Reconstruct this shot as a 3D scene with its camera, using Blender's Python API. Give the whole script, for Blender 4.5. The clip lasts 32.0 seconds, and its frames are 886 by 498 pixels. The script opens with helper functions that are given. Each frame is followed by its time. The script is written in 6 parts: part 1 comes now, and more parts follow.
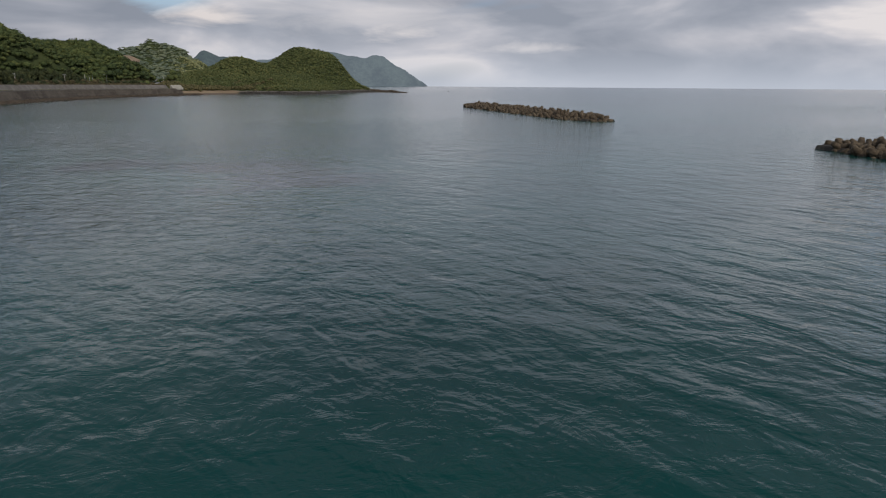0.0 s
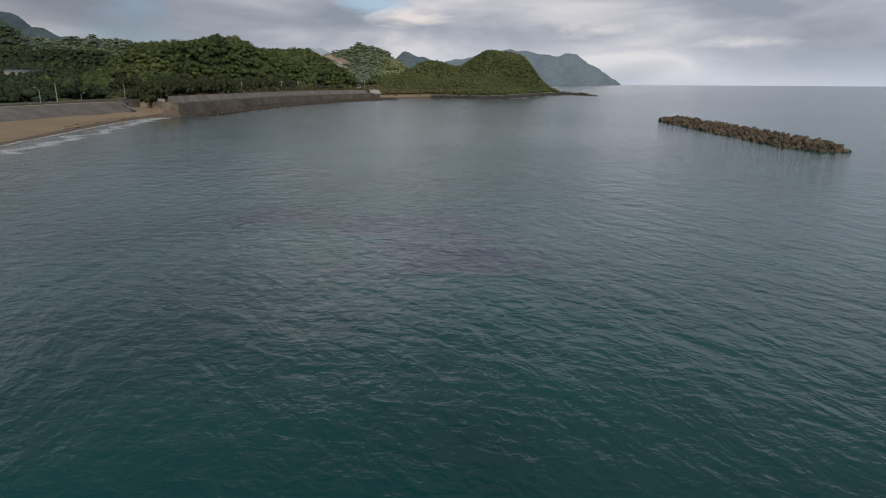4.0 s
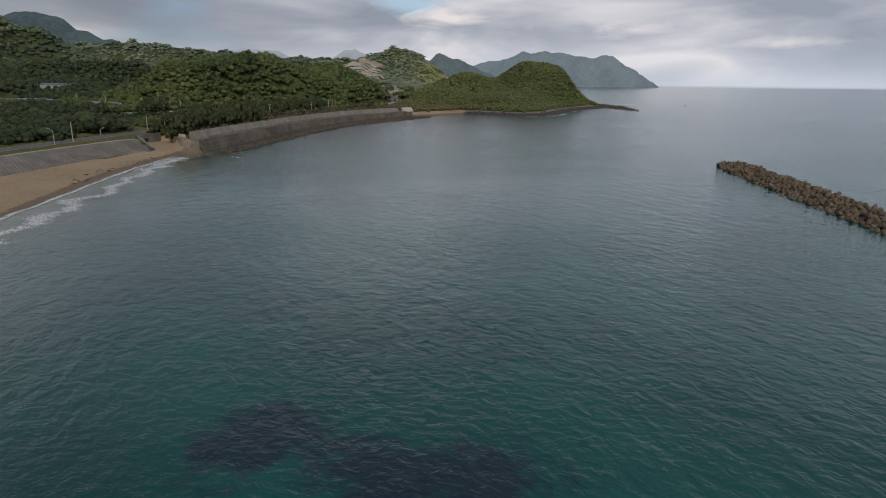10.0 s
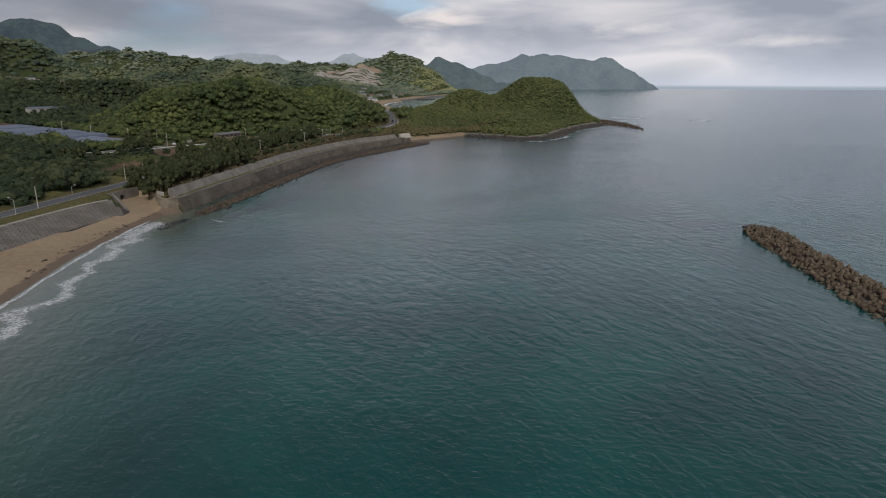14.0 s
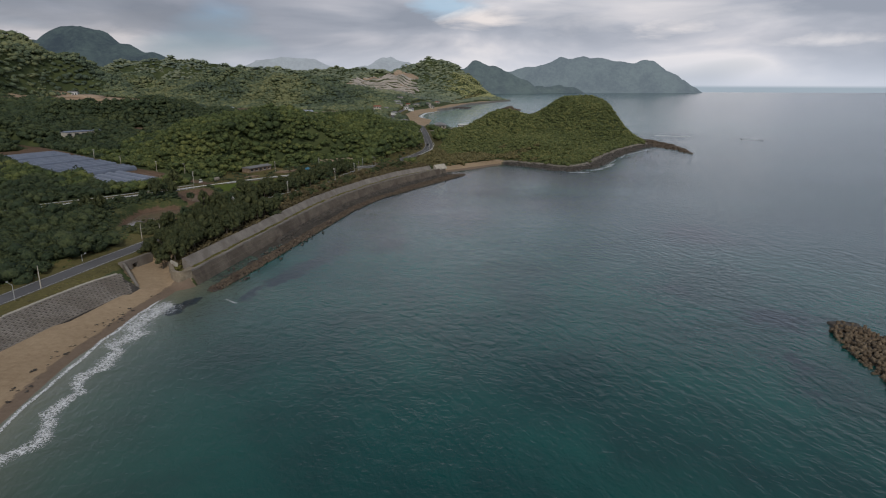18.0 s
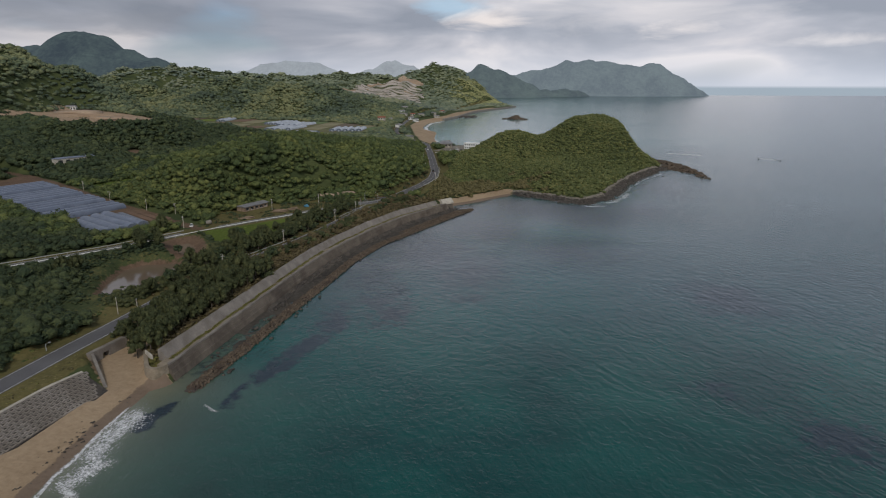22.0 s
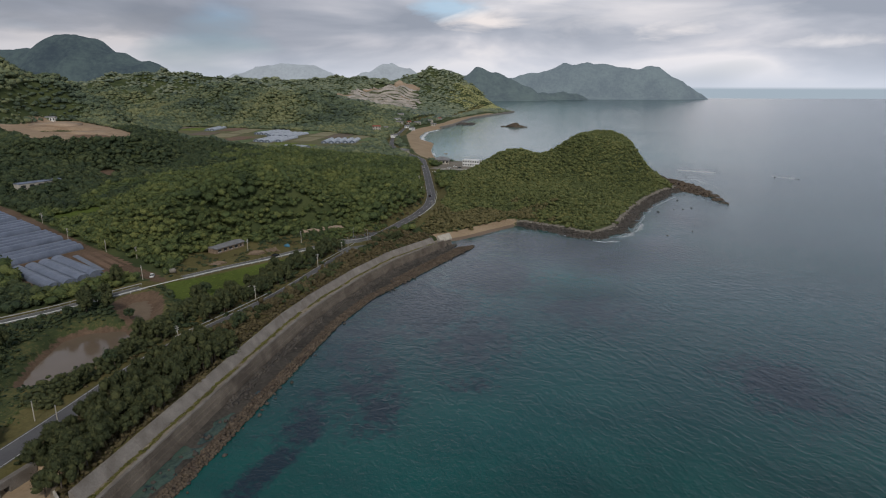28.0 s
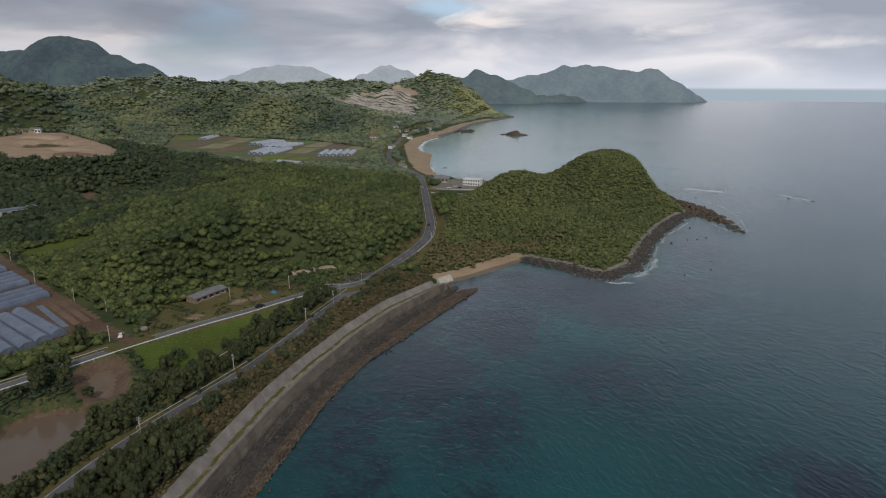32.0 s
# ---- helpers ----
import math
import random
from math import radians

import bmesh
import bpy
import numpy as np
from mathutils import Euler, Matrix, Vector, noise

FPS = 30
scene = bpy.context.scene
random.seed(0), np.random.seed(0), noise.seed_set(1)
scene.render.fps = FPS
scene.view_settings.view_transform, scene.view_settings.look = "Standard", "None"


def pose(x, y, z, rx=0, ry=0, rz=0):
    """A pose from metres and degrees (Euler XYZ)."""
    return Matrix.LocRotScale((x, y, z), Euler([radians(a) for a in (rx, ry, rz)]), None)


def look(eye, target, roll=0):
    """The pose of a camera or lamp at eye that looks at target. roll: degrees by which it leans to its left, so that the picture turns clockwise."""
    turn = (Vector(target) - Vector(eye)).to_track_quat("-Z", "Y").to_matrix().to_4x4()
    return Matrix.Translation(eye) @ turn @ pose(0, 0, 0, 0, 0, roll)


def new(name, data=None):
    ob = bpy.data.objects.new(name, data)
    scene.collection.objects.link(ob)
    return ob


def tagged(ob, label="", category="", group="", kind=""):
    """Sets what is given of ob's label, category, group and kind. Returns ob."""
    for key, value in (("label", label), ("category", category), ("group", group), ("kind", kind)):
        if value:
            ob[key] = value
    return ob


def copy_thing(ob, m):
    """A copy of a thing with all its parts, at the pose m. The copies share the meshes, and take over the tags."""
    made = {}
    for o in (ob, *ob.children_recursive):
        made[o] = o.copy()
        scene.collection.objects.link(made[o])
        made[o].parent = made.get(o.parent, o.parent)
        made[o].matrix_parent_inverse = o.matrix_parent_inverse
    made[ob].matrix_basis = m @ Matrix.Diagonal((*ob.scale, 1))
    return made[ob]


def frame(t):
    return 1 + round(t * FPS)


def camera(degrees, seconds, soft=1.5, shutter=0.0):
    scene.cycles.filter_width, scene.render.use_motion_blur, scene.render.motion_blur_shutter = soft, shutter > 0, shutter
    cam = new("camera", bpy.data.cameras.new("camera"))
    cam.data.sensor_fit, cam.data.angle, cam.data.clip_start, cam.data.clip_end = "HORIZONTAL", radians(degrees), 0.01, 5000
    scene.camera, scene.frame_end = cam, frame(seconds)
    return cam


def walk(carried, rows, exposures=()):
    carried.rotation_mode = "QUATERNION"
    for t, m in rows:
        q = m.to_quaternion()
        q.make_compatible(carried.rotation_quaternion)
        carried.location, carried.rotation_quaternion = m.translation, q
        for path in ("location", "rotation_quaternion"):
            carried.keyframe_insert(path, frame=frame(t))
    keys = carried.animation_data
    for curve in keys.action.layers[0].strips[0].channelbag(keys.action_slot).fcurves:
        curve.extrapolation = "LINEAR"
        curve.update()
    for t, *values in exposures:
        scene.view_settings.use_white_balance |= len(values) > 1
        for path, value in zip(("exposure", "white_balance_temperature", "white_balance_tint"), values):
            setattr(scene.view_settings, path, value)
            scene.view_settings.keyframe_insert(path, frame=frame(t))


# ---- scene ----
cam = camera(72.05, 32.0, soft=1.1)
PATH = [
    (0, (37.40, -144.01, 7.83), (60.48, -50.23, -18.09), 0.43),
    (1, (38.59, -141.81, 8.87), (56.82, -46.99, -17.15), 0.36),
    (2, (39.11, -139.53, 10.02), (46.63, -43.30, -16.13), 0.46),
    (3, (39.08, -137.24, 11.30), (36.79, -40.79, -15.00), 0.41),
    (4, (39.40, -135.00, 12.57), (33.75, -38.71, -13.84), 0.34),
    (5, (39.62, -132.66, 13.83), (31.55, -36.56, -12.60), 0.40),
    (6, (39.51, -130.01, 15.17), (29.96, -34.01, -11.17), 0.48),
    (7, (38.96, -126.76, 16.81), (28.92, -30.83, -9.61), 0.49),
    (8, (38.42, -123.29, 18.96), (28.09, -27.40, -7.46), 0.49),
    (9, (37.79, -119.62, 21.66), (27.18, -23.75, -4.74), 0.46),
    (10, (37.25, -115.14, 24.90), (26.56, -19.29, -1.54), 0.53),
    (11, (36.66, -110.14, 28.55), (25.96, -14.30, 2.11), 0.60),
    (12, (36.02, -104.87, 32.48), (25.23, -9.01, 6.16), 0.57),
    (13, (35.27, -99.20, 36.63), (24.44, -3.33, 10.35), 0.36),
    (14, (34.53, -93.41, 41.09), (23.86, 2.47, 14.77), 0.18),
    (15, (33.73, -87.31, 45.65), (22.71, 8.52, 19.28), 0.13),
    (16, (32.92, -81.00, 50.27), (20.28, 14.65, 23.98), 0.11),
    (17, (32.07, -74.72, 54.73), (17.18, 20.61, 28.45), 0.09),
    (18, (31.06, -68.18, 59.00), (14.74, 26.93, 32.78), 0.09),
    (19, (29.92, -61.76, 63.46), (12.95, 33.22, 37.18), 0.16),
    (20, (28.07, -55.45, 68.32), (11.16, 39.50, 41.87), 0.15),
    (21, (26.63, -48.55, 72.86), (9.67, 46.43, 46.56), 0.20),
    (22, (24.99, -41.17, 76.59), (7.92, 53.84, 50.51), -0.00),
    (23, (23.05, -33.96, 79.30), (6.10, 61.11, 53.34), -0.12),
    (24, (21.56, -27.07, 81.03), (4.70, 67.98, 54.95), 0.07),
    (25, (20.76, -20.35, 82.42), (4.00, 74.70, 56.28), 0.18),
    (26, (19.95, -13.55, 84.09), (3.19, 81.54, 58.08), 0.08),
    (27, (18.75, -6.37, 86.24), (1.94, 88.73, 60.29), -0.05),
    (28, (17.34, 1.21, 88.83), (0.72, 96.34, 62.90), 0.03),
    (29, (15.53, 9.00, 91.99), (-0.97, 104.16, 66.04), 0.08),
    (30, (13.80, 17.00, 95.61), (-2.55, 112.18, 69.67), 0.19),
    (31, (12.14, 24.72, 99.60), (-4.11, 119.91, 73.60), 0.33),
    (32, (10.44, 32.11, 103.94), (-5.81, 127.30, 77.97), 0.18),
]
walk(cam, [(t, look(eye, target, roll)) for t, eye, target, roll in PATH],
     exposures=[(0.0, -0.1), (6.0, 0.02), (13.0, 0.04), (22.0, 0.1), (32.0, 0.17)])

# ---- world, sun ----
world = bpy.data.worlds.new("sky")
scene.world = world
world.use_nodes = True


def links_of(tree):
    return tree.nodes, tree.links


def node(tree, kind, x=None, **inputs):
    n = tree.nodes.new(kind)
    for key, value in inputs.items():
        n.inputs[int(key[1:]) if key[0] == "i" and key[1:].isdigit() else key.replace("_", " ")].default_value = value
    return n


def math_node(tree, op, a, b=None, clamp=False):
    n = tree.nodes.new("ShaderNodeMath")
    n.operation, n.use_clamp = op, clamp
    for slot, v in ((0, a), (1, b)):
        if v is None:
            continue
        if isinstance(v, (int, float)):
            n.inputs[slot].default_value = v
        else:
            tree.links.new(v, n.inputs[slot])
    return n.outputs[0]


def mix_rgb(tree, fac, a, b, mode="MIX"):
    n = tree.nodes.new("ShaderNodeMix")
    n.data_type, n.blend_type = "RGBA", mode
    for slot, v in ((0, fac), (6, a), (7, b)):
        if isinstance(v, (int, float)):
            n.inputs[slot].default_value = v
        elif isinstance(v, tuple):
            n.inputs[slot].default_value = (*v, 1) if len(v) == 3 else v
        else:
            tree.links.new(v, n.inputs[slot])
    return n.outputs[2]


def ramp(tree, fac, stops):
    n = tree.nodes.new("ShaderNodeValToRGB")
    el = n.color_ramp.elements
    while len(el) < len(stops):
        el.new(0.5)
    for e, (pos, col) in zip(el, stops):
        e.position = pos
        e.color = (col, col, col, 1) if isinstance(col, (int, float)) else (*col, 1)
    tree.links.new(fac, n.inputs[0])
    return n.outputs[0]


def noise_node(tree, vec, scale, detail=4.0, rough=0.55, distort=0.0):
    n = node(tree, "ShaderNodeTexNoise", Scale=scale, Detail=detail, Roughness=rough, Distortion=distort)
    tree.links.new(vec, n.inputs["Vector"])
    return n.outputs[0]


SUN_EL, SUN_AZ = 40.0, 165.0   # degrees; azimuth clockwise from +y
wt = world.node_tree
wt.nodes.clear()
coord = wt.nodes.new("ShaderNodeTexCoord").outputs["Generated"]
sky = wt.nodes.new("ShaderNodeTexSky")
sky.sky_type, sky.sun_disc = "NISHITA", False
sky.sun_elevation, sky.sun_rotation = radians(SUN_EL), radians(SUN_AZ)
sky.air_density, sky.dust_density = 1.2, 2.0
clear = mix_rgb(wt, 1.0, sky.outputs[0], (0.075, 0.095, 0.13), "MULTIPLY")
sep = wt.nodes.new("ShaderNodeSeparateXYZ")
wt.links.new(coord, sep.inputs[0])
up_z = sep.outputs[2]
stretch = node(wt, "ShaderNodeMapping")
stretch.inputs["Location"].default_value = (2.35, 0.4, 0.9)
stretch.inputs["Scale"].default_value = (2.1, 2.1, 7.8)
wt.links.new(coord, stretch.inputs["Vector"])
billow = noise_node(wt, stretch.outputs[0], 1.55, 6.0, 0.47, 0.35)
gaps = noise_node(wt, stretch.outputs[0], 0.95, 3.0, 0.5, 0.4)
cloud = ramp(wt, billow, ((0.36, (0.305, 0.340, 0.405)), (0.46, (0.410, 0.440, 0.505)), (0.54, (0.560, 0.572, 0.625)), (0.62, (0.81, 0.78, 0.785))))
cover = ramp(wt, gaps, ((0.335, 0.4), (0.42, 1.0)))
body = mix_rgb(wt, cover, clear, cloud)
low = ramp(wt, up_z, ((0.0, 0.85), (0.025, 0.45), (0.06, 0.0)))
body = mix_rgb(wt, 1.0, body, ramp(wt, up_z, ((0.12, (1.0, 1.0, 1.0)), (0.19, (1.45, 1.48, 1.51)), (0.28, (1.18, 1.25, 1.31)), (0.42, (0.58, 0.64, 0.70)), (0.95, (0.30, 0.34, 0.38)))), "MULTIPLY")


def puff(below_sky, azimuth, elevation, wide, tall, colour, full):
    """A ragged patch of cloud or open sky round one bearing, in degrees."""
    a_, e_ = radians(azimuth), radians(elevation)
    dot = node(wt, "ShaderNodeVectorMath")
    dot.operation = "DOT_PRODUCT"
    dot.inputs[1].default_value = (math.cos(a_), -math.sin(a_), 0)
    wt.links.new(coord, dot.inputs[0])
    u_ = math_node(wt, "DIVIDE", dot.outputs["Value"], radians(wide))
    v_ = math_node(wt, "DIVIDE", math_node(wt, "SUBTRACT", up_z, math.sin(e_)), radians(tall))
    far_ = math_node(wt, "SQRT", math_node(wt, "ADD", math_node(wt, "MULTIPLY", u_, u_), math_node(wt, "MULTIPLY", v_, v_)))
    ragged_ = math_node(wt, "ADD", far_, math_node(wt, "MULTIPLY", math_node(wt, "SUBTRACT", shreds, 0.5), 2.6))
    return mix_rgb(wt, math_node(wt, "MULTIPLY", ramp(wt, ragged_, ((0.15, 1.0), (1.0, 0.0))), math_node(wt, "GREATER_THAN", sep.outputs[1], 0.0)), below_sky, mix_rgb(wt, full, below_sky, colour))


shreds = noise_node(wt, stretch.outputs[0], 4.2, 6.0, 0.6, 0.5)
body = puff(body, -9.5, 6.5, 3.2, 1.0, (0.42, 0.60, 0.76), 0.8)
body = puff(body, -6.2, 5.4, 3.6, 0.9, (0.86, 0.80, 0.77), 0.85)
body = puff(body, 10.0, 4.4, 3.8, 0.8, (0.84, 0.80, 0.79), 0.75)
body = puff(body, 1.0, 7.6, 4.5, 0.8, (0.80, 0.76, 0.76), 0.7)
body = puff(body, 21.5, 3.2, 5.0, 0.6, (0.80, 0.78, 0.79), 0.6)
body = puff(body, 32.0, 8.5, 7.0, 1.0, (0.46, 0.64, 0.78), 0.8)
body = puff(body, 14.5, 7.4, 9.0, 1.3, (0.40, 0.415, 0.47), 0.5)
body = puff(body, 6.0, 6.0, 12.0, 2.2, (0.70, 0.685, 0.70), 0.45)
body = puff(body, -36.0, 5.0, 14.0, 1.4, (0.36, 0.385, 0.43), 0.6)
inland = ramp(wt, math_node(wt, "ADD", math_node(wt, "MULTIPLY", sep.outputs[0], 0.5), 0.5), ((0.22, (0.70, 0.70, 0.72)), (0.47, (1.0, 0.985, 0.985))))
body = mix_rgb(wt, 1.0, body, inland, "MULTIPLY")
hazed = mix_rgb(wt, low, body, (0.555, 0.60, 0.69))
below_in = math_node(wt, "ADD", up_z, 0.0055)
below = ramp(wt, below_in, ((0.0, 1.0), (0.0012, 0.0)))
final = mix_rgb(wt, below, hazed, (0.335, 0.40, 0.465))
bg = wt.nodes.new("ShaderNodeBackground")
wt.links.new(final, bg.inputs[0])
bg.inputs[1].default_value = 1.0
wt.links.new(bg.outputs[0], wt.nodes.new("ShaderNodeOutputWorld").inputs[0])

sun = new("sun", bpy.data.lights.new("sun", "SUN"))
sun.data.energy, sun.data.angle, sun.data.color = 1.5, radians(10), (1.0, 0.94, 0.85)
sa, se = radians(SUN_AZ), radians(SUN_EL)
sun.matrix_world = look((math.sin(sa) * math.cos(se) * 100, math.cos(sa) * math.cos(se) * 100, math.sin(se) * 100), (0, 0, 0))

# ---- materials ----


def material(name, rough=0.8, metal=0.0, spec=0.3):
    m = bpy.data.materials.new(name)
    m.use_nodes = True
    t = m.node_tree
    p = t.nodes["Principled BSDF"]
    p.inputs["Roughness"].default_value = rough
    p.inputs["Metallic"].default_value = metal
    p.inputs["Specular IOR Level"].default_value = spec
    return m, t, p


def position(t):
    return t.nodes.new("ShaderNodeNewGeometry").outputs["Position"]


def bump(t, p, height, distance, strength=1.0):
    b = node(t, "ShaderNodeBump", Strength=strength, Distance=distance)
    t.links.new(height, b.inputs["Height"])
    t.links.new(b.outputs[0], p.inputs["Normal"])
    return b


def mottled(name, dark, light, scale=0.6, fine=6.0, rough=0.85, relief=0.02, stain=None, metal=0.0, spec=0.3):
    """A weathered surface: two scales of variation, a fine relief and, where given, a stain colour."""
    m, t, p = material(name, rough, metal, spec)
    pos = position(t)
    coarse = noise_node(t, pos, scale, 5.0, 0.6)
    grain = noise_node(t, pos, fine, 3.0, 0.6)
    both = math_node(t, "ADD", math_node(t, "MULTIPLY", coarse, 0.65), math_node(t, "MULTIPLY", grain, 0.35))
    col = mix_rgb(t, ramp(t, both, ((0.36, 0.0), (0.64, 1.0))), dark, light)
    if stain:
        spots = noise_node(t, pos, scale * 0.45, 6.0, 0.65, 0.6)
        col = mix_rgb(t, ramp(t, spots, ((0.5, 0.0), (0.66, 0.85))), col, stain)
    t.links.new(col, p.inputs["Base Color"])
    bump(t, p, grain, relief)
    return m


def foliage(name, dark, mid, light, patch=0.02, clump=0.5, vary=0.6):
    """Leaves: a colour for each clump, patches of species, and leaf-sized relief."""
    m, t, p = material(name, 0.75, 0.0, 0.12)
    geo = t.nodes.new("ShaderNodeNewGeometry")
    pos, isle = geo.outputs["Position"], geo.outputs["Random Per Island"]
    big = noise_node(t, pos, patch, 3.0, 0.55)
    leaf = noise_node(t, pos, clump, 4.0, 0.7)
    mixf = math_node(t, "ADD", math_node(t, "SUBTRACT", math_node(t, "MULTIPLY", big, vary), 0.5 * (vary - 0.6)), math_node(t, "MULTIPLY", isle, 0.5))
    mixf = math_node(t, "ADD", mixf, math_node(t, "MULTIPLY", leaf, 1.5))
    col = ramp(t, math_node(t, "MULTIPLY", mixf, 0.6), ((0.48, dark), (0.75, mid), (1.0, light)))
    t.links.new(col, p.inputs["Base Color"])
    bump(t, p, leaf, 0.9, 1.0)
    return m


M = {}
M["leaf"] = foliage("evergreen_leaves", (0.044, 0.064, 0.031), (0.086, 0.116, 0.045), (0.185, 0.200, 0.066), 0.03, 1.3, 1.2)
# distance haze put into the base colour: middle and far leaves paler, bluer
M["leaf_far_haze"] = foliage("far_haze_leaves", (0.088, 0.116, 0.100), (0.148, 0.180, 0.134), (0.235, 0.248, 0.152), 0.009, 0.14, 2.4)
M["leaf_mid"] = foliage("middle_haze_leaves", (0.064, 0.088, 0.066), (0.118, 0.150, 0.090), (0.215, 0.225, 0.112), 0.011, 0.5, 2.2)
M["leaf_headland"] = foliage("headland_leaves", (0.060, 0.080, 0.036), (0.124, 0.148, 0.058), (0.215, 0.216, 0.080), 0.02, 1.4)
M["leaf_belt"] = foliage("shelter_belt_leaves", (0.034, 0.043, 0.022), (0.060, 0.073, 0.034), (0.116, 0.122, 0.052), 0.05, 1.4)
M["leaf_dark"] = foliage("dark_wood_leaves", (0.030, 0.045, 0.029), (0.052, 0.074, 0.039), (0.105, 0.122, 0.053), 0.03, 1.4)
M["brush"] = foliage("dry_brush", (0.056, 0.047, 0.027), (0.106, 0.086, 0.046), (0.172, 0.140, 0.072), 0.06, 1.5)
M["weed"] = foliage("yellow_weeds", (0.10, 0.10, 0.03), (0.16, 0.155, 0.045), (0.22, 0.20, 0.07), 0.08, 1.5)
# sunlight on the far slope, painted as a paler yellow leaf colour
M["leaf_sunlit"] = foliage("sunlit_slope_leaves", (0.25, 0.265, 0.13), (0.33, 0.34, 0.155), (0.42, 0.40, 0.19), 0.01, 0.2)
# farthest leaves, with the most haze painted in
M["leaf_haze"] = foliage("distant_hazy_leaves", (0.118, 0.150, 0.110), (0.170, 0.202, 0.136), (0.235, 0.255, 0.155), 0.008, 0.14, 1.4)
M["reed"] = foliage("dry_reed", (0.082, 0.078, 0.036), (0.140, 0.126, 0.058), (0.21, 0.18, 0.085), 0.06, 1.5)
M["grass"] = foliage("meadow_grass", (0.078, 0.102, 0.022), (0.132, 0.170, 0.030), (0.20, 0.24, 0.050), 0.08, 1.5)
M["bark"] = mottled("bark", (0.05, 0.04, 0.03), (0.12, 0.10, 0.08), 1.5, 9.0, 0.95, 0.03)
M["concrete"] = mottled("seawall_concrete", (0.150, 0.132, 0.116), (0.265, 0.240, 0.212), 0.22, 3.0, 0.9, 0.02, (0.15, 0.13, 0.11))
M["concrete_wet"] = mottled("stained_concrete", (0.056, 0.044, 0.035), (0.130, 0.106, 0.085), 0.16, 2.4, 0.85, 0.03, (0.075, 0.06, 0.05))
M["concrete_low"] = mottled("weathered_wall_foot", (0.090, 0.074, 0.058), (0.185, 0.155, 0.124), 0.18, 2.6, 0.88, 0.03, (0.07, 0.056, 0.045))
M["concrete_tan"] = mottled("tan_concrete", (0.19, 0.155, 0.112), (0.31, 0.26, 0.195), 0.4, 4.0, 0.9, 0.02, (0.12, 0.10, 0.07))
M["concrete_pale"] = mottled("pale_concrete", (0.36, 0.33, 0.28), (0.5, 0.46, 0.39), 0.5, 4.0, 0.9, 0.02)
M["asphalt"] = mottled("asphalt", (0.085, 0.083, 0.088), (0.135, 0.132, 0.138), 0.09, 3.0, 0.9, 0.01)
M["asphalt_old"] = mottled("worn_asphalt", (0.11, 0.11, 0.108), (0.17, 0.168, 0.16), 0.12, 3.0, 0.92, 0.01)
M["line"] = mottled("road_paint", (0.38, 0.38, 0.37), (0.54, 0.54, 0.52), 0.5, 6.0, 0.8, 0.004)
M["field_pale"] = mottled("stubble_field", (0.17, 0.155, 0.085), (0.27, 0.24, 0.14), 0.06, 0.8, 0.95, 0.1)
M["field_brown"] = mottled("tilled_field", (0.11, 0.085, 0.06), (0.18, 0.14, 0.10), 0.06, 0.8, 0.95, 0.1)
M["field_green"] = mottled("leafy_field", (0.075, 0.11, 0.045), (0.14, 0.19, 0.07), 0.06, 0.8, 0.95, 0.1)
M["mud"] = mottled("drying_mud", (0.135, 0.098, 0.066), (0.20, 0.15, 0.105), 0.12, 1.2, 0.9, 0.03)
M["dirt"] = mottled("bare_soil", (0.12, 0.075, 0.05), (0.22, 0.14, 0.095), 0.08, 1.5, 0.95, 0.05)
M["sand"] = mottled("sand", (0.27, 0.19, 0.115), (0.36, 0.265, 0.165), 0.05, 2.0, 0.95, 0.03)
M["earth"] = mottled("graded_earth", (0.27, 0.19, 0.125), (0.42, 0.315, 0.225), 0.02, 0.4, 0.95, 0.1, (0.30, 0.25, 0.20))
M["quarry_stone"] = mottled("quarry_stone", (0.34, 0.305, 0.28), (0.52, 0.465, 0.42), 0.05, 0.3, 0.95, 0.3, (0.17, 0.18, 0.13))
M["rock"] = mottled("shore_rock", (0.035, 0.032, 0.03), (0.11, 0.095, 0.08), 0.3, 3.0, 0.85, 0.08)
M["armour"] = mottled("armour_concrete", (0.062, 0.046, 0.031), (0.215, 0.165, 0.112), 0.5, 4.0, 0.92, 0.04, (0.09, 0.062, 0.04))
M["rubble"] = mottled("brown_armour_stone", (0.050, 0.038, 0.028), (0.150, 0.115, 0.082), 0.6, 4.0, 0.92, 0.05, (0.05, 0.035, 0.03))
M["cobble"] = mottled("pale_cobble", (0.16, 0.145, 0.122), (0.31, 0.285, 0.245), 0.6, 4.0, 0.92, 0.05)
M["metal"] = mottled("galvanised_steel", (0.38, 0.39, 0.39), (0.52, 0.53, 0.53), 2.0, 9.0, 0.5, 0.002, None, 0.5, 0.5)
M["white"] = mottled("white_paint", (0.66, 0.66, 0.65), (0.8, 0.8, 0.79), 0.8, 6.0, 0.55, 0.002)
M["rail"] = mottled("weathered_rail_paint", (0.30, 0.30, 0.29), (0.44, 0.44, 0.43), 0.8, 6.0, 0.6, 0.002)
M["roof_grey"] = mottled("grey_roof", (0.15, 0.15, 0.155), (0.25, 0.25, 0.255), 0.4, 3.0, 0.8, 0.01)
M["roof_red"] = mottled("red_roof", (0.22, 0.07, 0.045), (0.33, 0.11, 0.07), 0.4, 3.0, 0.8, 0.01)
M["film"] = mottled("greenhouse_film", (0.095, 0.114, 0.160), (0.165, 0.192, 0.255), 0.15, 1.4, 0.35, 0.01, None, 0.0, 0.5)
M["film_dark"] = mottled("greenhouse_film_end", (0.10, 0.12, 0.16), (0.17, 0.2, 0.25), 0.4, 1.4, 0.4, 0.01)
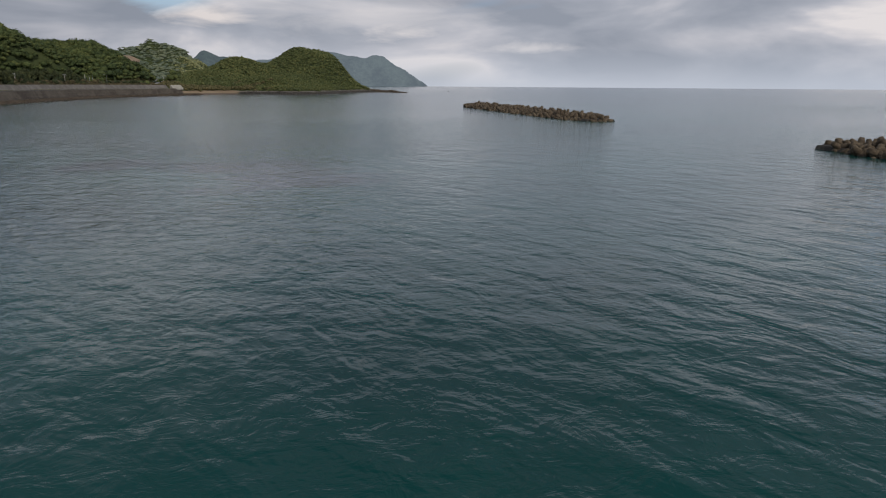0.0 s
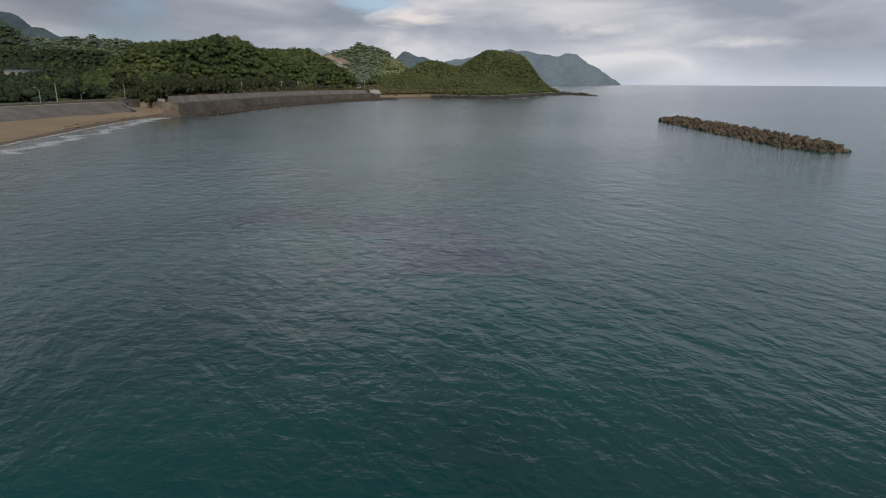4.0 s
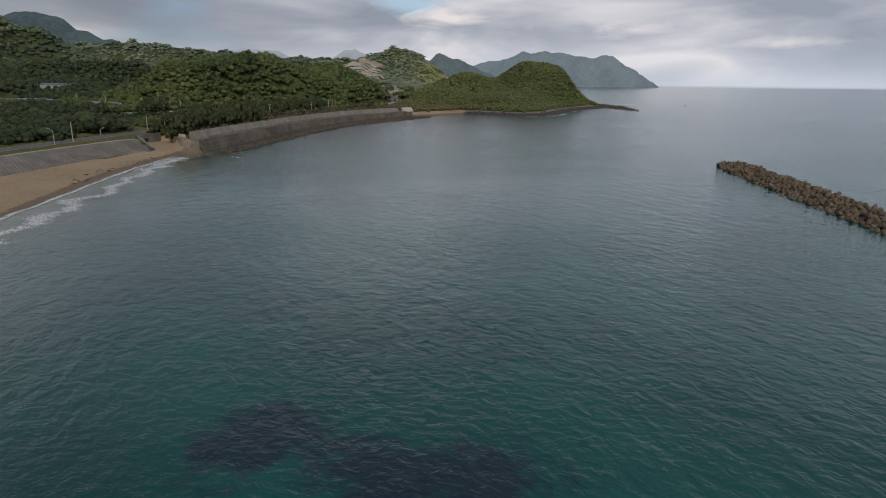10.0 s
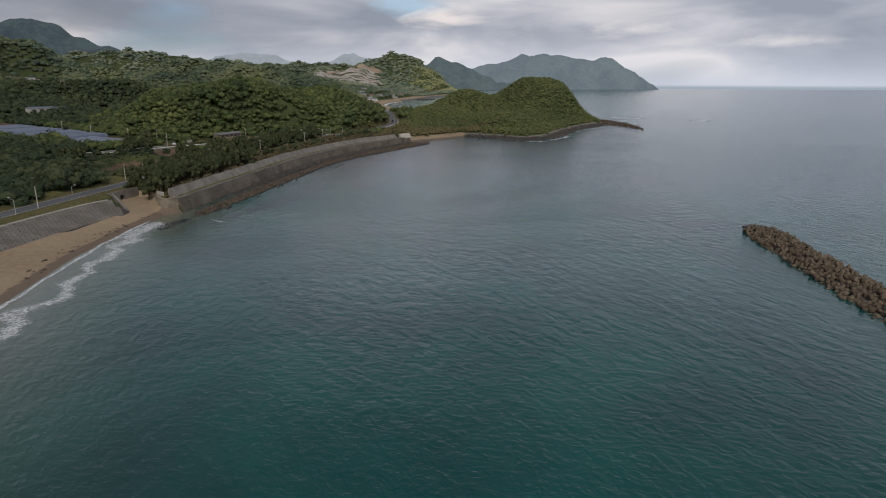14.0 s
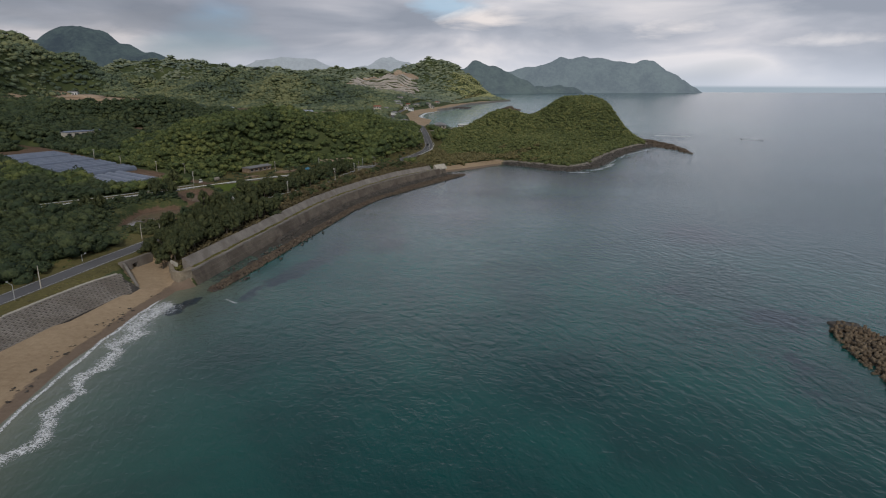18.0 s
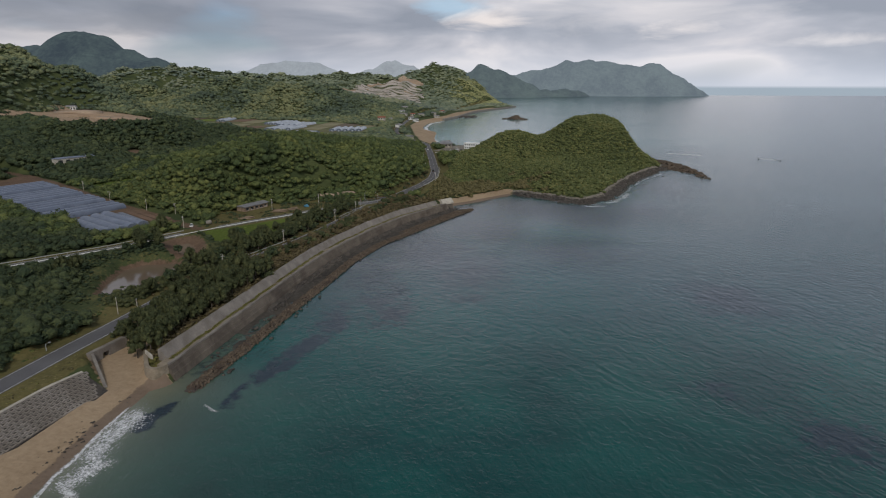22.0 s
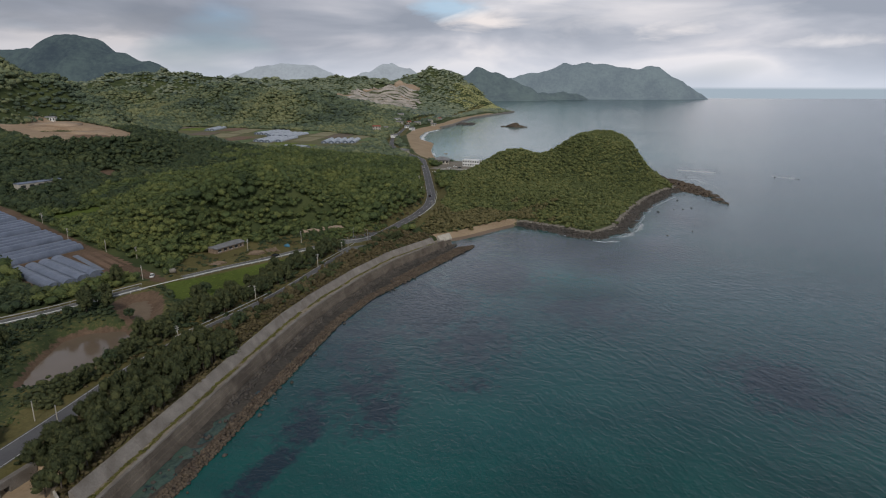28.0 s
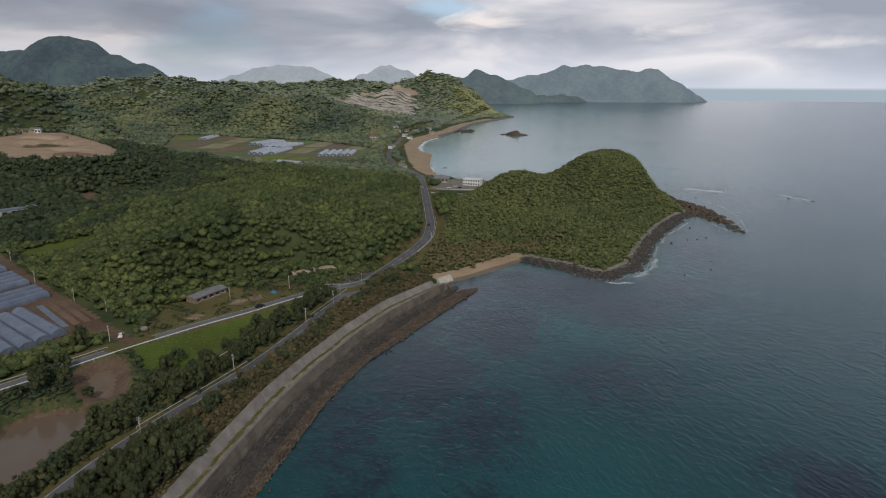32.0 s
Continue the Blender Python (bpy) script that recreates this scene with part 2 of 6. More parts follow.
M["film_white"] = mottled("white_greenhouse_film", (0.29, 0.32, 0.37), (0.43, 0.46, 0.51), 0.2, 1.4, 0.4, 0.01)
M["wood"] = mottled("timber", (0.15, 0.11, 0.08), (0.32, 0.24, 0.17), 0.8, 6.0, 0.9, 0.03)
M["glass"] = mottled("dark_glass", (0.02, 0.025, 0.03), (0.045, 0.05, 0.055), 1.0, 5.0, 0.12, 0.0, None, 0.0, 0.5)
M["black"] = mottled("black_rubber", (0.012, 0.012, 0.012), (0.03, 0.03, 0.03), 2.0, 8.0, 0.8, 0.0)
M["car_dark"] = mottled("dark_car_paint", (0.018, 0.02, 0.024), (0.03, 0.032, 0.036), 1.0, 8.0, 0.25, 0.0, None, 0.2, 0.5)
M["lens"] = mottled("lamp_glass", (0.5, 0.5, 0.46), (0.65, 0.65, 0.6), 2.0, 8.0, 0.3, 0.0)
M["orange"] = mottled("orange_paint", (0.42, 0.12, 0.04), (0.55, 0.18, 0.07), 1.0, 6.0, 0.6, 0.0)
M["blue"] = mottled("blue_sheet", (0.05, 0.16, 0.26), (0.08, 0.23, 0.34), 0.5, 3.0, 0.6, 0.02)


def backdrop_material(name, base, haze_glow):
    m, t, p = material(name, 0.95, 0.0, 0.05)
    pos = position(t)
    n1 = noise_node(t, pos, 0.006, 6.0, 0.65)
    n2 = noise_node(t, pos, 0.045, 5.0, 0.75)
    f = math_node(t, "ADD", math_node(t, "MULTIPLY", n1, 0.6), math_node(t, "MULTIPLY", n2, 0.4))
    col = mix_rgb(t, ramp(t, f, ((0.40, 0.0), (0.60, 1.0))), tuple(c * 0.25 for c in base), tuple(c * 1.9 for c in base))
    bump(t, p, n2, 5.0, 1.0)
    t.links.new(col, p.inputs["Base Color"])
    # bluish emission lays painted distance haze over the hills
    p.inputs["Emission Color"].default_value = (*haze_glow, 1)
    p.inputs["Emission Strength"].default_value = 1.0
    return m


# second colour of each: the haze it gives off, paler with distance
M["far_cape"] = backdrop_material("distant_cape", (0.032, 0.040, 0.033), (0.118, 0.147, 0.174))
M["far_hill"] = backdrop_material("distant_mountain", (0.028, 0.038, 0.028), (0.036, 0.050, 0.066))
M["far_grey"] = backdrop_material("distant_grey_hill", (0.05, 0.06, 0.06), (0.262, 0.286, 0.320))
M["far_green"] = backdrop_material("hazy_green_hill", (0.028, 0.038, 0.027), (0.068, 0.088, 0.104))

# ground: one material, cover given by the sheet's own attributes
gm, gt, gp = material("ground", 0.95, 0.0, 0.1)
gpos = position(gt)


def cover_value(t, name):
    a = t.nodes.new("ShaderNodeAttribute")
    a.attribute_name = name
    return a.outputs["Fac"]


g_fine = noise_node(gt, gpos, 0.8, 5.0, 0.65)
g_big = noise_node(gt, gpos, 0.05, 5.0, 0.6)
edge = math_node(gt, "ADD", math_node(gt, "MULTIPLY", g_fine, 0.5), math_node(gt, "MULTIPLY", g_big, 0.5))
edge = math_node(gt, "MULTIPLY", math_node(gt, "SUBTRACT", edge, 0.5), 1.2)


def layer(below_col, name, dark, light):
    f = math_node(gt, "ADD", cover_value(gt, name), edge)
    f = ramp(gt, f, ((0.42, 0.0), (0.58, 1.0)))
    c = mix_rgb(gt, ramp(gt, math_node(gt, "ADD", math_node(gt, "MULTIPLY", g_fine, 0.5), math_node(gt, "MULTIPLY", g_big, 0.5)), ((0.36, 0.0), (0.64, 1.0))), dark, light)
    return mix_rgb(gt, f, below_col, c)


gcol = mix_rgb(gt, ramp(gt, g_big, ((0.4, 0.0), (0.6, 1.0))), (0.045, 0.06, 0.026), (0.075, 0.09, 0.036))
gcol = layer(gcol, "verge", (0.082, 0.076, 0.030), (0.155, 0.132, 0.056))
gcol = layer(gcol, "meadow", (0.062, 0.085, 0.018), (0.11, 0.145, 0.03))
gcol = layer(gcol, "field", (0.095, 0.105, 0.05), (0.175, 0.16, 0.085))
gcol = layer(gcol, "soil", (0.095, 0.062, 0.043), (0.175, 0.12, 0.082))
gcol = layer(gcol, "earth", (0.27, 0.185, 0.12), (0.42, 0.315, 0.22))
gcol = layer(gcol, "quarry", (0.26, 0.225, 0.19), (0.42, 0.35, 0.28))
gcol = layer(gcol, "shingle", (0.14, 0.125, 0.10), (0.28, 0.25, 0.21))
gcol = layer(gcol, "rocky", (0.035, 0.032, 0.028), (0.10, 0.088, 0.075))
gcol = layer(gcol, "sand", (0.280, 0.203, 0.130), (0.385, 0.290, 0.192))
gcol = layer(gcol, "damp", (0.165, 0.122, 0.09), (0.21, 0.158, 0.118))
gt.links.new(gcol, gp.inputs["Base Color"])
bump(gt, gp, g_fine, 0.25, 0.8)
M["ground"] = gm

# sea: dark clear water, sea-bed colours through it, wind ripples and swell
wm, wtree, wp = material("sea_water", 0.12, 0.0, 0.6)
wp.inputs["IOR"].default_value = 1.33
wpos = position(wtree)


def stretched(tree, vec, angle, long_x, long_y):
    """Coordinates turned by an angle, with features of that length along the two turned axes."""
    mp = node(tree, "ShaderNodeMapping")
    mp.vector_type = "TEXTURE"
    mp.inputs["Rotation"].default_value = (0, 0, radians(angle))
    mp.inputs["Scale"].default_value = (long_x, long_y, 1)
    tree.links.new(vec, mp.inputs["Vector"])
    return mp.outputs[0]


ripple = noise_node(wtree, stretched(wtree, wpos, -8, 1.15, 0.8), 1.0, 4.0, 0.62, 0.5)
chop = noise_node(wtree, stretched(wtree, wpos, 26, 1.8, 3.4), 1.0, 3.0, 0.55, 0.4)
cross = noise_node(wtree, stretched(wtree, wpos, 40, 1.2, 2.0), 1.0, 3.0, 0.6, 0.3)
swell = noise_node(wtree, stretched(wtree, wpos, 23, 3.2, 9.0), 1.0, 2.0, 0.5, 0.3)
gust = noise_node(wtree, stretched(wtree, wpos, 15, 170.0, 90.0), 1.0, 4.0, 0.6, 0.6)
shallow = cover_value(wtree, "shallow")
reef = cover_value(wtree, "reef")
weed = math_node(wtree, "ADD", math_node(wtree, "MULTIPLY", noise_node(wtree, wpos, 0.11, 5.0, 0.62, 0.5), 0.55), math_node(wtree, "MULTIPLY", noise_node(wtree, wpos, 0.42, 4.0, 0.6, 0.6), 0.45))
tone = noise_node(wtree, wpos, 0.03, 4.0, 0.55)
wcol = mix_rgb(wtree, ramp(wtree, tone, ((0.35, 0.0), (0.65, 1.0))), (0.001, 0.042, 0.041), (0.001, 0.076, 0.066))
wcol = mix_rgb(wtree, cover_value(wtree, "open"), wcol, (0.004, 0.042, 0.056))
wcol = mix_rgb(wtree, cover_value(wtree, "clear"), wcol, (0.006, 0.095, 0.092))
wcol = mix_rgb(wtree, ramp(wtree, shallow, ((0.05, 0.0), (0.95, 1.0))), wcol, (0.17, 0.175, 0.125))
reef_f = math_node(wtree, "ADD", reef, math_node(wtree, "MULTIPLY", math_node(wtree, "SUBTRACT", weed, 0.5), 2.3))
wcol = mix_rgb(wtree, ramp(wtree, reef_f, ((0.34, 0.0), (0.72, 0.92))), wcol, (0.007, 0.019, 0.034))
# bright sky reflection of the second bay, painted as a paler base colour
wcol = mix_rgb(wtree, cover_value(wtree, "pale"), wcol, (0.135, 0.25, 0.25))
wtree.links.new(wcol, wp.inputs["Base Color"])
breeze = math_node(wtree, "ADD", math_node(wtree, "MULTIPLY", ramp(wtree, gust, ((0.38, 0.0), (0.62, 1.0))), 0.75), 0.45)
h1 = math_node(wtree, "MULTIPLY", math_node(wtree, "ADD", math_node(wtree, "MULTIPLY", ripple, 0.105), math_node(wtree, "MULTIPLY", cross, 0.10)), math_node(wtree, "MULTIPLY", breeze, math_node(wtree, "MULTIPLY", cover_value(wtree, "exposed"), 1.9)))
h2 = math_node(wtree, "MULTIPLY", math_node(wtree, "MULTIPLY", chop, 0.38), cover_value(wtree, "exposed"))
h3 = math_node(wtree, "MULTIPLY", math_node(wtree, "MULTIPLY", swell, 0.27), cover_value(wtree, "exposed"))
bump(wtree, wp, math_node(wtree, "ADD", h1, math_node(wtree, "ADD", h2, h3)), 1.0, 1.0)
M["sea"] = wm

# foam: broken white over the water
fm, ft, fp = material("surf_foam", 0.7, 0.0, 0.2)
fpos = position(ft)
fn = noise_node(ft, fpos, 1.25, 7.0, 0.74, 1.6)
fa = math_node(ft, "ADD", cover_value(ft, "thick"), math_node(ft, "MULTIPLY", math_node(ft, "SUBTRACT", fn, 0.5), 2.2))
fp.inputs["Base Color"].default_value = (0.74, 0.75, 0.76, 1)
ft.links.new(ramp(ft, fa, ((0.45, 0.0), (0.75, 0.9))), fp.inputs["Alpha"])
M["foam"] = fm

pm, pt, pp = material("muddy_pond_water", 0.12, 0.0, 0.3)
pn = noise_node(pt, position(pt), 0.08, 3.0, 0.5)
pt.links.new(mix_rgb(pt, pn, (0.130, 0.095, 0.068), (0.185, 0.140, 0.102)), pp.inputs["Base Color"])
bump(pt, pp, noise_node(pt, position(pt), 1.2, 3.0, 0.5), 0.01, 0.3)
M["pond"] = pm

# ---- plan: coast, roads, clearings ----
COAST = [(-20, -600), (-26, -200), (-36, -120), (-44, -60), (-51, -29), (-58, -5), (-70, 38), (-74, 70), (-75, 86), (-71.6, 89), (-71.6, 163), (-71, 179),
         (-69, 203), (-65, 236), (-54, 282), (-37, 331), (-41, 343), (-34, 349), (-24, 361), (-16, 373), (-2, 393), (10, 387), (23, 380), (36, 368.5),
         (47, 367), (56, 376), (65, 388), (73, 416), (84, 455), (101, 501), (122, 545), (134, 560), (132, 648), (110, 690), (60, 705), (0, 692), (-50, 678),
         (-95, 700), (-130, 772), (-157, 852), (-184, 953), (-216, 1083), (-228, 1194), (-216, 1291), (-204, 1404), (-203, 1690), (-174, 1857), (-112, 2160),
         (-190, 2300), (-330, 2650), (-420, 3300), (-460, 4900), (-5200, 4900), (-5200, -600)]
COAST_ROAD = [(-108, -90), (-106.5, 0), (-105.5, 60), (-105.3, 95), (-104.5, 120), (-105, 148), (-102.5, 170), (-98.8, 185), (-94.8, 200), (-90, 220), (-86.8, 245),
              (-84.5, 270), (-82, 288), (-78, 318), (-72, 352), (-66.5, 385), (-65, 415), (-70, 451), (-84, 511), (-103, 591), (-125, 679), (-153, 733), (-176, 770),
              (-207, 857), (-235, 969), (-257, 1118), (-277, 1245), (-275, 1374), (-267, 1577), (-252, 1819), (-205, 2150)]
SIDE_ROAD = [(-215, 120), (-190, 150), (-164, 187), (-155, 205), (-147, 221), (-137, 238), (-129, 251), (-118, 266), (-109, 282), (-98, 298), (-88, 307), (-81, 314)]
DIRT_ROAD = [(-146, 227), (-159, 235), (-196, 255), (-237, 280), (-287, 311), (-340, 345), (-430, 385)]
WALL_TOP = [(-78, 95.8), (-78, 113), (-78, 144), (-78.2, 177), (-77.8, 202), (-75.5, 224), (-70, 257), (-61.5, 291), (-45.5, 325)]
LEDGE = [(-73.4, 92), (-73.4, 113), (-73.4, 144), (-73.4, 177), (-72.6, 203), (-69.8, 228), (-64.9, 257), (-57.0, 288), (-41.4, 326.5), (-37.5, 337)]
RUBBLE = [(-64.5, 87), (-63.2, 123), (-63, 145), (-62, 180), (-61.5, 209), (-57, 241), (-49, 264), (-40, 291), (-32.5, 313), (-24, 336)]
NOTCH = [(-85, 82.5), (-98.6, 92.6), (-97.2, 106.0), (-88, 106), (-86, 100), (-78.5, 89.5), (-76.5, 84)]
GLASS_LAND = [(-160, 236), (-178, 203), (-188, 201), (-236, 232), (-302, 271), (-392, 326), (-372, 366), (-300, 325), (-222, 276)]
YARD = [(-146, 234), (-100, 301), (-90, 316), (-112, 322), (-128, 306), (-150, 292), (-156, 252)]
MEADOW = [(-140, 224), (-127, 240), (-103, 274), (-97, 280), (-98, 262), (-110, 235), (-113, 208), (-128, 211)]
POND = [(-146, 170), (-143, 179), (-131, 184), (-124, 178), (-121, 164), (-120, 151), (-124, 141), (-132, 137), (-140, 152)]
BASIN = [(-145, 198), (-148, 208), (-140, 213), (-132, 206), (-124, 192), (-126, 187), (-135, 189)]
EARTHWORKS = [(-374, 527), (-393, 503), (-448, 491), (-540, 560), (-640, 580), (-662, 690), (-672, 755), (-645, 775), (-511, 672), (-420, 590)]
PIT = [(-584, 650), (-566, 664), (-540, 662), (-508, 640), (-503, 615), (-526, 597), (-555, 612), (-578, 632)]
FIELDS = [(-690, 1105), (-640, 1120), (-400, 1050), (-245, 935), (-232, 775), (-300, 742), (-430, 770), (-575, 890)]
QUARRY = [(-650, 1900), (-570, 1790), (-450, 1660), (-380, 1700), (-385, 1880), (-430, 2030), (-500, 2085), (-580, 2020)]
TERRACES = [(-288, 322), (-266, 318), (-238, 358), (-234, 384), (-250, 392), (-266, 394), (-286, 366), (-300, 338)]
BARE = [(-370, 452), (-340, 448), (-336, 470), (-362, 476)]
CARPARK = [(-100, 600), (-96, 560), (-52, 560), (-45, 640), (-60, 675), (-92, 665)]
LOWLAND = [(-136, 126), (-150, 150), (-178, 140), (-222, 110), (-222, 124), (-196, 150), (-163, 190), (-147, 221), (-118, 266), (-88, 307), (-88, 262), (-97, 205), (-105, 150), (-109, 114), (-126, 114)]
APRON = [(-98, 300.5), (-97, 307.5), (-85.5, 310.2), (-77, 322.5), (-76.0, 300), (-83, 284.5)]
BRANCH = [(-96, 309), (-91, 317), (-85.5, 331), (-77, 336), (-75, 326), (-77.2, 323), (-85.6, 310.8)]
SPOIL = [(-118, 317), (-109.5, 325), (-103, 330.5), (-97, 335)]
SPIT = [(118, 560), (124, 600), (131, 634), (141, 614), (150, 589), (156, 542), (154, 499), (150, 502), (147, 528), (141, 541), (136, 549), (126, 556)]

# hills: centre, height, half widths, turn in degrees
HILLS = [(-178, 300, 27, 42, 52, 0), (-157, 346, 29, 44, 46, 0), (-121, 390, 30, 38, 36, 0), (-112, 440, 17, 30, 50, 8), (-250, 450, 14, 60, 50, 0), (-140, 560, 12, 48, 70, 15), (-300, 610, 13, 110, 80, 0),
         (-230, 690, 8, 90, 50, 0), (-560, 640, 34, 190, 130, 20), (-420, 470, 14, 90, 70, 0), (-480, 420, 18, 120, 70, 0),
         (66, 600, 43, 38, 62, -8), (28, 570, 21, 34, 52, 10), (-12, 545, 27, 26, 40, 0), (-36, 500, 14, 30, 46, 0), (40, 480, 12, 40, 60, 0),
         (-818, 734, 120, 153, 197, 0), (-1092, 1579, 108, 190, 220, 0), (-920, 1592, 84, 140, 180, 0), (-724, 1391, 84, 130, 130, 0), (-527, 1300, 66, 120, 100, 0),
         (-780, 1740, 62, 220, 200, 0), (-1000, 2050, 100, 300, 260, 0), (-1450, 1750, 88, 300, 330, 0), (-560, 1500, 48, 200, 130, 0), (-400, 1380, 26, 110, 150, 0),
         (-540, 2190, 92, 190, 260, 0), (-412, 2347, 130, 130, 170, 0), (-900, 2700, 114, 380, 260, 0), (-1250, 1250, 70, 200, 160, 0), (-300, 2210, 60, 80, 150, 0),
         (-290, 2750, 34, 100, 260, 0), (-430, 3100, 90, 300, 260, 0)]


def smooth(v, a, b):
    u = np.clip((v - a) / (b - a), 0, 1)
    return u * u * (3 - 2 * u)


def line_distance(x, y, pts):
    """Distance to a polyline, and the length along it."""
    best, along, run = np.full(x.shape, 1e9), np.zeros(x.shape), 0.0
    for (ax, ay), (bx, by) in zip(pts, pts[1:]):
        dx, dy = bx - ax, by - ay
        n = math.hypot(dx, dy)
        u = np.clip(((x - ax) * dx + (y - ay) * dy) / n ** 2, 0, 1)
        d = np.hypot(x - ax - u * dx, y - ay - u * dy)
        closer = d < best
        best, along = np.where(closer, d, best), np.where(closer, run + u * n, along)
        run += n
    return best, along


def inside(x, y, poly):
    hit = np.zeros(x.shape, bool)
    for (ax, ay), (bx, by) in zip(poly, poly[1:] + poly[:1]):
        if ay == by:
            continue
        hit ^= ((ay > y) != (by > y)) & (x < (bx - ax) * (y - ay) / (by - ay) + ax)
    return hit


def area_distance(x, y, poly):
    """Positive inside, negative outside."""
    d, _ = line_distance(x, y, poly + poly[:1])
    return np.where(inside(x, y, poly), d, -d)


def road_level(y):
    return np.interp(y, [-100, 130, 300, 420, 560, 700, 900, 2200], [5.2, 5.3, 6.3, 7.6, 9.0, 8.0, 6.0, 7.0])


def waves(x, y, scale, seed):
    """Cheap smooth value noise in -1..1."""
    r = np.random.RandomState(seed)
    out = np.zeros(x.shape)
    for k in range(7):
        a, ph = r.uniform(0, 2 * math.pi), r.uniform(0, 2 * math.pi)
        f = r.uniform(0.6, 1.9) / scale
        out += np.sin((x * math.cos(a) + y * math.sin(a)) * f * 2 * math.pi + ph)
    return out / 3.2


def height(x, y):
    x, y = np.asarray(x, float), np.asarray(y, float)
    d = area_distance(x, y, COAST)
    s = x - np.interp(y, [-75, 20, 45, 62, 75, 83.5], [-97, -96, -95.6, -95, -94, -91.6])
    bank = np.where(s < 9.8, np.interp(s, [-2.5, -0.8, 0.2, 9.8], [5.1, 4.7, 4.1, 1.2]), 1.95 * d / (np.maximum(d, 0.01) + np.maximum(s - 9.8, 0)))
    beach = np.where(d > 0, np.where(s < -2.5, 5.1, bank), np.interp(d, [-80, -14, 0], [-6, -1.4, 0.0]))
    walled = np.interp(d, [-80, -10, 0, 1, 6.6, 7.4], [-6, -1.6, -0.7, 2.6, 3.4, 6.1])
    wild = np.interp(d, [-80, -10, 0, 6, 14], [-6, -1.2, 0.05, 1.7, 3.4])
    w1 = smooth(y, 87.5, 89) * (1 - smooth(y, 333, 342))
    w2 = smooth(y, 333, 342)
    z = beach * (1 - w1 - w2) + walled * w1 + wild * w2
    z += 1.8 * smooth(d, 40, 150)
    h = np.zeros(x.shape)
    for cx, cy, top, sx, sy, turn in HILLS:
        c, s = math.cos(radians(turn)), math.sin(radians(turn))
        u, v = ((x - cx) * c + (y - cy) * s) / sx, (-(x - cx) * s + (y - cy) * c) / sy
        h += (top * np.exp(-(u * u + v * v) ** 1.15 * 0.5)) ** 3
    h = np.cbrt(h) * smooth(d, 4, 48) * (1 + 0.08 * waves(x, y, 90, 3))
    h += smooth(h, 15, 60) * smooth(y, 900, 1300) * (5.0 * waves(x, y, 190, 23) + 2.5 * waves(x, y, 80, 24))
    h += smooth(d, 60, 200) * smooth(h, 3, 25) * (1.7 * waves(x, y, 45, 4) + 0.7 * waves(x, y, 24, 14))
    z = z + h
    for poly, level, rim in ((GLASS_LAND, 7.2, 25), (YARD, 7.0, 18), (MEADOW, 6.3, 8), (EARTHWORKS, 39.5, 45), (FIELDS, 10.0, 110), (CARPARK, 8.0, 15)):
        f = smooth(area_distance(x, y, poly), -rim, 0)
        z = z * (1 - f) + level * f
    for pts, lev, half in ((COAST_ROAD, road_level(y), 5.0), (SIDE_ROAD, 7.0, 4.0), (SPOIL, 8.4, 5.0), (DIRT_ROAD, np.interp(d, [0, 80, 200, 330], [7, 7.3, 7.4, 9.0]), 3.0)):
        r, _ = line_distance(x, y, pts)
        f = 1 - smooth(r, half, half + 9)
        z = z * (1 - f) + lev * f
    f = smooth(area_distance(x, y, BRANCH), -9, -1)
    z = z * (1 - f) + 6.5 * f
    f = smooth(area_distance(x, y, PIT), -5, 4)
    z = z - 9.0 * f
    f = smooth(area_distance(x, y, POND), -4, 1.5)
    z = z * (1 - f) + 2.4 * f
    f = smooth(area_distance(x, y, BASIN), -3, 3)
    z = z * (1 - f) + 4.6 * f
    f = smooth(area_distance(x, y, NOTCH), -0.6, 0.4)
    z = z * (1 - f) + np.interp(d, [0, 4, 18], [0.1, 1.3, 2.4]) * f
    corner = inside(x, y, [(-86.5, 101), (-78.4, 89.6), (-72, 88), (-72, 97), (-79, 97), (-84, 103)])
    z = np.where(corner & (z > 4.2), 4.2, z)
    wx = np.interp(y, [p[1] for p in WALL_TOP], [p[0] for p in WALL_TOP])
    lx = np.interp(y, [p[1] for p in LEDGE], [p[0] for p in LEDGE])
    mx = np.interp(y, [p[1] for p in RUBBLE], [p[0] for p in RUBBLE])
    along = (y > 96) & (y < 331)
    z = np.where(along & (x > wx - 0.6), np.minimum(z, 3.3), z)
    z = np.where(along & (x > lx - 0.2), np.where(x < mx - 0.3, -0.12 + 0.34 * smooth(y, 100, 170) + 0.25 * waves(x, y, 9, 33), np.minimum(z, -0.5)), z)
    toe = inside(x, y, [(-78.6, 84.2), (-76.2, 86.6), (-73.8, 87.3), (-72.4, 89.3), (-71.9, 94), (-64, 94), (-64, 80), (-76, 80)])
    z = np.where(toe, np.minimum(z, 0.25 + 0.9 * smooth(-x, 74, 78)), z)
    return z


# ---- mesh helpers ----


def mesh_from(name, verts, faces, mat, smooth_shade=False):
    """A mesh from an array of places and an array of triangles or quads."""
    me = bpy.data.meshes.new(name)
    verts, faces = np.asarray(verts, np.float32), np.asarray(faces, np.int32)
    n, k = faces.shape
    me.vertices.add(len(verts))
    me.vertices.foreach_set("co", verts.ravel())
    me.loops.add(n * k)
    me.loops.foreach_set("vertex_index", faces.ravel())
    me.polygons.add(n)
    me.polygons.foreach_set("loop_start", np.arange(0, n * k, k, dtype=np.int32))
    me.polygons.foreach_set("loop_total", np.full(n, k, np.int32))
    if smooth_shade:
        me.polygons.foreach_set("use_smooth", np.ones(n, bool))
    me.update(calc_edges=True)
    if mat:
        me.materials.append(mat)
    return me


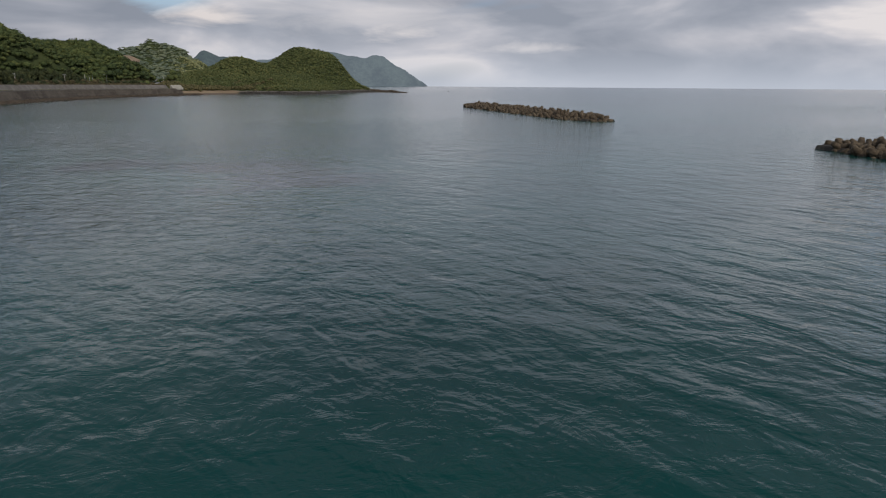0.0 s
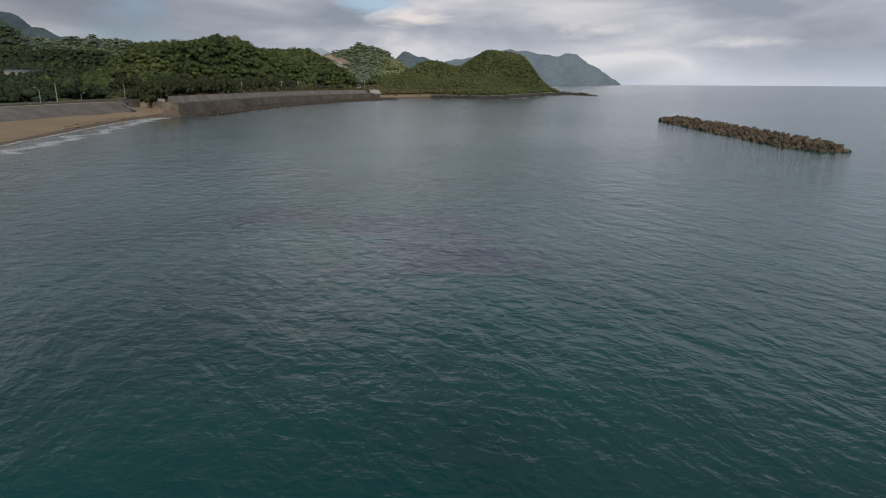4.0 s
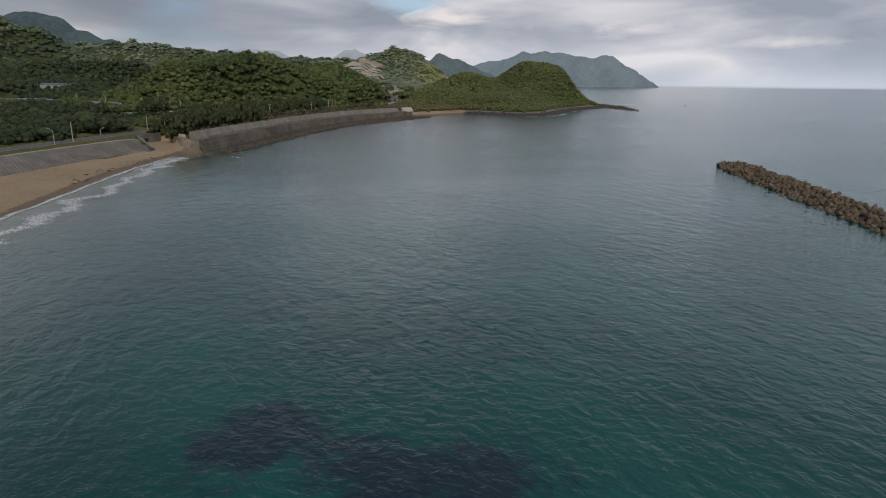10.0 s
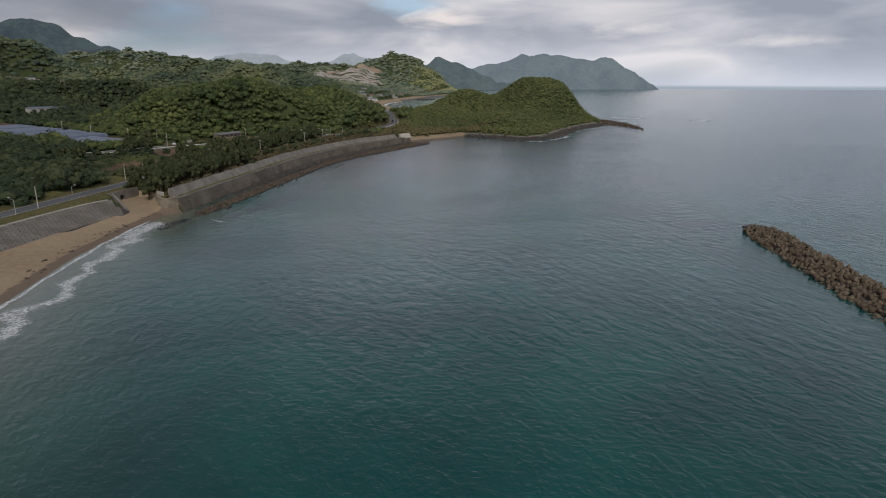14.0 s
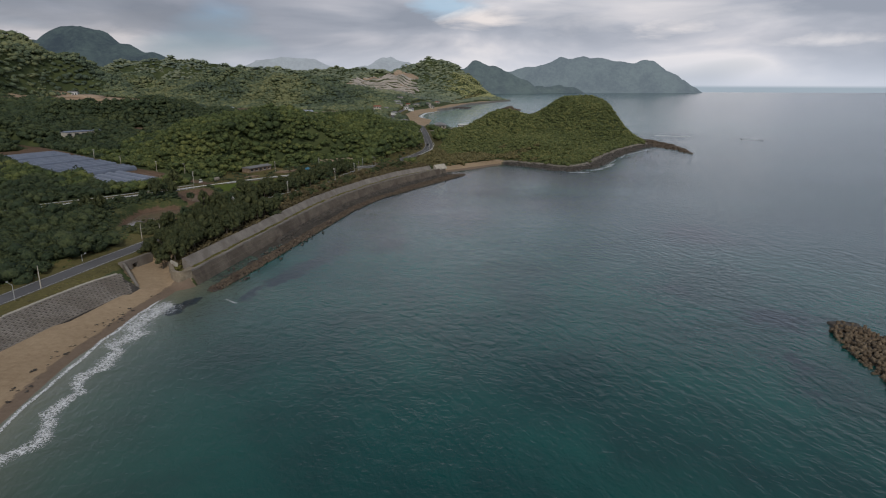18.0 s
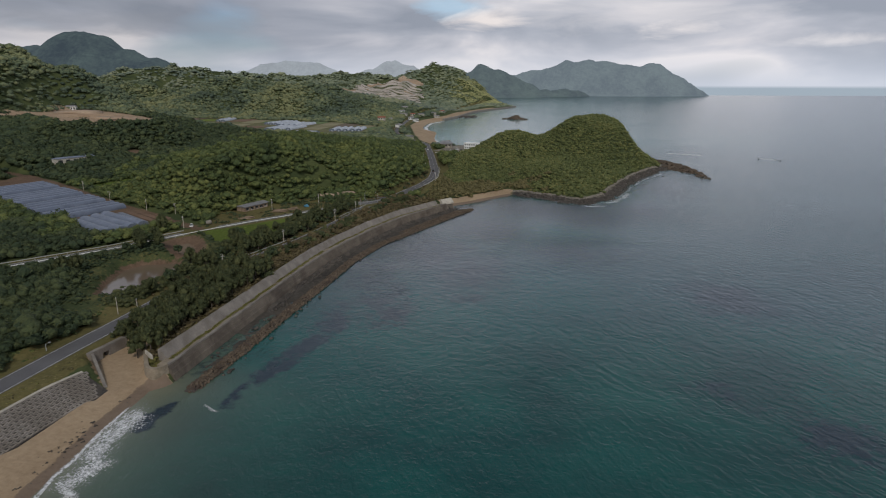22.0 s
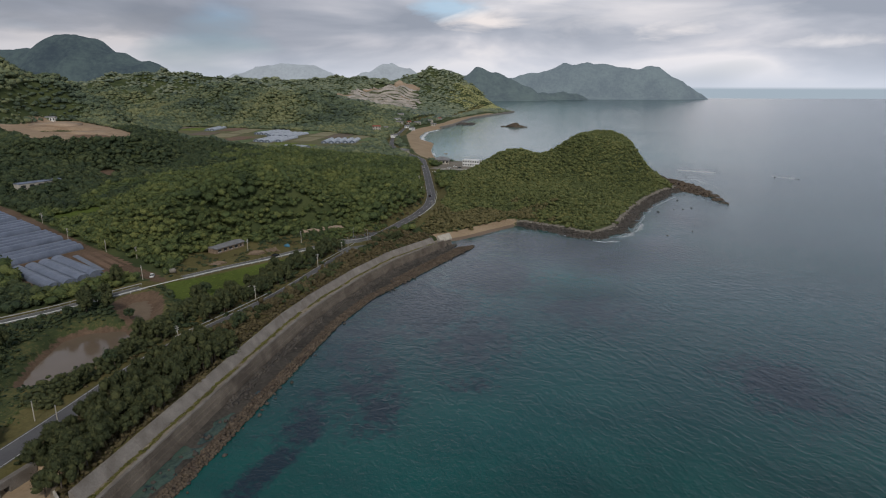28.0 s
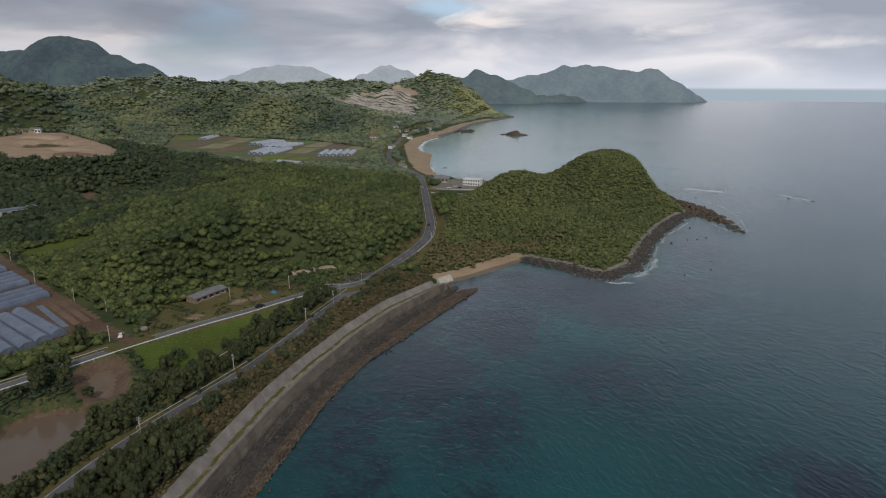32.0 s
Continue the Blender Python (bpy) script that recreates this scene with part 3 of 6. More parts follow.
def attribute(me, name, values):
    a = me.attributes.new(name, "FLOAT", "POINT")
    a.data.foreach_set("value", np.asarray(values, np.float32).ravel())


def grid_faces(nx, ny):
    i = np.arange(nx * ny).reshape(ny, nx)
    return np.stack([i[:-1, :-1], i[:-1, 1:], i[1:, 1:], i[1:, :-1]], -1).reshape(-1, 4)


def bm_mesh(name, bm, mat, smooth_shade=False):
    me = bpy.data.meshes.new(name)
    bmesh.ops.recalc_face_normals(bm, faces=bm.faces)
    bm.to_mesh(me)
    bm.free()
    if smooth_shade:
        me.polygons.foreach_set("use_smooth", np.ones(len(me.polygons), bool))
    me.materials.append(mat)
    return me


def part(name, bm, mat, parent, label="", smooth_shade=False):
    """One mesh object under a thing or under a part; bm may be a bmesh or a ready mesh."""
    me = bm if isinstance(bm, bpy.types.Mesh) else bm_mesh(name, bm, mat, smooth_shade)
    ob = new(name, me)
    ob.parent = parent
    if label:
        ob["label"] = label
    return ob


def thing(name, label, category, at=(0, 0, 0), turn=0.0, group="", kind=""):
    ob = new(name)
    ob.empty_display_size = 0.5
    ob.matrix_basis = pose(*at, 0, 0, turn)
    return tagged(ob, label, category, group, kind)


def box(bm, sx, sy, sz, at=(0, 0, 0), turn=0.0, bevel=0.0):
    """A box of that size whose foot's centre stands at the given place."""
    r = bmesh.ops.create_cube(bm, size=1.0, matrix=Matrix.Translation(at) @ pose(0, 0, 0, 0, 0, turn) @ Matrix.Translation((0, 0, sz / 2)) @ Matrix.Diagonal((sx, sy, sz, 1)))
    if bevel:
        edges = list({e for v in r["verts"] for e in v.link_edges})
        bmesh.ops.bevel(bm, geom=edges, offset=bevel, segments=1, affect="EDGES")
    return bm


def rod(bm, a, b, r0, r1=None, sides=8):
    """A tapered rod between two places."""
    a, b = Vector(a), Vector(b)
    m = Matrix.Translation((a + b) / 2) @ (b - a).to_track_quat("Z", "Y").to_matrix().to_4x4()
    bmesh.ops.create_cone(bm, cap_ends=True, segments=sides, radius1=r0, radius2=r0 if r1 is None else r1, depth=(b - a).length, matrix=m)
    return bm


def resample(pts, step):
    p = np.array(pts, float)
    s = np.r_[0, np.cumsum(np.hypot(*np.diff(p, axis=0).T))]
    n = max(2, int(round(s[-1] / step)) + 1)
    u = np.linspace(0, s[-1], n)
    q = np.stack([np.interp(u, s, p[:, 0]), np.interp(u, s, p[:, 1])], -1)
    for _ in range(3):
        q[1:-1] = 0.25 * q[:-2] + 0.5 * q[1:-1] + 0.25 * q[2:]
    return q


def sideways(q):
    t = np.gradient(q, axis=0)
    t /= np.hypot(*t.T)[:, None]
    return np.stack([t[:, 1], -t[:, 0]], -1)


def extrude(q, section, z=0.0, closed=True):
    """Verts and quads of a section (offset to the right, height) carried along a line."""
    side = sideways(q)
    k = len(section)
    sec = np.array(section, float)
    v = np.zeros((len(q), k, 3))
    v[:, :, :2] = q[:, None] + side[:, None] * sec[None, :, :1]
    v[:, :, 2] = sec[None, :, 1] + (z if np.isscalar(z) else np.asarray(z)[:, None])
    i = np.arange(len(q) * k).reshape(len(q), k)
    j = np.roll(i, -1, 1) if closed else None
    if closed:
        f = np.stack([i[:-1], j[:-1], j[1:], i[1:]], -1).reshape(-1, 4)
    else:
        f = np.stack([i[:-1, :-1], i[:-1, 1:], i[1:, 1:], i[1:, :-1]], -1).reshape(-1, 4)
    return v.reshape(-1, 3), f


def capped(q, section, mat, name, z=0.0):
    """A closed bar of that section along a line, with its ends shut."""
    v, f = extrude(q, section, z)
    bm = bmesh.new()
    vs = [bm.verts.new(p) for p in v]
    for a in f:
        bm.faces.new([vs[i] for i in a])
    k = len(section)
    bm.faces.new(vs[:k])
    bm.faces.new(vs[-k:])
    return bm_mesh(name, bm, mat)


# ---- ground ----


def spaced(a, b, step_a, step_b):
    """Coordinates from a to b whose spacing grows from step_a to step_b."""
    n = max(2, int(2 * abs(b - a) / (step_a + step_b)))
    u = np.linspace(0, 1, n + 1)
    s = step_a * u + (step_b - step_a) * u * u / 2
    return a + (b - a) * s / s[-1]


gx = np.unique(np.r_[spaced(-420, -3200, 4, 60), spaced(-3200, -5000, 60, 200), np.arange(-420, -150, 4), np.arange(-150, -60, 1.5), np.arange(-60, 150, 2.4), spaced(160, 700, 8, 100)])
gy = np.unique(np.r_[spaced(-60, -600, 5, 90), np.arange(-60, 60, 4), np.arange(60, 110, 1.5), np.arange(110, 345, 3), np.arange(345, 580, 2.6), np.arange(580, 700, 5), spaced(700, 3000, 8, 40), spaced(3000, 4900, 40, 160)])
GX, GY = np.meshgrid(gx, gy)
GZ = height(GX, GY)
DC = area_distance(GX, GY, COAST)
ground_mesh = mesh_from("ground", np.stack([GX, GY, GZ], -1).reshape(-1, 3), grid_faces(len(gx), len(gy)), M["ground"], True)
south = 1 - smooth(GY, 89, 93)
cove = smooth(GY, 334, 340) * (1 - smooth(GX, -10, 4)) * (1 - smooth(GY, 400, 420))
second = smooth(GY, 690, 720) * (1 - smooth(GY, 1900, 2000))
in_notch = smooth(area_distance(GX, GY, NOTCH), -0.8, 0.4)
beach_s = GX - np.interp(GY, [-75, 20, 45, 62, 75, 83.5], [-97, -96, -95.6, -95, -94, -91.6])
sandy = np.maximum(np.maximum(south * smooth(beach_s, 7.0, 9.0), cove * (1 - smooth(DC, 9, 12))), np.maximum(second * (1 - smooth(DC, 18, 25)), in_notch))
sandy = np.where(DC > -60, sandy, 0)
attribute(ground_mesh, "sand", sandy)
attribute(ground_mesh, "damp", np.where((sandy > 0.5) & (GY < 690), 1 - smooth(DC, 1.5, 4.5), 0))
headshore = smooth(GY, 340, 350) * (1 - smooth(GY, 690, 700)) * (1 - cove) * smooth(GX, -60, -10)
attribute(ground_mesh, "rocky", np.maximum.reduce([headshore * (1 - smooth(DC, 5.5, 8)), smooth(GY, 89, 92) * (1 - smooth(GY, 333, 338)) * (1 - smooth(DC, -1, 2)), smooth(GY, 93, 96) * (1 - smooth(GY, 330, 334)) * smooth(GX - np.interp(GY, [p[1] for p in LEDGE], [p[0] for p in LEDGE]), 0, 1)]))
attribute(ground_mesh, "shingle", np.maximum(headshore * (1 - smooth(DC, 8, 10)), smooth(area_distance(GX, GY, CARPARK), -3, 2) * smooth(GY, 592, 600)))
RD, _ = line_distance(GX, GY, COAST_ROAD)
RS, _ = line_distance(GX, GY, SIDE_ROAD)
RT, _ = line_distance(GX, GY, DIRT_ROAD)
attribute(ground_mesh, "verge", np.maximum.reduce([1 - smooth(RD, 9, 13), 1 - smooth(RS, 5, 8), 0.45 * smooth(area_distance(GX, GY, LOWLAND), -4, 0), smooth(area_distance(GX, GY, YARD), -5, 0),
                                                   0.9 * smooth(GY, 84, 100) * (1 - smooth(GY, 320, 350)) * smooth(GX, -100, -97) * (1 - smooth(GX, -70, -65))]))
attribute(ground_mesh, "meadow", np.maximum(smooth(area_distance(GX, GY, MEADOW), -3, 0), 0.75 * smooth(area_distance(GX, GY, TERRACES), -3, 0)))
attribute(ground_mesh, "field", smooth(area_distance(GX, GY, FIELDS), -6, 4))
attribute(ground_mesh, "soil", np.maximum.reduce([smooth(area_distance(GX, GY, GLASS_LAND), -3, 3), 1 - smooth(RT, 1.5, 4), 0.75 * smooth(area_distance(GX, GY, POND), -2.5, -0.5), smooth(area_distance(GX, GY, BASIN), -3, -0.5), smooth(area_distance(GX, GY, BARE), -5, 2), smooth(area_distance(GX, GY, PIT), -3, 3)]))
attribute(ground_mesh, "earth", smooth(area_distance(GX, GY, EARTHWORKS), -8, 4) * (1 - smooth(area_distance(GX, GY, PIT), -4, 2)))
attribute(ground_mesh, "quarry", 0.45 * smooth(area_distance(GX, GY, QUARRY), -10, 15))
tagged(new("ground", ground_mesh), "coastal land with sand beach, rocky shore and green hills", "ground", kind="structure")

# ---- sea ----
sx = np.unique(np.r_[spaced(-100, -4900, 8, 700), np.arange(-100, 130, 2.5), spaced(130, 4900, 4, 700)])
sy = np.unique(np.r_[spaced(-180, -4500, 8, 700), np.arange(-180, 420, 3.0), spaced(420, 4780, 5, 500)])
SX, SY = np.meshgrid(sx, sy)
sea_mesh = mesh_from("sea", np.stack([SX, SY, 0 * SX], -1).reshape(-1, 3), grid_faces(len(sx), len(sy)), M["sea"], True)
SD = -area_distance(SX, SY, COAST)
beachy = np.maximum(1 - smooth(SY, 84, 115), smooth(SY, 700, 760))
channel_v = (1 - smooth(line_distance(SX, SY, [(a_ - 5, b_) for a_, b_ in RUBBLE])[0], 3.0, 5.5)) * smooth(SY, 87, 93)
attribute(sea_mesh, "shallow", np.maximum(np.clip(np.exp(-np.maximum(SD, 0) / 14) * beachy * 0.75 + 0.22 * np.exp(-np.maximum(SD, 0) / 45) * (beachy * 0.6 + 0.2), 0, 1), 0.42 * channel_v))
REEFS = [(20, -78, 4, 5, 0.9), (31, -82, 5, 4, 0.9), (37, -81, 4, 4, 0.8), (37, -88, 7, 6, 1.0), (28, -80, 7, 3, 0.75), (41, -90, 5, 5, 0.9), (31, -96, 3, 3, 0.7), (40, -60, 8, 5, 0.5), (10, -60, 5, 4, 0.4), (92, 92, 9, 9, 0.9), (86, 60, 10, 14, 0.5),
         (-46, 145, 7, 16, 0.7), (-34, 165, 10, 18, 0.7), (-28, 150, 9, 14, 0.75), (-45, 190, 10, 24, 0.7), (-30, 235, 18, 30, 0.95),
         (-8, 285, 22, 30, 1.0), (20, 340, 34, 26, 1.0), (48, 318, 26, 30, 0.8), (78, 350, 26, 36, 0.7), 
         (70, 108, 10, 10, 0.5), (110, 440, 20, 40, 0.7), (36, 241, 26, 24, 0.62), (91, 188, 16, 22, 0.8), (-8, 208, 18, 26, 0.7), (-2, 172, 8, 8, 0.6), (19, 334, 34, 20, 0.9), (0, 360, 20, 14, 0.9), (-20, 196, 14, 12, 0.4), (60, 330, 60, 40, 0.45)]
reef_v = 0.95 * (1 - smooth(line_distance(SX, SY, [(a_ - 4.5, b_) for a_, b_ in RUBBLE])[0], 3.5, 7.5)) * (0.42 * smooth(SY, 89, 98) + 0.53 * smooth(SY, 120, 190))
reef_v = np.maximum(reef_v, 0.62 * (1 - smooth(line_distance(SX, SY, RUBBLE)[0], 8, 30)) * smooth(SY, 150, 200))
for cx, cy, rx, ry, k in REEFS:
    reef_v = np.maximum(reef_v, k * np.exp(-0.6 * (((SX - cx) / rx) ** 2 + ((SY - cy) / ry) ** 2)))
for pts, wide, k in (([(-65.4, 68.9), (-66.2, 74.5), (-65.0, 79.5)], 2.4, 0.95), ([(-51.5, 82), (-52, 91), (-50, 100)], 1.8, 0.72), ([(-49.5, 101), (-47, 111), (-45, 121), (-42, 138)], 4.6, 0.78)):
    reef_v = np.maximum(reef_v, k * (1 - smooth(line_distance(SX, SY, pts)[0], wide * 0.4, wide * 1.5)))
attribute(sea_mesh, "reef", reef_v)
clear_v = np.zeros(SX.shape)
for cx, cy, rx, ry, k in ((8, 287, 30, 10, 0.8), (-14, 268, 10, 14, 0.5), (-28, 141, 14, 14, 0.5), (2, 150, 26, 18, 0.5), (26, 172, 22, 14, 0.5), (30, 195, 24, 16, 0.35), (-16, 120, 18, 18, 0.4)):
    clear_v = np.maximum(clear_v, k * np.exp(-0.6 * (((SX - cx) / rx) ** 2 + ((SY - cy) / ry) ** 2)))
attribute(sea_mesh, "clear", clear_v)
attribute(sea_mesh, "exposed", 0.43 + 0.16 * smooth(SY, -60, 170) + 0.1 * smooth(SX, 60, 160) - 0.36 * smooth(SY, 480, 900) * (1 - smooth(SX, -80, 250)) - 0.22 * smooth(SY, 450, 1200) * smooth(SX, -80, 250))
attribute(sea_mesh, "open", 0.7 * smooth(SY, 110, 190) * smooth(SD, 2, 20))
# where the sky reflection is painted in, strongest towards the second beach
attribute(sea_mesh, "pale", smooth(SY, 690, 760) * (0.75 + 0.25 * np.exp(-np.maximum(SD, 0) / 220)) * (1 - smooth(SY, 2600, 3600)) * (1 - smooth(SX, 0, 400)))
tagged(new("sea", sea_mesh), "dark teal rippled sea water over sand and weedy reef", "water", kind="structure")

# ---- distant hills ----


def far_range(name, label, bumps, mat, x0, x1, y0, y1, step, seed, cut=None):
    xs, ys = np.arange(x0, x1 + 1, step), np.arange(y0, y1 + 1, step)
    X, Y = np.meshgrid(xs, ys)
    Z = np.zeros(X.shape)
    for cx, cy, top, wx, wy in bumps:
        Z = Z + (top * np.exp(-(((X - cx) / wx) ** 2 + ((Y - cy) / wy) ** 2) ** 1.2 * 0.7)) ** 3
    Z = np.cbrt(Z) * 0.935 - 14
    rough = waves(X, Y, step * 9, seed) + 0.6 * waves(X, Y, step * 4, seed + 1)
    Z += np.clip(Z + 14, 0, 60) / 60 * rough * step * 0.30
    rim = np.minimum(np.minimum(X - x0, x1 - X), np.minimum(Y - y0, y1 - Y))
    Z = Z * smooth(rim, 0, step * 2) - 14 * (1 - smooth(rim, 0, step * 2))
    me = mesh_from(name, np.stack([X, Y, Z], -1).reshape(-1, 3), grid_faces(len(xs), len(ys)), mat, True)
    return tagged(new(name, me), label, "hills", kind="structure")


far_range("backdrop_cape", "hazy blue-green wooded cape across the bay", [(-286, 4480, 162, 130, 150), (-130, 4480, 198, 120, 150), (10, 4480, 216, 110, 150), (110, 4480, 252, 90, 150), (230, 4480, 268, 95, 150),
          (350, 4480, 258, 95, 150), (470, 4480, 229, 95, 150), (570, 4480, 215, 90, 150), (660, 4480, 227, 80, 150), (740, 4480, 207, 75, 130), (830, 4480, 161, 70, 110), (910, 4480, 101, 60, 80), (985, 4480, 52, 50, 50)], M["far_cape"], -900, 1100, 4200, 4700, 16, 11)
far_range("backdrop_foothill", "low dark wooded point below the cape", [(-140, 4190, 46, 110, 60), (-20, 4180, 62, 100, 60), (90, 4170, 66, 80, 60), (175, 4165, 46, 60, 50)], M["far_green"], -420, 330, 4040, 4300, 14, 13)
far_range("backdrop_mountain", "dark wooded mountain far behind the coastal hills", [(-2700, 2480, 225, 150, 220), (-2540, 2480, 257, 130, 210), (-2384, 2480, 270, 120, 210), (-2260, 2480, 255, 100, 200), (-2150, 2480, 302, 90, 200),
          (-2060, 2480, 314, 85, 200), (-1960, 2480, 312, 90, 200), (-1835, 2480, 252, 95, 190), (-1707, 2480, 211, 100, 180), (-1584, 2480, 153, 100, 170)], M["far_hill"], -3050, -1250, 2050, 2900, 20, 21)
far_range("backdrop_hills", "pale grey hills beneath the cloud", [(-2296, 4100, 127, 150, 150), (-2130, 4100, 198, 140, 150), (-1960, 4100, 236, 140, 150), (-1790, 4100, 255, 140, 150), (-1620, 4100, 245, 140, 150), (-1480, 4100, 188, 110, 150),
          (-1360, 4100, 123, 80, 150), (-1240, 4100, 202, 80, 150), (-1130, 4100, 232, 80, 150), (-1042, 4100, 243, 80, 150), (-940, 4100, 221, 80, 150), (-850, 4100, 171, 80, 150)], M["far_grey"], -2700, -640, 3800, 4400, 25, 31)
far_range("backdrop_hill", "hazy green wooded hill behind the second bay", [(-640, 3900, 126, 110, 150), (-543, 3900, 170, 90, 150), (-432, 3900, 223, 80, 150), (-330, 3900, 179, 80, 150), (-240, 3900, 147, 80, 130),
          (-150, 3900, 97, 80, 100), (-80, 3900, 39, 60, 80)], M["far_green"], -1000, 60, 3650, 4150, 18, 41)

# ---- roads ----


def ribbon(name, q, a, b, z, mat, lift):
    """A strip between two offsets from a line, with a little thickness."""
    zz = np.asarray(z) + lift
    return capped(q, [(a, -0.25), (b, -0.25), (b, 0.0), (a, 0.0)], mat, name, zz)


road_q = resample(COAST_ROAD, 4.0)
road_z = road_level(road_q[:, 1])
tagged(new("road_coast", ribbon("road_coast", road_q, -3.4, 3.4, road_z, M["asphalt"], 0.06)), "two-lane asphalt coast road with white edge lines", "road", kind="structure")
side_q = resample(SIDE_ROAD, 4.0)
side_z = 7.0 + 0 * side_q[:, 0]
side_z[-4:] = np.linspace(7.0, 6.4, 4)
tagged(new("road_side", ribbon("road_side", side_q, -2.8, 2.8, side_z, M["asphalt_old"], 0.064)), "worn grey asphalt side road joining the coast road", "road", kind="structure")
dirt_q = resample(DIRT_ROAD, 5.0)
for nm, q, z, offs in (("road_line_coast", road_q, road_z, (-3.0, 3.0)), ("road_line_side", side_q, side_z, (-2.5, 2.5))):
    for o in offs:
        tagged(new(nm, ribbon(nm, q, o - 0.09, o + 0.09, z, M["line"], 0.075)), "white painted edge line of the road", "road marking", kind="structure")

# ---- woods ----


def ball(sub):
    bm = bmesh.new()
    bmesh.ops.create_icosphere(bm, subdivisions=sub, radius=1.0)
    v = np.array([p.co[:] for p in bm.verts])
    f = np.array([[q.index for q in p.verts] for p in bm.faces])
    bm.free()
    return v, f


BALL1, BALL2 = ball(1), ball(2)


def crown_shape(rng, clumps, tufts, spread=1.0, tall=0.8, fat=1.0, leaf=0.13):
    """An uneven crown of leaf clumps under a coat of loose leaf tufts that break its outline: radius about 1, foot at 0."""
    V, F, n = [], [], 0
    bv, bf = BALL1
    mids = []
    for k in range(clumps):
        u = (k + 0.5) / clumps
        el = math.asin(max(-0.2, 1 - u * 1.1))
        az = k * 2.399 + rng.uniform(-0.7, 0.7)
        r = rng.uniform(0.26, 0.56) * fat
        c = np.array([math.cos(az) * math.cos(el) * 0.62 * spread, math.sin(az) * math.cos(el) * 0.62 * spread, tall * (0.5 + 0.5 * math.sin(el)) + rng.uniform(-0.16, 0.16)])
        v = bv * (1 + rng.uniform(-0.3, 0.3, (len(bv), 1))) * r * np.array([1.15, 1.15, 0.75]) + c
        V.append(v); F.append(bf + n); n += len(v)
        mids.append((c, r))
    for k in range(tufts):
        c, r = mids[rng.randint(len(mids))]
        d = rng.normal(0, 1, 3)
        d[2] = abs(d[2]) * 0.9 - 0.15
        d /= np.linalg.norm(d)
        p = c + d * r * np.array([1.15, 1.15, 0.8]) * rng.uniform(0.9, 1.3)
        v = p + rng.uniform(-leaf, leaf, (3, 3)) * np.array([1, 1, 0.7])
        V.append(v); F.append(np.array([[n, n + 1, n + 2]])); n += 3
    return np.concatenate(V), np.concatenate(F)


def scatter(name, label, category, pts, size, squash, shapes, mat, rng, rise=0.0):
    """Many crowns in one mesh, each turned, sized and bent for itself."""
    V, F, n = [], [], 0
    pick = rng.randint(0, len(shapes), len(pts))
    for s, (bv, bf) in enumerate(shapes):
        sel = np.where(pick == s)[0]
        if not len(sel):
            continue
        a = rng.uniform(0, 6.283, len(sel))
        c, si = np.cos(a), np.sin(a)
        R = size[sel][:, None] * rng.uniform(0.9, 1.1, (len(sel), 1))
        x = (bv[None, :, 0] * c[:, None] - bv[None, :, 1] * si[:, None]) * R * rng.uniform(0.85, 1.15, (len(sel), 1))
        y = (bv[None, :, 0] * si[:, None] + bv[None, :, 1] * c[:, None]) * R * rng.uniform(0.85, 1.15, (len(sel), 1))
        z = bv[None, :, 2] * R * squash * rng.uniform(0.85, 1.25, (len(sel), 1))
        p = np.stack([x + pts[sel, 0:1], y + pts[sel, 1:2], z + pts[sel, 2:3] + rise * R], -1)
        V.append(p.reshape(-1, 3))
        F.append((bf[None] + (np.arange(len(sel)) * len(bv))[:, None, None] + n).reshape(-1, 3))
        n += len(sel) * len(bv)
    ob = new(name, mesh_from(name, np.concatenate(V), np.concatenate(F), mat, True))
    return tagged(ob, label, category, kind="stuff")


def sown(x0, x1, y0, y1, step, rng):
    xs, ys = np.arange(float(x0), x1, step), np.arange(float(y0), y1, step * 0.87)
    X, Y = np.meshgrid(xs, ys)
    X[1::2] += step / 2
    X, Y = X + rng.uniform(-0.38, 0.38, X.shape) * step, Y + rng.uniform(-0.38, 0.38, X.shape) * step
    return X.ravel(), Y.ravel()


def wooded(x, y, margin=12.0):
    """Where woods grow: on land, off the roads, fields and banks."""
    ok = area_distance(x, y, COAST) > margin
    ok &= line_distance(x, y, COAST_ROAD)[0] > 8.5
    ok &= line_distance(x, y, SIDE_ROAD)[0] > 8.0
    ok &= line_distance(x, y, DIRT_ROAD)[0] > 7.5
    ok &= line_distance(x - 1.0, y + 1.0, SPOIL)[0] > 3.4
    for poly, rim in ((GLASS_LAND, 1), (YARD, 0), (MEADOW, 0.5), (POND, 8), (BASIN, 4), (EARTHWORKS, 2), (FIELDS, 2), (QUARRY, 5), (CARPARK, 2), (NOTCH, 2), (TERRACES, 0), (BARE, 0), (LOWLAND, 0)):
        ok &= area_distance(x, y, poly) < -rim
    ok &= ~((y > -100) & (y < 345) & (x > np.where(y > 326, -87, -101)))
    ok &= area_distance(x, y, BRANCH) < -4
    ok &= ~((y > 690) & (y < 2000) & (area_distance(x, y, COAST) < 34))
    return ok


rng = np.random.RandomState(5)
NEAR_CROWNS = [crown_shape(rng, 5, 140, 1.05, 0.72, 0.92, 0.15) for _ in range(7)]
MID_CROWNS = [crown_shape(rng, 3, 20) for _ in range(6)]
HILL_CROWNS = [crown_shape(rng, 1, 20, 0.3, 0.6, 1.4, 0.24) for _ in range(6)]
SCRUB_CROWNS = [crown_shape(rng, 3, 24) for _ in range(6)]
BUSH_CROWNS = [crown_shape(rng, 2, 34, 0.8, 0.7, 1.1, 0.20) for _ in range(6)]
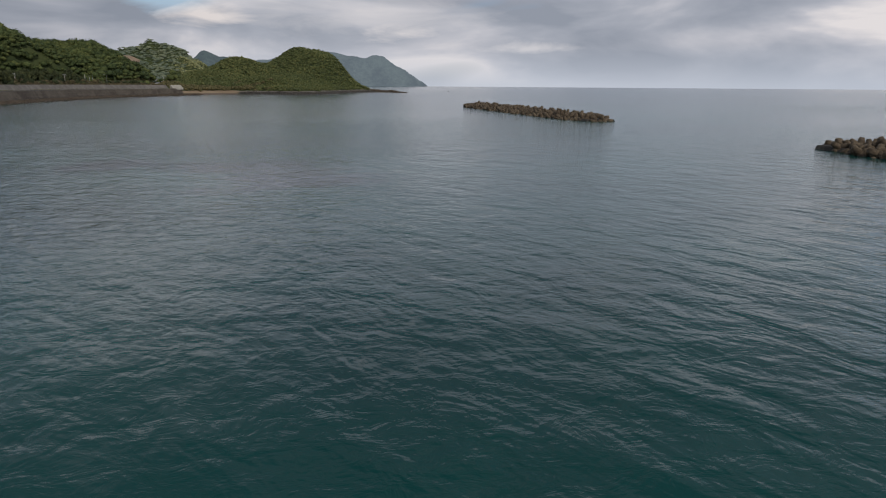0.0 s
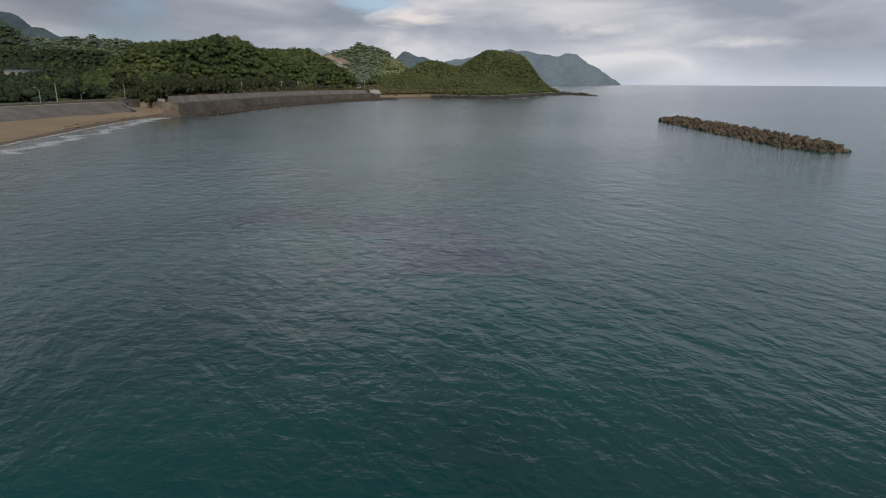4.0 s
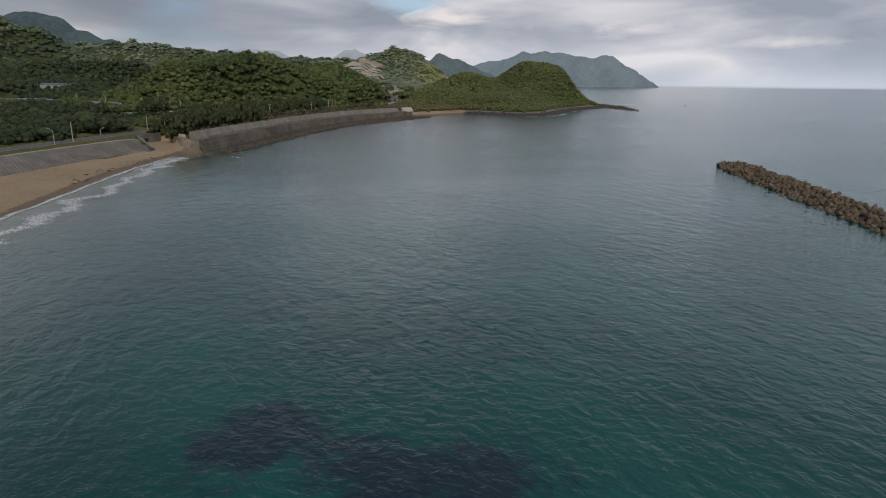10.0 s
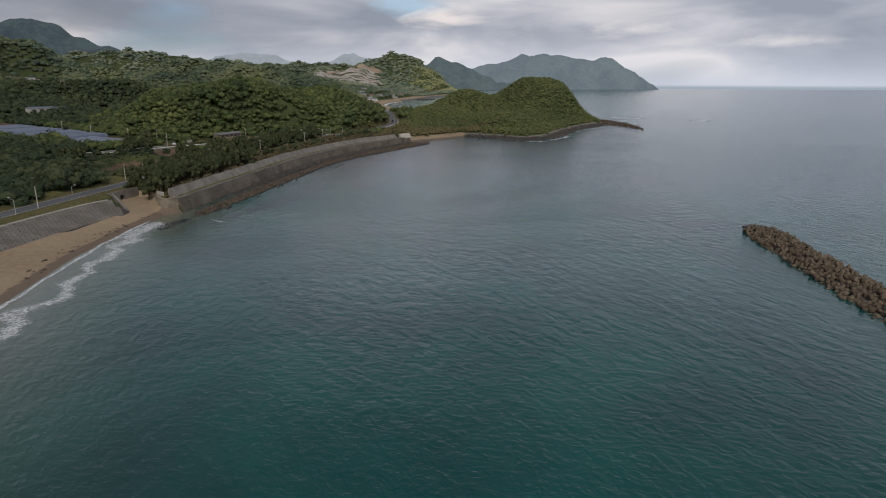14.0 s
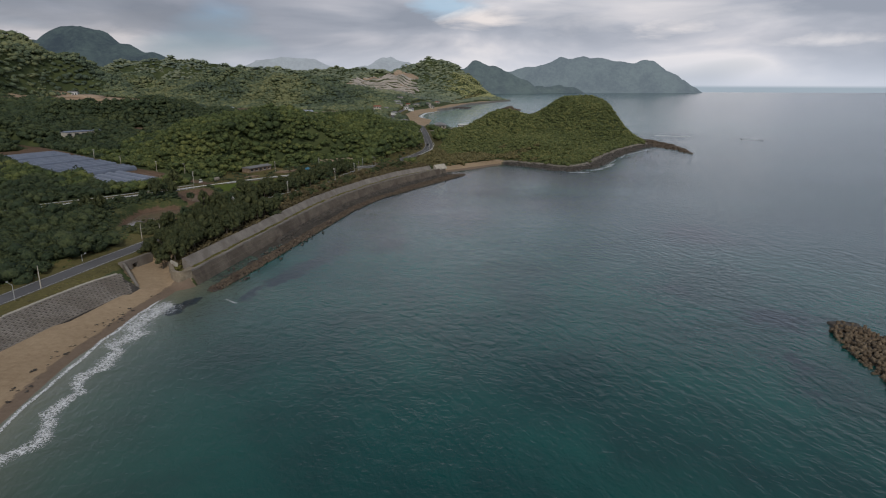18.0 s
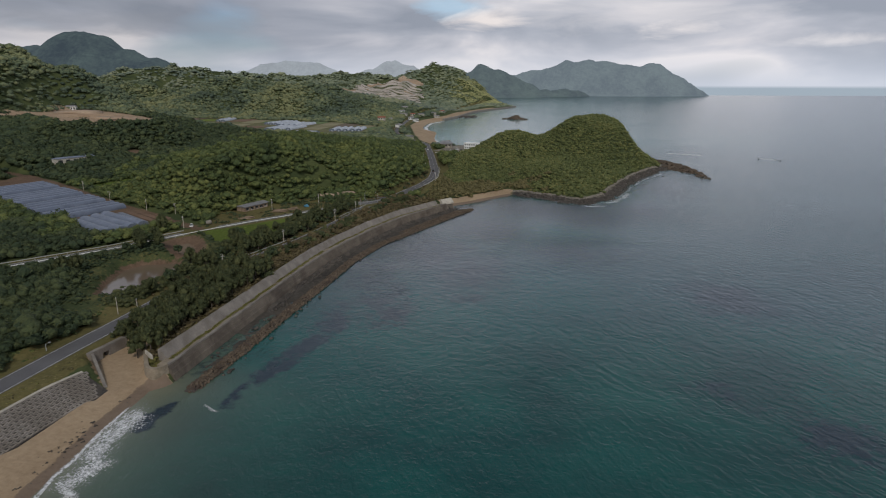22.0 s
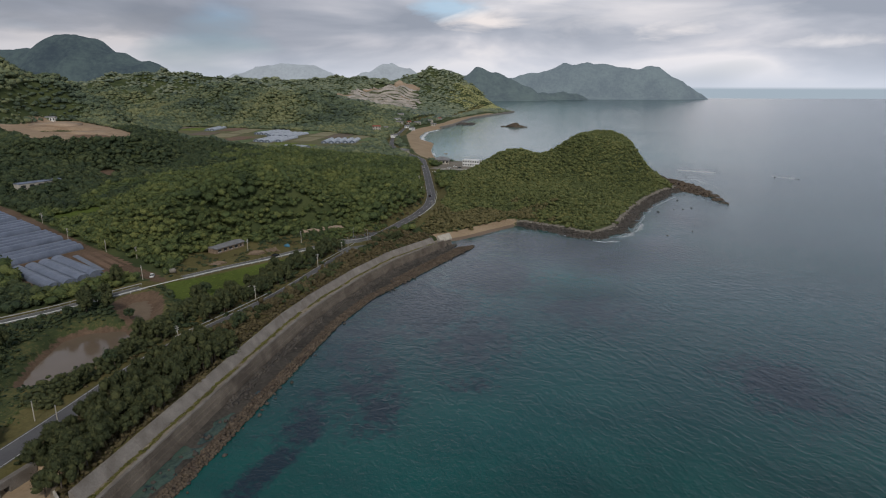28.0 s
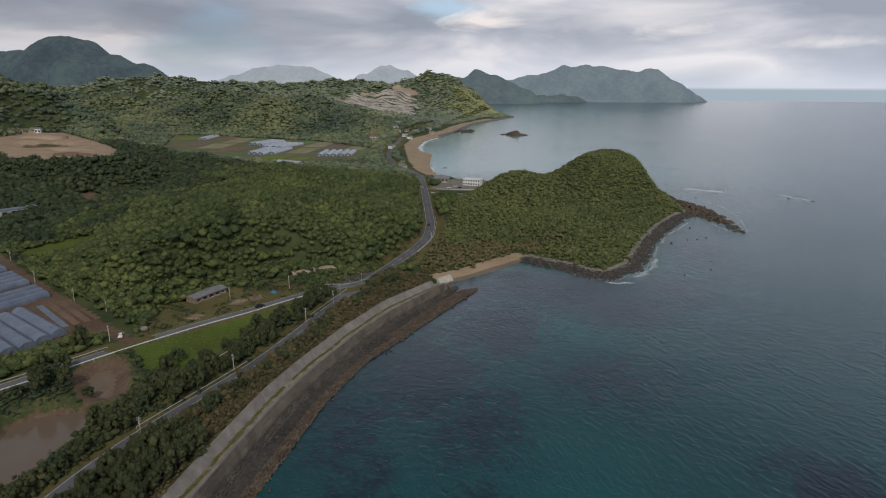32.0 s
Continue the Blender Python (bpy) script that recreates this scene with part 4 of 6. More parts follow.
FAR_CROWNS = [crown_shape(rng, 1, 5, 0.1, 0.45, 1.3, 0.2) for _ in range(5)]


def grow(name, label, x, y, size, squash, shapes, mat, rise=0.15):
    z = height(x, y)
    pts = np.stack([x, y, z - 0.3], -1)
    return scatter(name, label, "woods", pts, size, squash, shapes, mat, rng, rise)


def seaward(x, y):
    """Slopes that do not fall away inland."""
    return (y < 1000) | (height(x, y + 12) - height(x, y - 12) > -7.5)


def hillward(x, y):
    return (x > -58 + 0.0 * y) & (y > 345) & (y < 710)


x, y = sown(-470, -66, 60, 660, 3.95, rng)
k = wooded(x, y) & ~hillward(x, y) & (x > -y - 75)
x, y = x[k], y[k]
size = rng.uniform(2.9, 5.2, len(x)) * (1 + 0.18 * waves(x, y, 60, 17))
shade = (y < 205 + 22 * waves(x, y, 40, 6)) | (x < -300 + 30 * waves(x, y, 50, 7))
grow("woods_near", "dense evergreen broadleaf trees covering the near hill", x[~shade], y[~shade], size[~shade], 1.0, NEAR_CROWNS, M["leaf"], -0.1)
xs, ys = sown(-260, -80, 240, 470, 4.0, rng)
fall = np.hypot(height(xs + 4, ys) - height(xs - 4, ys), height(xs, ys + 4) - height(xs, ys - 4)) / 8
ks = wooded(xs, ys) & (fall > 0.28)
grow("woods_near", "smaller evergreen trees filling the near hill's steep flanks", xs[ks], ys[ks], rng.uniform(2.2, 3.8, ks.sum()), 1.1, BUSH_CROWNS, M["leaf"], 0.0)
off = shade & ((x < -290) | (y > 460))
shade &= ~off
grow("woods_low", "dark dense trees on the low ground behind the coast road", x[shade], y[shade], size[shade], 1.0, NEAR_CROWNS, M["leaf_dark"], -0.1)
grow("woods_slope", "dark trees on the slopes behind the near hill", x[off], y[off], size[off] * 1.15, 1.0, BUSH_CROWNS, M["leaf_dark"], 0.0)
x, y = sown(-60, 135, 350, 700, 2.7, rng)
k = wooded(x, y, 9.5 + 1.6 * waves(x, y, 14, 55) + 1.2 * waves(x, y, 5, 56)) & hillward(x, y) & ~((y > 640) & (x < 70))
x, y = x[k], y[k]
low_edge = (y + 14 * waves(x, y, 50, 77) < 412 + 0.3 * (x + 60)) & (x < 14 + 10 * waves(x, y, 30, 78))
grow("woods_headland", "wind-cropped evergreen scrub covering the headland", x[~low_edge], y[~low_edge], rng.uniform(1.5, 2.9, (~low_edge).sum()), 0.95, BUSH_CROWNS, M["leaf_headland"], 0.0)
grow("woods_reed", "tall dry reeds and scrub at the headland's foot", x[low_edge], y[low_edge], rng.uniform(1.3, 2.3, low_edge.sum()), 1.0, SCRUB_CROWNS, M["reed"], 0.1)
x, y = sown(-1250, -90, 660, 1400, 6.3, rng)
k = wooded(x, y) & (x > -1.05 * y - 60) & seaward(x, y)
x, y = x[k], y[k]
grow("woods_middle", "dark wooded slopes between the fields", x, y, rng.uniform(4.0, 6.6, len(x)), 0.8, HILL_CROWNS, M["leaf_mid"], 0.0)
x, y = sown(-1000, -470, 380, 660, 6.0, rng)
k = wooded(x, y)
x, y = x[k], y[k]
grow("woods_west", "dark trees below the graded earth terrace", x, y, rng.uniform(3.9, 6.4, len(x)), 0.85, HILL_CROWNS, M["leaf_dark"], 0.0)
x, y = sown(-2100, -90, 1400, 2900, 11.0, rng)
# crowns in this ellipse carry the painted patch of sun
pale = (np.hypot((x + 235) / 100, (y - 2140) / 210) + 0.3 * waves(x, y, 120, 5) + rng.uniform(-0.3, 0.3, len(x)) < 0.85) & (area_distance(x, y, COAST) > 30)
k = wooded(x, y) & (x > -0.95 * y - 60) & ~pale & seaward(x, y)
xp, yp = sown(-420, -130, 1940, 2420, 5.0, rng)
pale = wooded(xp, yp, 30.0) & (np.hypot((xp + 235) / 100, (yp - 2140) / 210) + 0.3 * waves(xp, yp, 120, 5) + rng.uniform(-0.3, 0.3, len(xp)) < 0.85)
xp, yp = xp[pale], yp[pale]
x, y = x[k], y[k]
# woods beyond this line switch to the leaf colour holding more painted haze
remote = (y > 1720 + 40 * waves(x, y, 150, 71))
for part_of, words, paint in ((~remote, "wooded hills in the distance", "leaf_far_haze"), (remote, "hazy wooded hills behind the second bay", "leaf_haze")):
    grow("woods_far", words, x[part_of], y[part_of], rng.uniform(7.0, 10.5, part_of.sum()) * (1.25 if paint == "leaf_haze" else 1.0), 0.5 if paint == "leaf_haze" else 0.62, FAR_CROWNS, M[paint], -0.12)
grow("woods_sunlit", "far wooded hillside with a patch of sunlight painted as pale yellow-green leaves", xp, yp, rng.uniform(4.2, 5.6, len(xp)), 0.42, FAR_CROWNS, M["leaf_sunlit"], -0.1)

# ---- seawall ----
UPPER = [(-0.7, 3.6), (-0.7, 6.85), (0.0, 6.85), (0.6, 6.1), (0.66, 6.02), (1.25, 5.28), (1.31, 5.2), (1.95, 4.4), (1.95, 3.6)]
LOWER = [(-0.55, 3.0), (0.0, 3.0), (0.0, 4.15), (0.2, 4.1), (0.55, 3.05), (0.8, 3.0), (1.15, 1.8), (1.4, 1.75), (1.9, 0.1), (1.9, -2.5), (-0.55, -2.5)]
COPING = [(-0.75, 4.15), (0.12, 4.15), (0.12, 4.55), (-0.75, 4.6)]
DECK = [(-3.2, 3.6), (-0.75, 3.6), (-0.75, 4.42), (-3.2, 4.36)]


def slabs(owner, name, pts, section, mat, length, gap=0.05, z=0.0):
    """A wall in lengths, with open joints between them, each a part of its own."""
    q = resample(pts, 1.0)
    per = int(length)
    start = 0
    while start < len(q) - 2:
        stop = min(start + per, len(q) - 1)
        if len(q) - 1 - stop < per * 0.4:
            stop = len(q) - 1
        piece = q[start:stop + 1].astype(float)
        for e, o in ((0, 1), (-1, -2)):
            way = piece[o] - piece[e]
            piece[e] += way / np.hypot(*way) * gap / 2
        sink = 0.03 * math.sin(start * 1.7)
        part(name, capped(piece, section, mat, name, z + sink), mat, owner)
        start = stop


seawall = thing("wall_sea", "long curved concrete seawall with a sloping upper face and stained lower face", "seawall", kind="structure")
slabs(seawall, "upper_panel", WALL_TOP, UPPER, M["concrete"], 10)
slabs(seawall, "lower_panel", LEDGE, LOWER, M["concrete_low"], 10)
slabs(seawall, "coping", LEDGE, COPING, M["concrete"], 10, 0.03)
slabs(seawall, "deck_slab", LEDGE, DECK, M["concrete_tan"], 10, 0.03)
slabs(seawall, "end_panel", [(-43, 329), (-40.4, 333), (-37.6, 337.5)], UPPER, M["concrete_pale"], 12)
HEAD = [(-87.5, 101.5), (-83, 95.6), (-79.5, 91), (-78.3, 89.4), (-77, 88.4), (-75.3, 88), (-74.3, 88.7), (-73.5, 90.0), (-73.4, 92)]
slabs(seawall, "head_wall", HEAD, [(-0.9, 3.0), (-0.9, 4.62), (0.0, 4.62), (0.05, 4.2), (0.18, 3.2), (0.22, 3.15), (0.3, 1.7), (0.36, 1.65), (0.5, -2.5), (-0.9, -2.5)], M["concrete_tan"], 30)
slabs(seawall, "head_cap", HEAD, [(-1.0, 4.62), (0.12, 4.62), (0.12, 4.84), (-1.0, 4.88)], M["concrete_tan"], 4, 0.03)
bm = bmesh.new()
box(bm, 4.6, 0.45, 1.5, (-81.2, 95.4, 4.4), -35, 0.05)
part("low_parapet", bm, M["concrete_pale"], seawall, "pale plain parapet at the wall's end")

# inlet: retaining wall with culvert, wing wall
inlet = thing("wall_culvert", "concrete retaining wall below the road with a square culvert mouth", "retaining wall", kind="structure")
ax, ay, bx, by = -97.2, 93.0, -95.6, 105.5
ang = math.degrees(math.atan2(by - ay, bx - ax))


def along_inlet(s):
    return (ax + (bx - ax) * s / 12.6, ay + (by - ay) * s / 12.6)


for nm, s0, s1, z0, z1 in (("wall_block", 0, 3.7, 0.5, 5.25), ("wall_block", 5.9, 12.6, 0.5, 5.25), ("lintel", 3.7, 5.9, 4.0, 5.25), ("sill", 3.7, 5.9, 0.5, 2.2)):
    cx, cy = along_inlet((s0 + s1) / 2)
    bm = bmesh.new()
    box(bm, s1 - s0 - 0.02, 2.0, z1 - z0, (cx - 0.7, cy, z0), ang, 0.04)
    part(nm, bm, M["concrete"], inlet)
cx, cy = along_inlet(4.8)
for o in (-1.2, 1.2):
    bm = bmesh.new()
    box(bm, 7.0, 0.2, 2.2, (cx - 3.8, cy + o, 2.1), ang - 90)
    part("tunnel_side", bm, M["concrete_wet"], inlet)
bm = bmesh.new()
box(bm, 0.2, 3.0, 2.6, (cx - 7.2, cy, 2.0), ang - 90)
part("tunnel_end", bm, M["rock"], inlet)
bm = bmesh.new()
box(bm, 7.0, 2.8, 0.2, (cx - 3.8, cy, 4.3), ang - 90)
part("tunnel_roof", bm, M["concrete_wet"], inlet)
bm = bmesh.new()
box(bm, 13.0, 0.5, 0.3, ((ax + bx) / 2, (ay + by) / 2, 5.25), ang, 0.05)
part("kerb", bm, M["concrete"], inlet)
wing = thing("wall_wing", "sloping concrete wing wall beside the block revetment", "retaining wall", kind="structure")
bm = bmesh.new()
w0, w1 = Vector((-97, 93.3, 0)), Vector((-84.6, 82.2, 0))
sd = Vector((0.66, 0.75, 0)) * 0.4
vs = [bm.verts.new(p) for p in (w0 - sd + Vector((0, 0, 0.5)), w1 - sd, w1 + sd, w0 + sd + Vector((0, 0, 0.5)), w0 - sd + Vector((0, 0, 5.35)), w1 - sd + Vector((0, 0, 2.2)), w1 + sd + Vector((0, 0, 2.2)), w0 + sd + Vector((0, 0, 5.35)))]
for f in ((0, 1, 2, 3), (4, 7, 6, 5), (0, 4, 5, 1), (1, 5, 6, 2), (2, 6, 7, 3), (3, 7, 4, 0)):
    bm.faces.new([vs[i] for i in f])
bmesh.ops.bevel(bm, geom=bm.edges[:], offset=0.05, segments=1, affect="EDGES")
part("slope_slab", bm, M["concrete"], wing)

# ---- surf and small rocks ----


def foam(name, label, pts, width, step=2.0, thick=0.62, lift=0.035, ragged=0.5):
    q = resample(pts, step)
    side = sideways(q)
    cols = np.linspace(-1, 1, 9)
    wob = ragged * width * 0.3 * (waves(q[:, 0], q[:, 1], 22, 41) + 0.6 * waves(q[:, 0], q[:, 1], 8, 42))
    wid = width * (1 + 0.35 * waves(q[:, 0], q[:, 1], 30, 43))
    off = cols[None] * np.maximum(wid, width * 0.4)[:, None] / 2 + wob[:, None]
    xy = q[:, None] + side[:, None] * off[:, :, None]
    v = np.concatenate([xy, np.full((*off.shape, 1), lift)], -1).reshape(-1, 3)
    me = mesh_from(name, v, grid_faces(9, len(q)), M["foam"], True)
    ends = np.minimum(1, np.minimum(np.arange(len(q)), np.arange(len(q))[::-1]) / 4)
    attribute(me, "thick", (thick * ends[:, None] * (1 - np.abs(cols[None]) ** 2.2)).ravel())
    return tagged(new(name, me), label, "surf", kind="stuff")


foam("surf_foam", "white foam of a small breaking wave off the beach", [(-71.5, 83), (-70, 70), (-66, 50), (-61, 30), (-55, 10), (-48, -14), (-43, -40)], 6.5, thick=0.66, ragged=0.9)
foam("surf_foam", "broken patch of foam below the seawall's head", [(-72, 82), (-71, 68), (-67.5, 54), (-63, 42)], 13, thick=0.56, lift=0.06, ragged=0.4)
foam("surf_foam", "short breaking crest beside the rubble mound", [(-60, 84), (-54, 80), (-48, 79)], 2.2, thick=0.8)
foam("surf_foam", "thin foam line where the swash meets the sand", [(-75.5, 83), (-74.3, 72), (-71.5, 52), (-67, 32), (-59.5, 3), (-53, -24), (-46, -55)], 1.8, thick=0.72, lift=0.09)
foam("surf_foam", "thin foam line in the sheltered cove", [(-39, 347), (-30, 354), (-20, 367), (-8, 384)], 1.6, thick=0.6)
foam("surf_foam", "foam along the rocky headland shore", [(20, 378), (38, 365), (49, 363), (60, 375), (70, 388), (78, 416), (88, 450)], 3.0, thick=0.5)
foam("surf_foam", "white water on the rocks at the headland's corner", [(56, 368), (67, 378), (76, 398), (81, 420)], 7.0, thick=0.6)
foam("surf_foam", "white water breaking on the shore boulders", [(40, 362), (52, 359), (64, 364)], 5.0, thick=0.7)
foam("surf_foam", "foam washing round the headland's side", [(88, 448), (96, 476), (108, 500), (124, 530)], 4.0, thick=0.55)
foam("surf_foam", "foam streak over an outlying reef", [(150, 700), (170, 692), (192, 680)], 9.0, thick=1.05)
foam("surf_foam", "foam streak over an outlying reef", [(238, 672), (258, 645)], 7.0, thick=0.95)
foam("surf_foam", "foam round the tip of the rocks", [(152, 640), (166, 600), (167, 560), (160, 505), (146, 498), (138, 530)], 4.0, thick=0.42)
foam("surf_foam", "foam along the second beach", [(-126, 772), (-152, 852), (-178, 953), (-209, 1083), (-221, 1194), (-208, 1291)], 10.0, 8.0, 0.85)
foam("surf_foam", "foam at the far rocks of the second beach", [(-196, 1404), (-180, 1440), (-170, 1480)], 14.0, 8.0, 0.8)


def boulder(rng, sx, sy, sz, sub=1):
    v, f = (BALL1, BALL2)[sub - 1]
    return v * (1 + rng.uniform(-0.25, 0.25, (len(v), 1))) * np.array([sx, sy, sz]), f


def boulders(name, label, pts, size, mat, seed, flat=0.6):
    r = np.random.RandomState(seed)
    shapes = [boulder(r, 1, 1, flat) for _ in range(6)]
    return scatter(name, label, "rocks", pts, size, 1.0, shapes, mat, r)


rr = np.random.RandomState(77)
x, y = sown(-5, 140, 360, 600, 1.5, rr)
d = area_distance(x, y, COAST)
k = (d > -4.5) & (d < 9.5) & (d > -4.5 + 3.5 * waves(x, y, 26, 66)) & (d < 8.4 + 1.2 * waves(x, y, 17, 67)) & (rr.uniform(0, 1, len(x)) < 0.8) & ((x > 2) | (y > 400)) & ((y < 560) | (x > 110))
x, y, d = x[k], y[k], d[k]
low = d < 5.5 + 0.8 * waves(x, y, 9, 68)
pts = np.stack([x, y, height(x, y) + 0.1], -1)
pts[d < 0, 2] = np.maximum(pts[d < 0, 2], -0.5)
boulders("shore_boulders", "dark wet boulders along the headland's waterline", pts[low], rr.uniform(0.4, 1.3, low.sum()), M["rock"], 78)
boulders("shore_cobbles", "pale bleached cobbles above the tide line", pts[~low], rr.uniform(0.25, 0.7, (~low).sum()), M["cobble"], 79)
x, y = sown(105, 165, 492, 650, 2.1, rr)
k = (area_distance(x, y, SPIT) > -1.5) & (area_distance(x, y, COAST) < 6) & (waves(x, y, 26, 63) > -0.35)
x, y = x[k], y[k]
e = area_distance(x, y, SPIT)
tall = 0.1 + (1.5 + 1.3 * waves(x, y, 34, 64)) * smooth(e, 0, 7)
boulders("rock_spit", "low dark rock spit running out from the headland", np.stack([x, y, tall - 0.4], -1), rr.uniform(0.7, 2.3, len(x)), M["rubble"], 80)
n = 22
a = rr.uniform(0, 6.28, n)
boulders("reef_rocks", "scattered rocks awash off the headland", np.stack([np.r_[rr.uniform(84, 125, 14), rr.uniform(236, 262, 4), rr.uniform(150, 170, 4)], np.r_[rr.uniform(380, 520, 14), rr.uniform(640, 675, 4), rr.uniform(560, 660, 4)], np.full(n, -0.1)], -1),
         rr.uniform(0.5, 1.1, n), M["rock"], 81)

islet = thing("rock_islet", "small brown rocky islet in the second bay", "islet")
for bx_, by_, s, h in ((-63, 1380, 13, 9.5), (-75, 1385, 9, 4), (-50, 1375, 11, 4.5), (-88, 1388, 7, 2.2), (-40, 1372, 6, 2.0), (-60, 1372, 10, 5.5)):
    v, f = boulder(rr, s, s * 0.8, h, 2)
    part("crag", mesh_from("crag", v + np.array([bx_, by_, 0]), f, M["rubble"]), None, islet)
x, y = sown(-215, -165, 1425, 1500, 4, rr)
k = rr.uniform(0, 1, len(x)) < 0.4
boulders("shore_boulders", "dark rocks at the far end of the second beach", np.stack([x[k], y[k], 0.3 + 0 * x[k]], -1), rr.uniform(1.5, 4.5, k.sum()), M["rock"], 82)
raft = thing("raft", "small dark moored raft in the second bay", "raft", (-121, 815, 0))
bm = bmesh.new()
box(bm, 5, 3.5, 0.7, (0, 0, -0.15), 0, 0.15)
part("deck", bm, M["wood"], raft)
for o in (-1.2, 1.2):
    bm = bmesh.new()
    rod(bm, (-2.6, o, 0), (2.6, o, 0), 0.35)
    part("float", bm, M["black"], raft)

# ---- trees of the shelter belt, each its own ----


def tree_kind(name, label, seed, tall, wide, clumps, tufts, mat, slender=False):
    """A tree: tapered trunk, limbs and an uneven crown; height and crown radius in metres."""
    r = np.random.RandomState(seed)
    t = thing(name, label, "tree", group="shelter belt trees")
    bm = bmesh.new()
    lean = Vector((r.uniform(-0.3, 0.3), r.uniform(-0.3, 0.3), 0))
    top = Vector((0, 0, tall * 0.62)) + lean
    rod(bm, (0, 0, -0.4), top * 0.5, 0.17 * tall / 6, 0.12 * tall / 6, 7)
    rod(bm, top * 0.5, top, 0.12 * tall / 6, 0.06 * tall / 6, 7)
    part("trunk", bm, M["bark"], t)
    for i in range(4):
        a = i * 1.7 + r.uniform(0, 0.6)
        z0 = tall * (0.28 + 0.09 * i)
        bm = bmesh.new()
        rod(bm, lean * z0 / tall + Vector((0, 0, z0)), (math.cos(a) * wide * 0.6, math.sin(a) * wide * 0.6, z0 + tall * 0.18), 0.06 * tall / 6, 0.025, 5)
        part("limb", bm, M["bark"], t)
    v, f = crown_shape(r, clumps, tufts, 0.62 if slender else 1.12, 1.0, 0.62, 0.11)
    v = v * np.array([wide, wide, tall * 0.72]) + np.array([lean.x, lean.y, tall * 0.16])
    part("crown", mesh_from("crown", v, f, mat, True), None, t)
    return t


HIDE = Matrix.Translation((-92, 128, 6.1))
KINDS = [tree_kind("pine_tree", "dark bushy coastal pine in the shelter belt", 201, 7.2, 2.7, 22, 620, M["leaf_belt"]),
         tree_kind("pine_tree", "tall dense dark pine behind the seawall", 202, 8.6, 3.0, 24, 680, M["leaf_belt"]),
         tree_kind("broadleaf_tree", "low rounded broadleaf tree beside the coast road", 203, 5.4, 2.4, 20, 520, M["leaf_dark"])]
tr = np.random.RandomState(19)
spots = []
for yy in np.arange(98, 172, 3.9):
    for xx in (-95.5, -91, -86.5, -82.2):
        if yy < 104 and xx < -90:
            continue
        spots.append((xx + tr.uniform(-1.2, 1.2), yy + tr.uniform(-1.3, 1.3), tr.choice([0, 0, 1]), tr.uniform(0.72, 1.08)))
for _ in range(48):
    yy = tr.uniform(172, 330)
    rx = np.interp(yy, [p[1] for p in COAST_ROAD], [p[0] for p in COAST_ROAD])
    wx = np.interp(yy, [p[1] for p in WALL_TOP], [p[0] for p in WALL_TOP])
    spots.append((tr.uniform(rx + 4.5, rx + 4.5 + 0.6 * (wx - 3 - rx - 4.5)), yy, tr.choice([0, 2, 2]), tr.uniform(0.3, 0.58)))
for _ in range(190):
    yy = tr.uniform(135, 300)
    if yy < 192 and tr.uniform() < 0.8:
        continue
    rx = np.interp(yy, [p[1] for p in COAST_ROAD], [p[0] for p in COAST_ROAD])
    xx = rx - tr.uniform(5.5, 13 if yy < 200 else 15)
    a, b = np.array([xx]), np.array([yy])
    if area_distance(a, b, MEADOW)[0] > -1 or area_distance(a, b, POND)[0] > -4.5 or area_distance(a, b, BASIN)[0] > -5 or line_distance(a, b, SIDE_ROAD)[0][0] < 9:
        continue
    spots.append((xx, yy, tr.choice([0, 1, 2]), tr.uniform(0.55, 1.05)))
for xx, yy in ((-152, 201), (-150, 195), (-118, 216), (-116, 206), (-132, 188), (-150, 188), (-144, 193), (-158, 216), (-163, 222), (-170, 227), (-178, 217), (-186, 211), (-155, 194), (-158.5, 199), (-148, 186), (-152, 182), (-143, 191)):
    spots.append((xx, yy, tr.choice([1, 2]), tr.uniform(0.75, 1.05)))
for _ in range(150):
    xx, yy = tr.uniform(-218, -148), tr.uniform(104, 186)
    a, b = np.array([xx]), np.array([yy])
    if area_distance(a, b, LOWLAND)[0] < -2 or area_distance(a, b, POND)[0] > -9 or line_distance(a, b, SIDE_ROAD)[0][0] < 14:
        continue
    spots.append((xx, yy, tr.choice([1, 2, 2]), tr.uniform(0.6, 1.0)))
spots = [p for p in spots if area_distance(np.array([p[0]]), np.array([p[1]]), GLASS_LAND)[0] < -1.5]
used = set()
xs_, ys_ = np.array([s[0] for s in spots]), np.array([s[1] for s in spots])
zs_ = height(xs_, ys_)
for (xx, yy, kind, sc), zz in zip(spots, zs_):
    m = pose(xx, yy, float(zz) - 0.15, 0, 0, tr.uniform(0, 360))
    if kind not in used:
        used.add(kind)
        KINDS[kind].matrix_basis = m
        continue
    c = copy_thing(KINDS[kind], m)
    c.scale = (sc * tr.uniform(0.9, 1.1), sc * tr.uniform(0.9, 1.1), sc)

# undergrowth of the belt, verges and pond banks
x, y = sown(-104, -40, 96, 338, 1.6, rng)
wx = np.interp(y, [p[1] for p in WALL_TOP], [p[0] for p in WALL_TOP])
k = (x < wx - 1.2) & (line_distance(x, y, COAST_ROAD)[0] > np.where(y > 135, 2.5, 3.9)) & (area_distance(x, y, NOTCH) < -1) & (x > np.interp(y, [p[1] for p in COAST_ROAD], [p[0] for p in COAST_ROAD])) & ~((y < 104) & (x < -84)) & ~((x > -56) & (y < 334) & (x > wx - 2))
k &= (rng.uniform(0, 1, len(x)) < 0.85) & (area_distance(x, y, APRON) < -1.5)
x, y = x[k], y[k]
dry = (waves(x, y, 30, 9) + (x - np.interp(y, [p[1] for p in WALL_TOP], [p[0] for p in WALL_TOP]) + 9) * 0.09) > -0.55
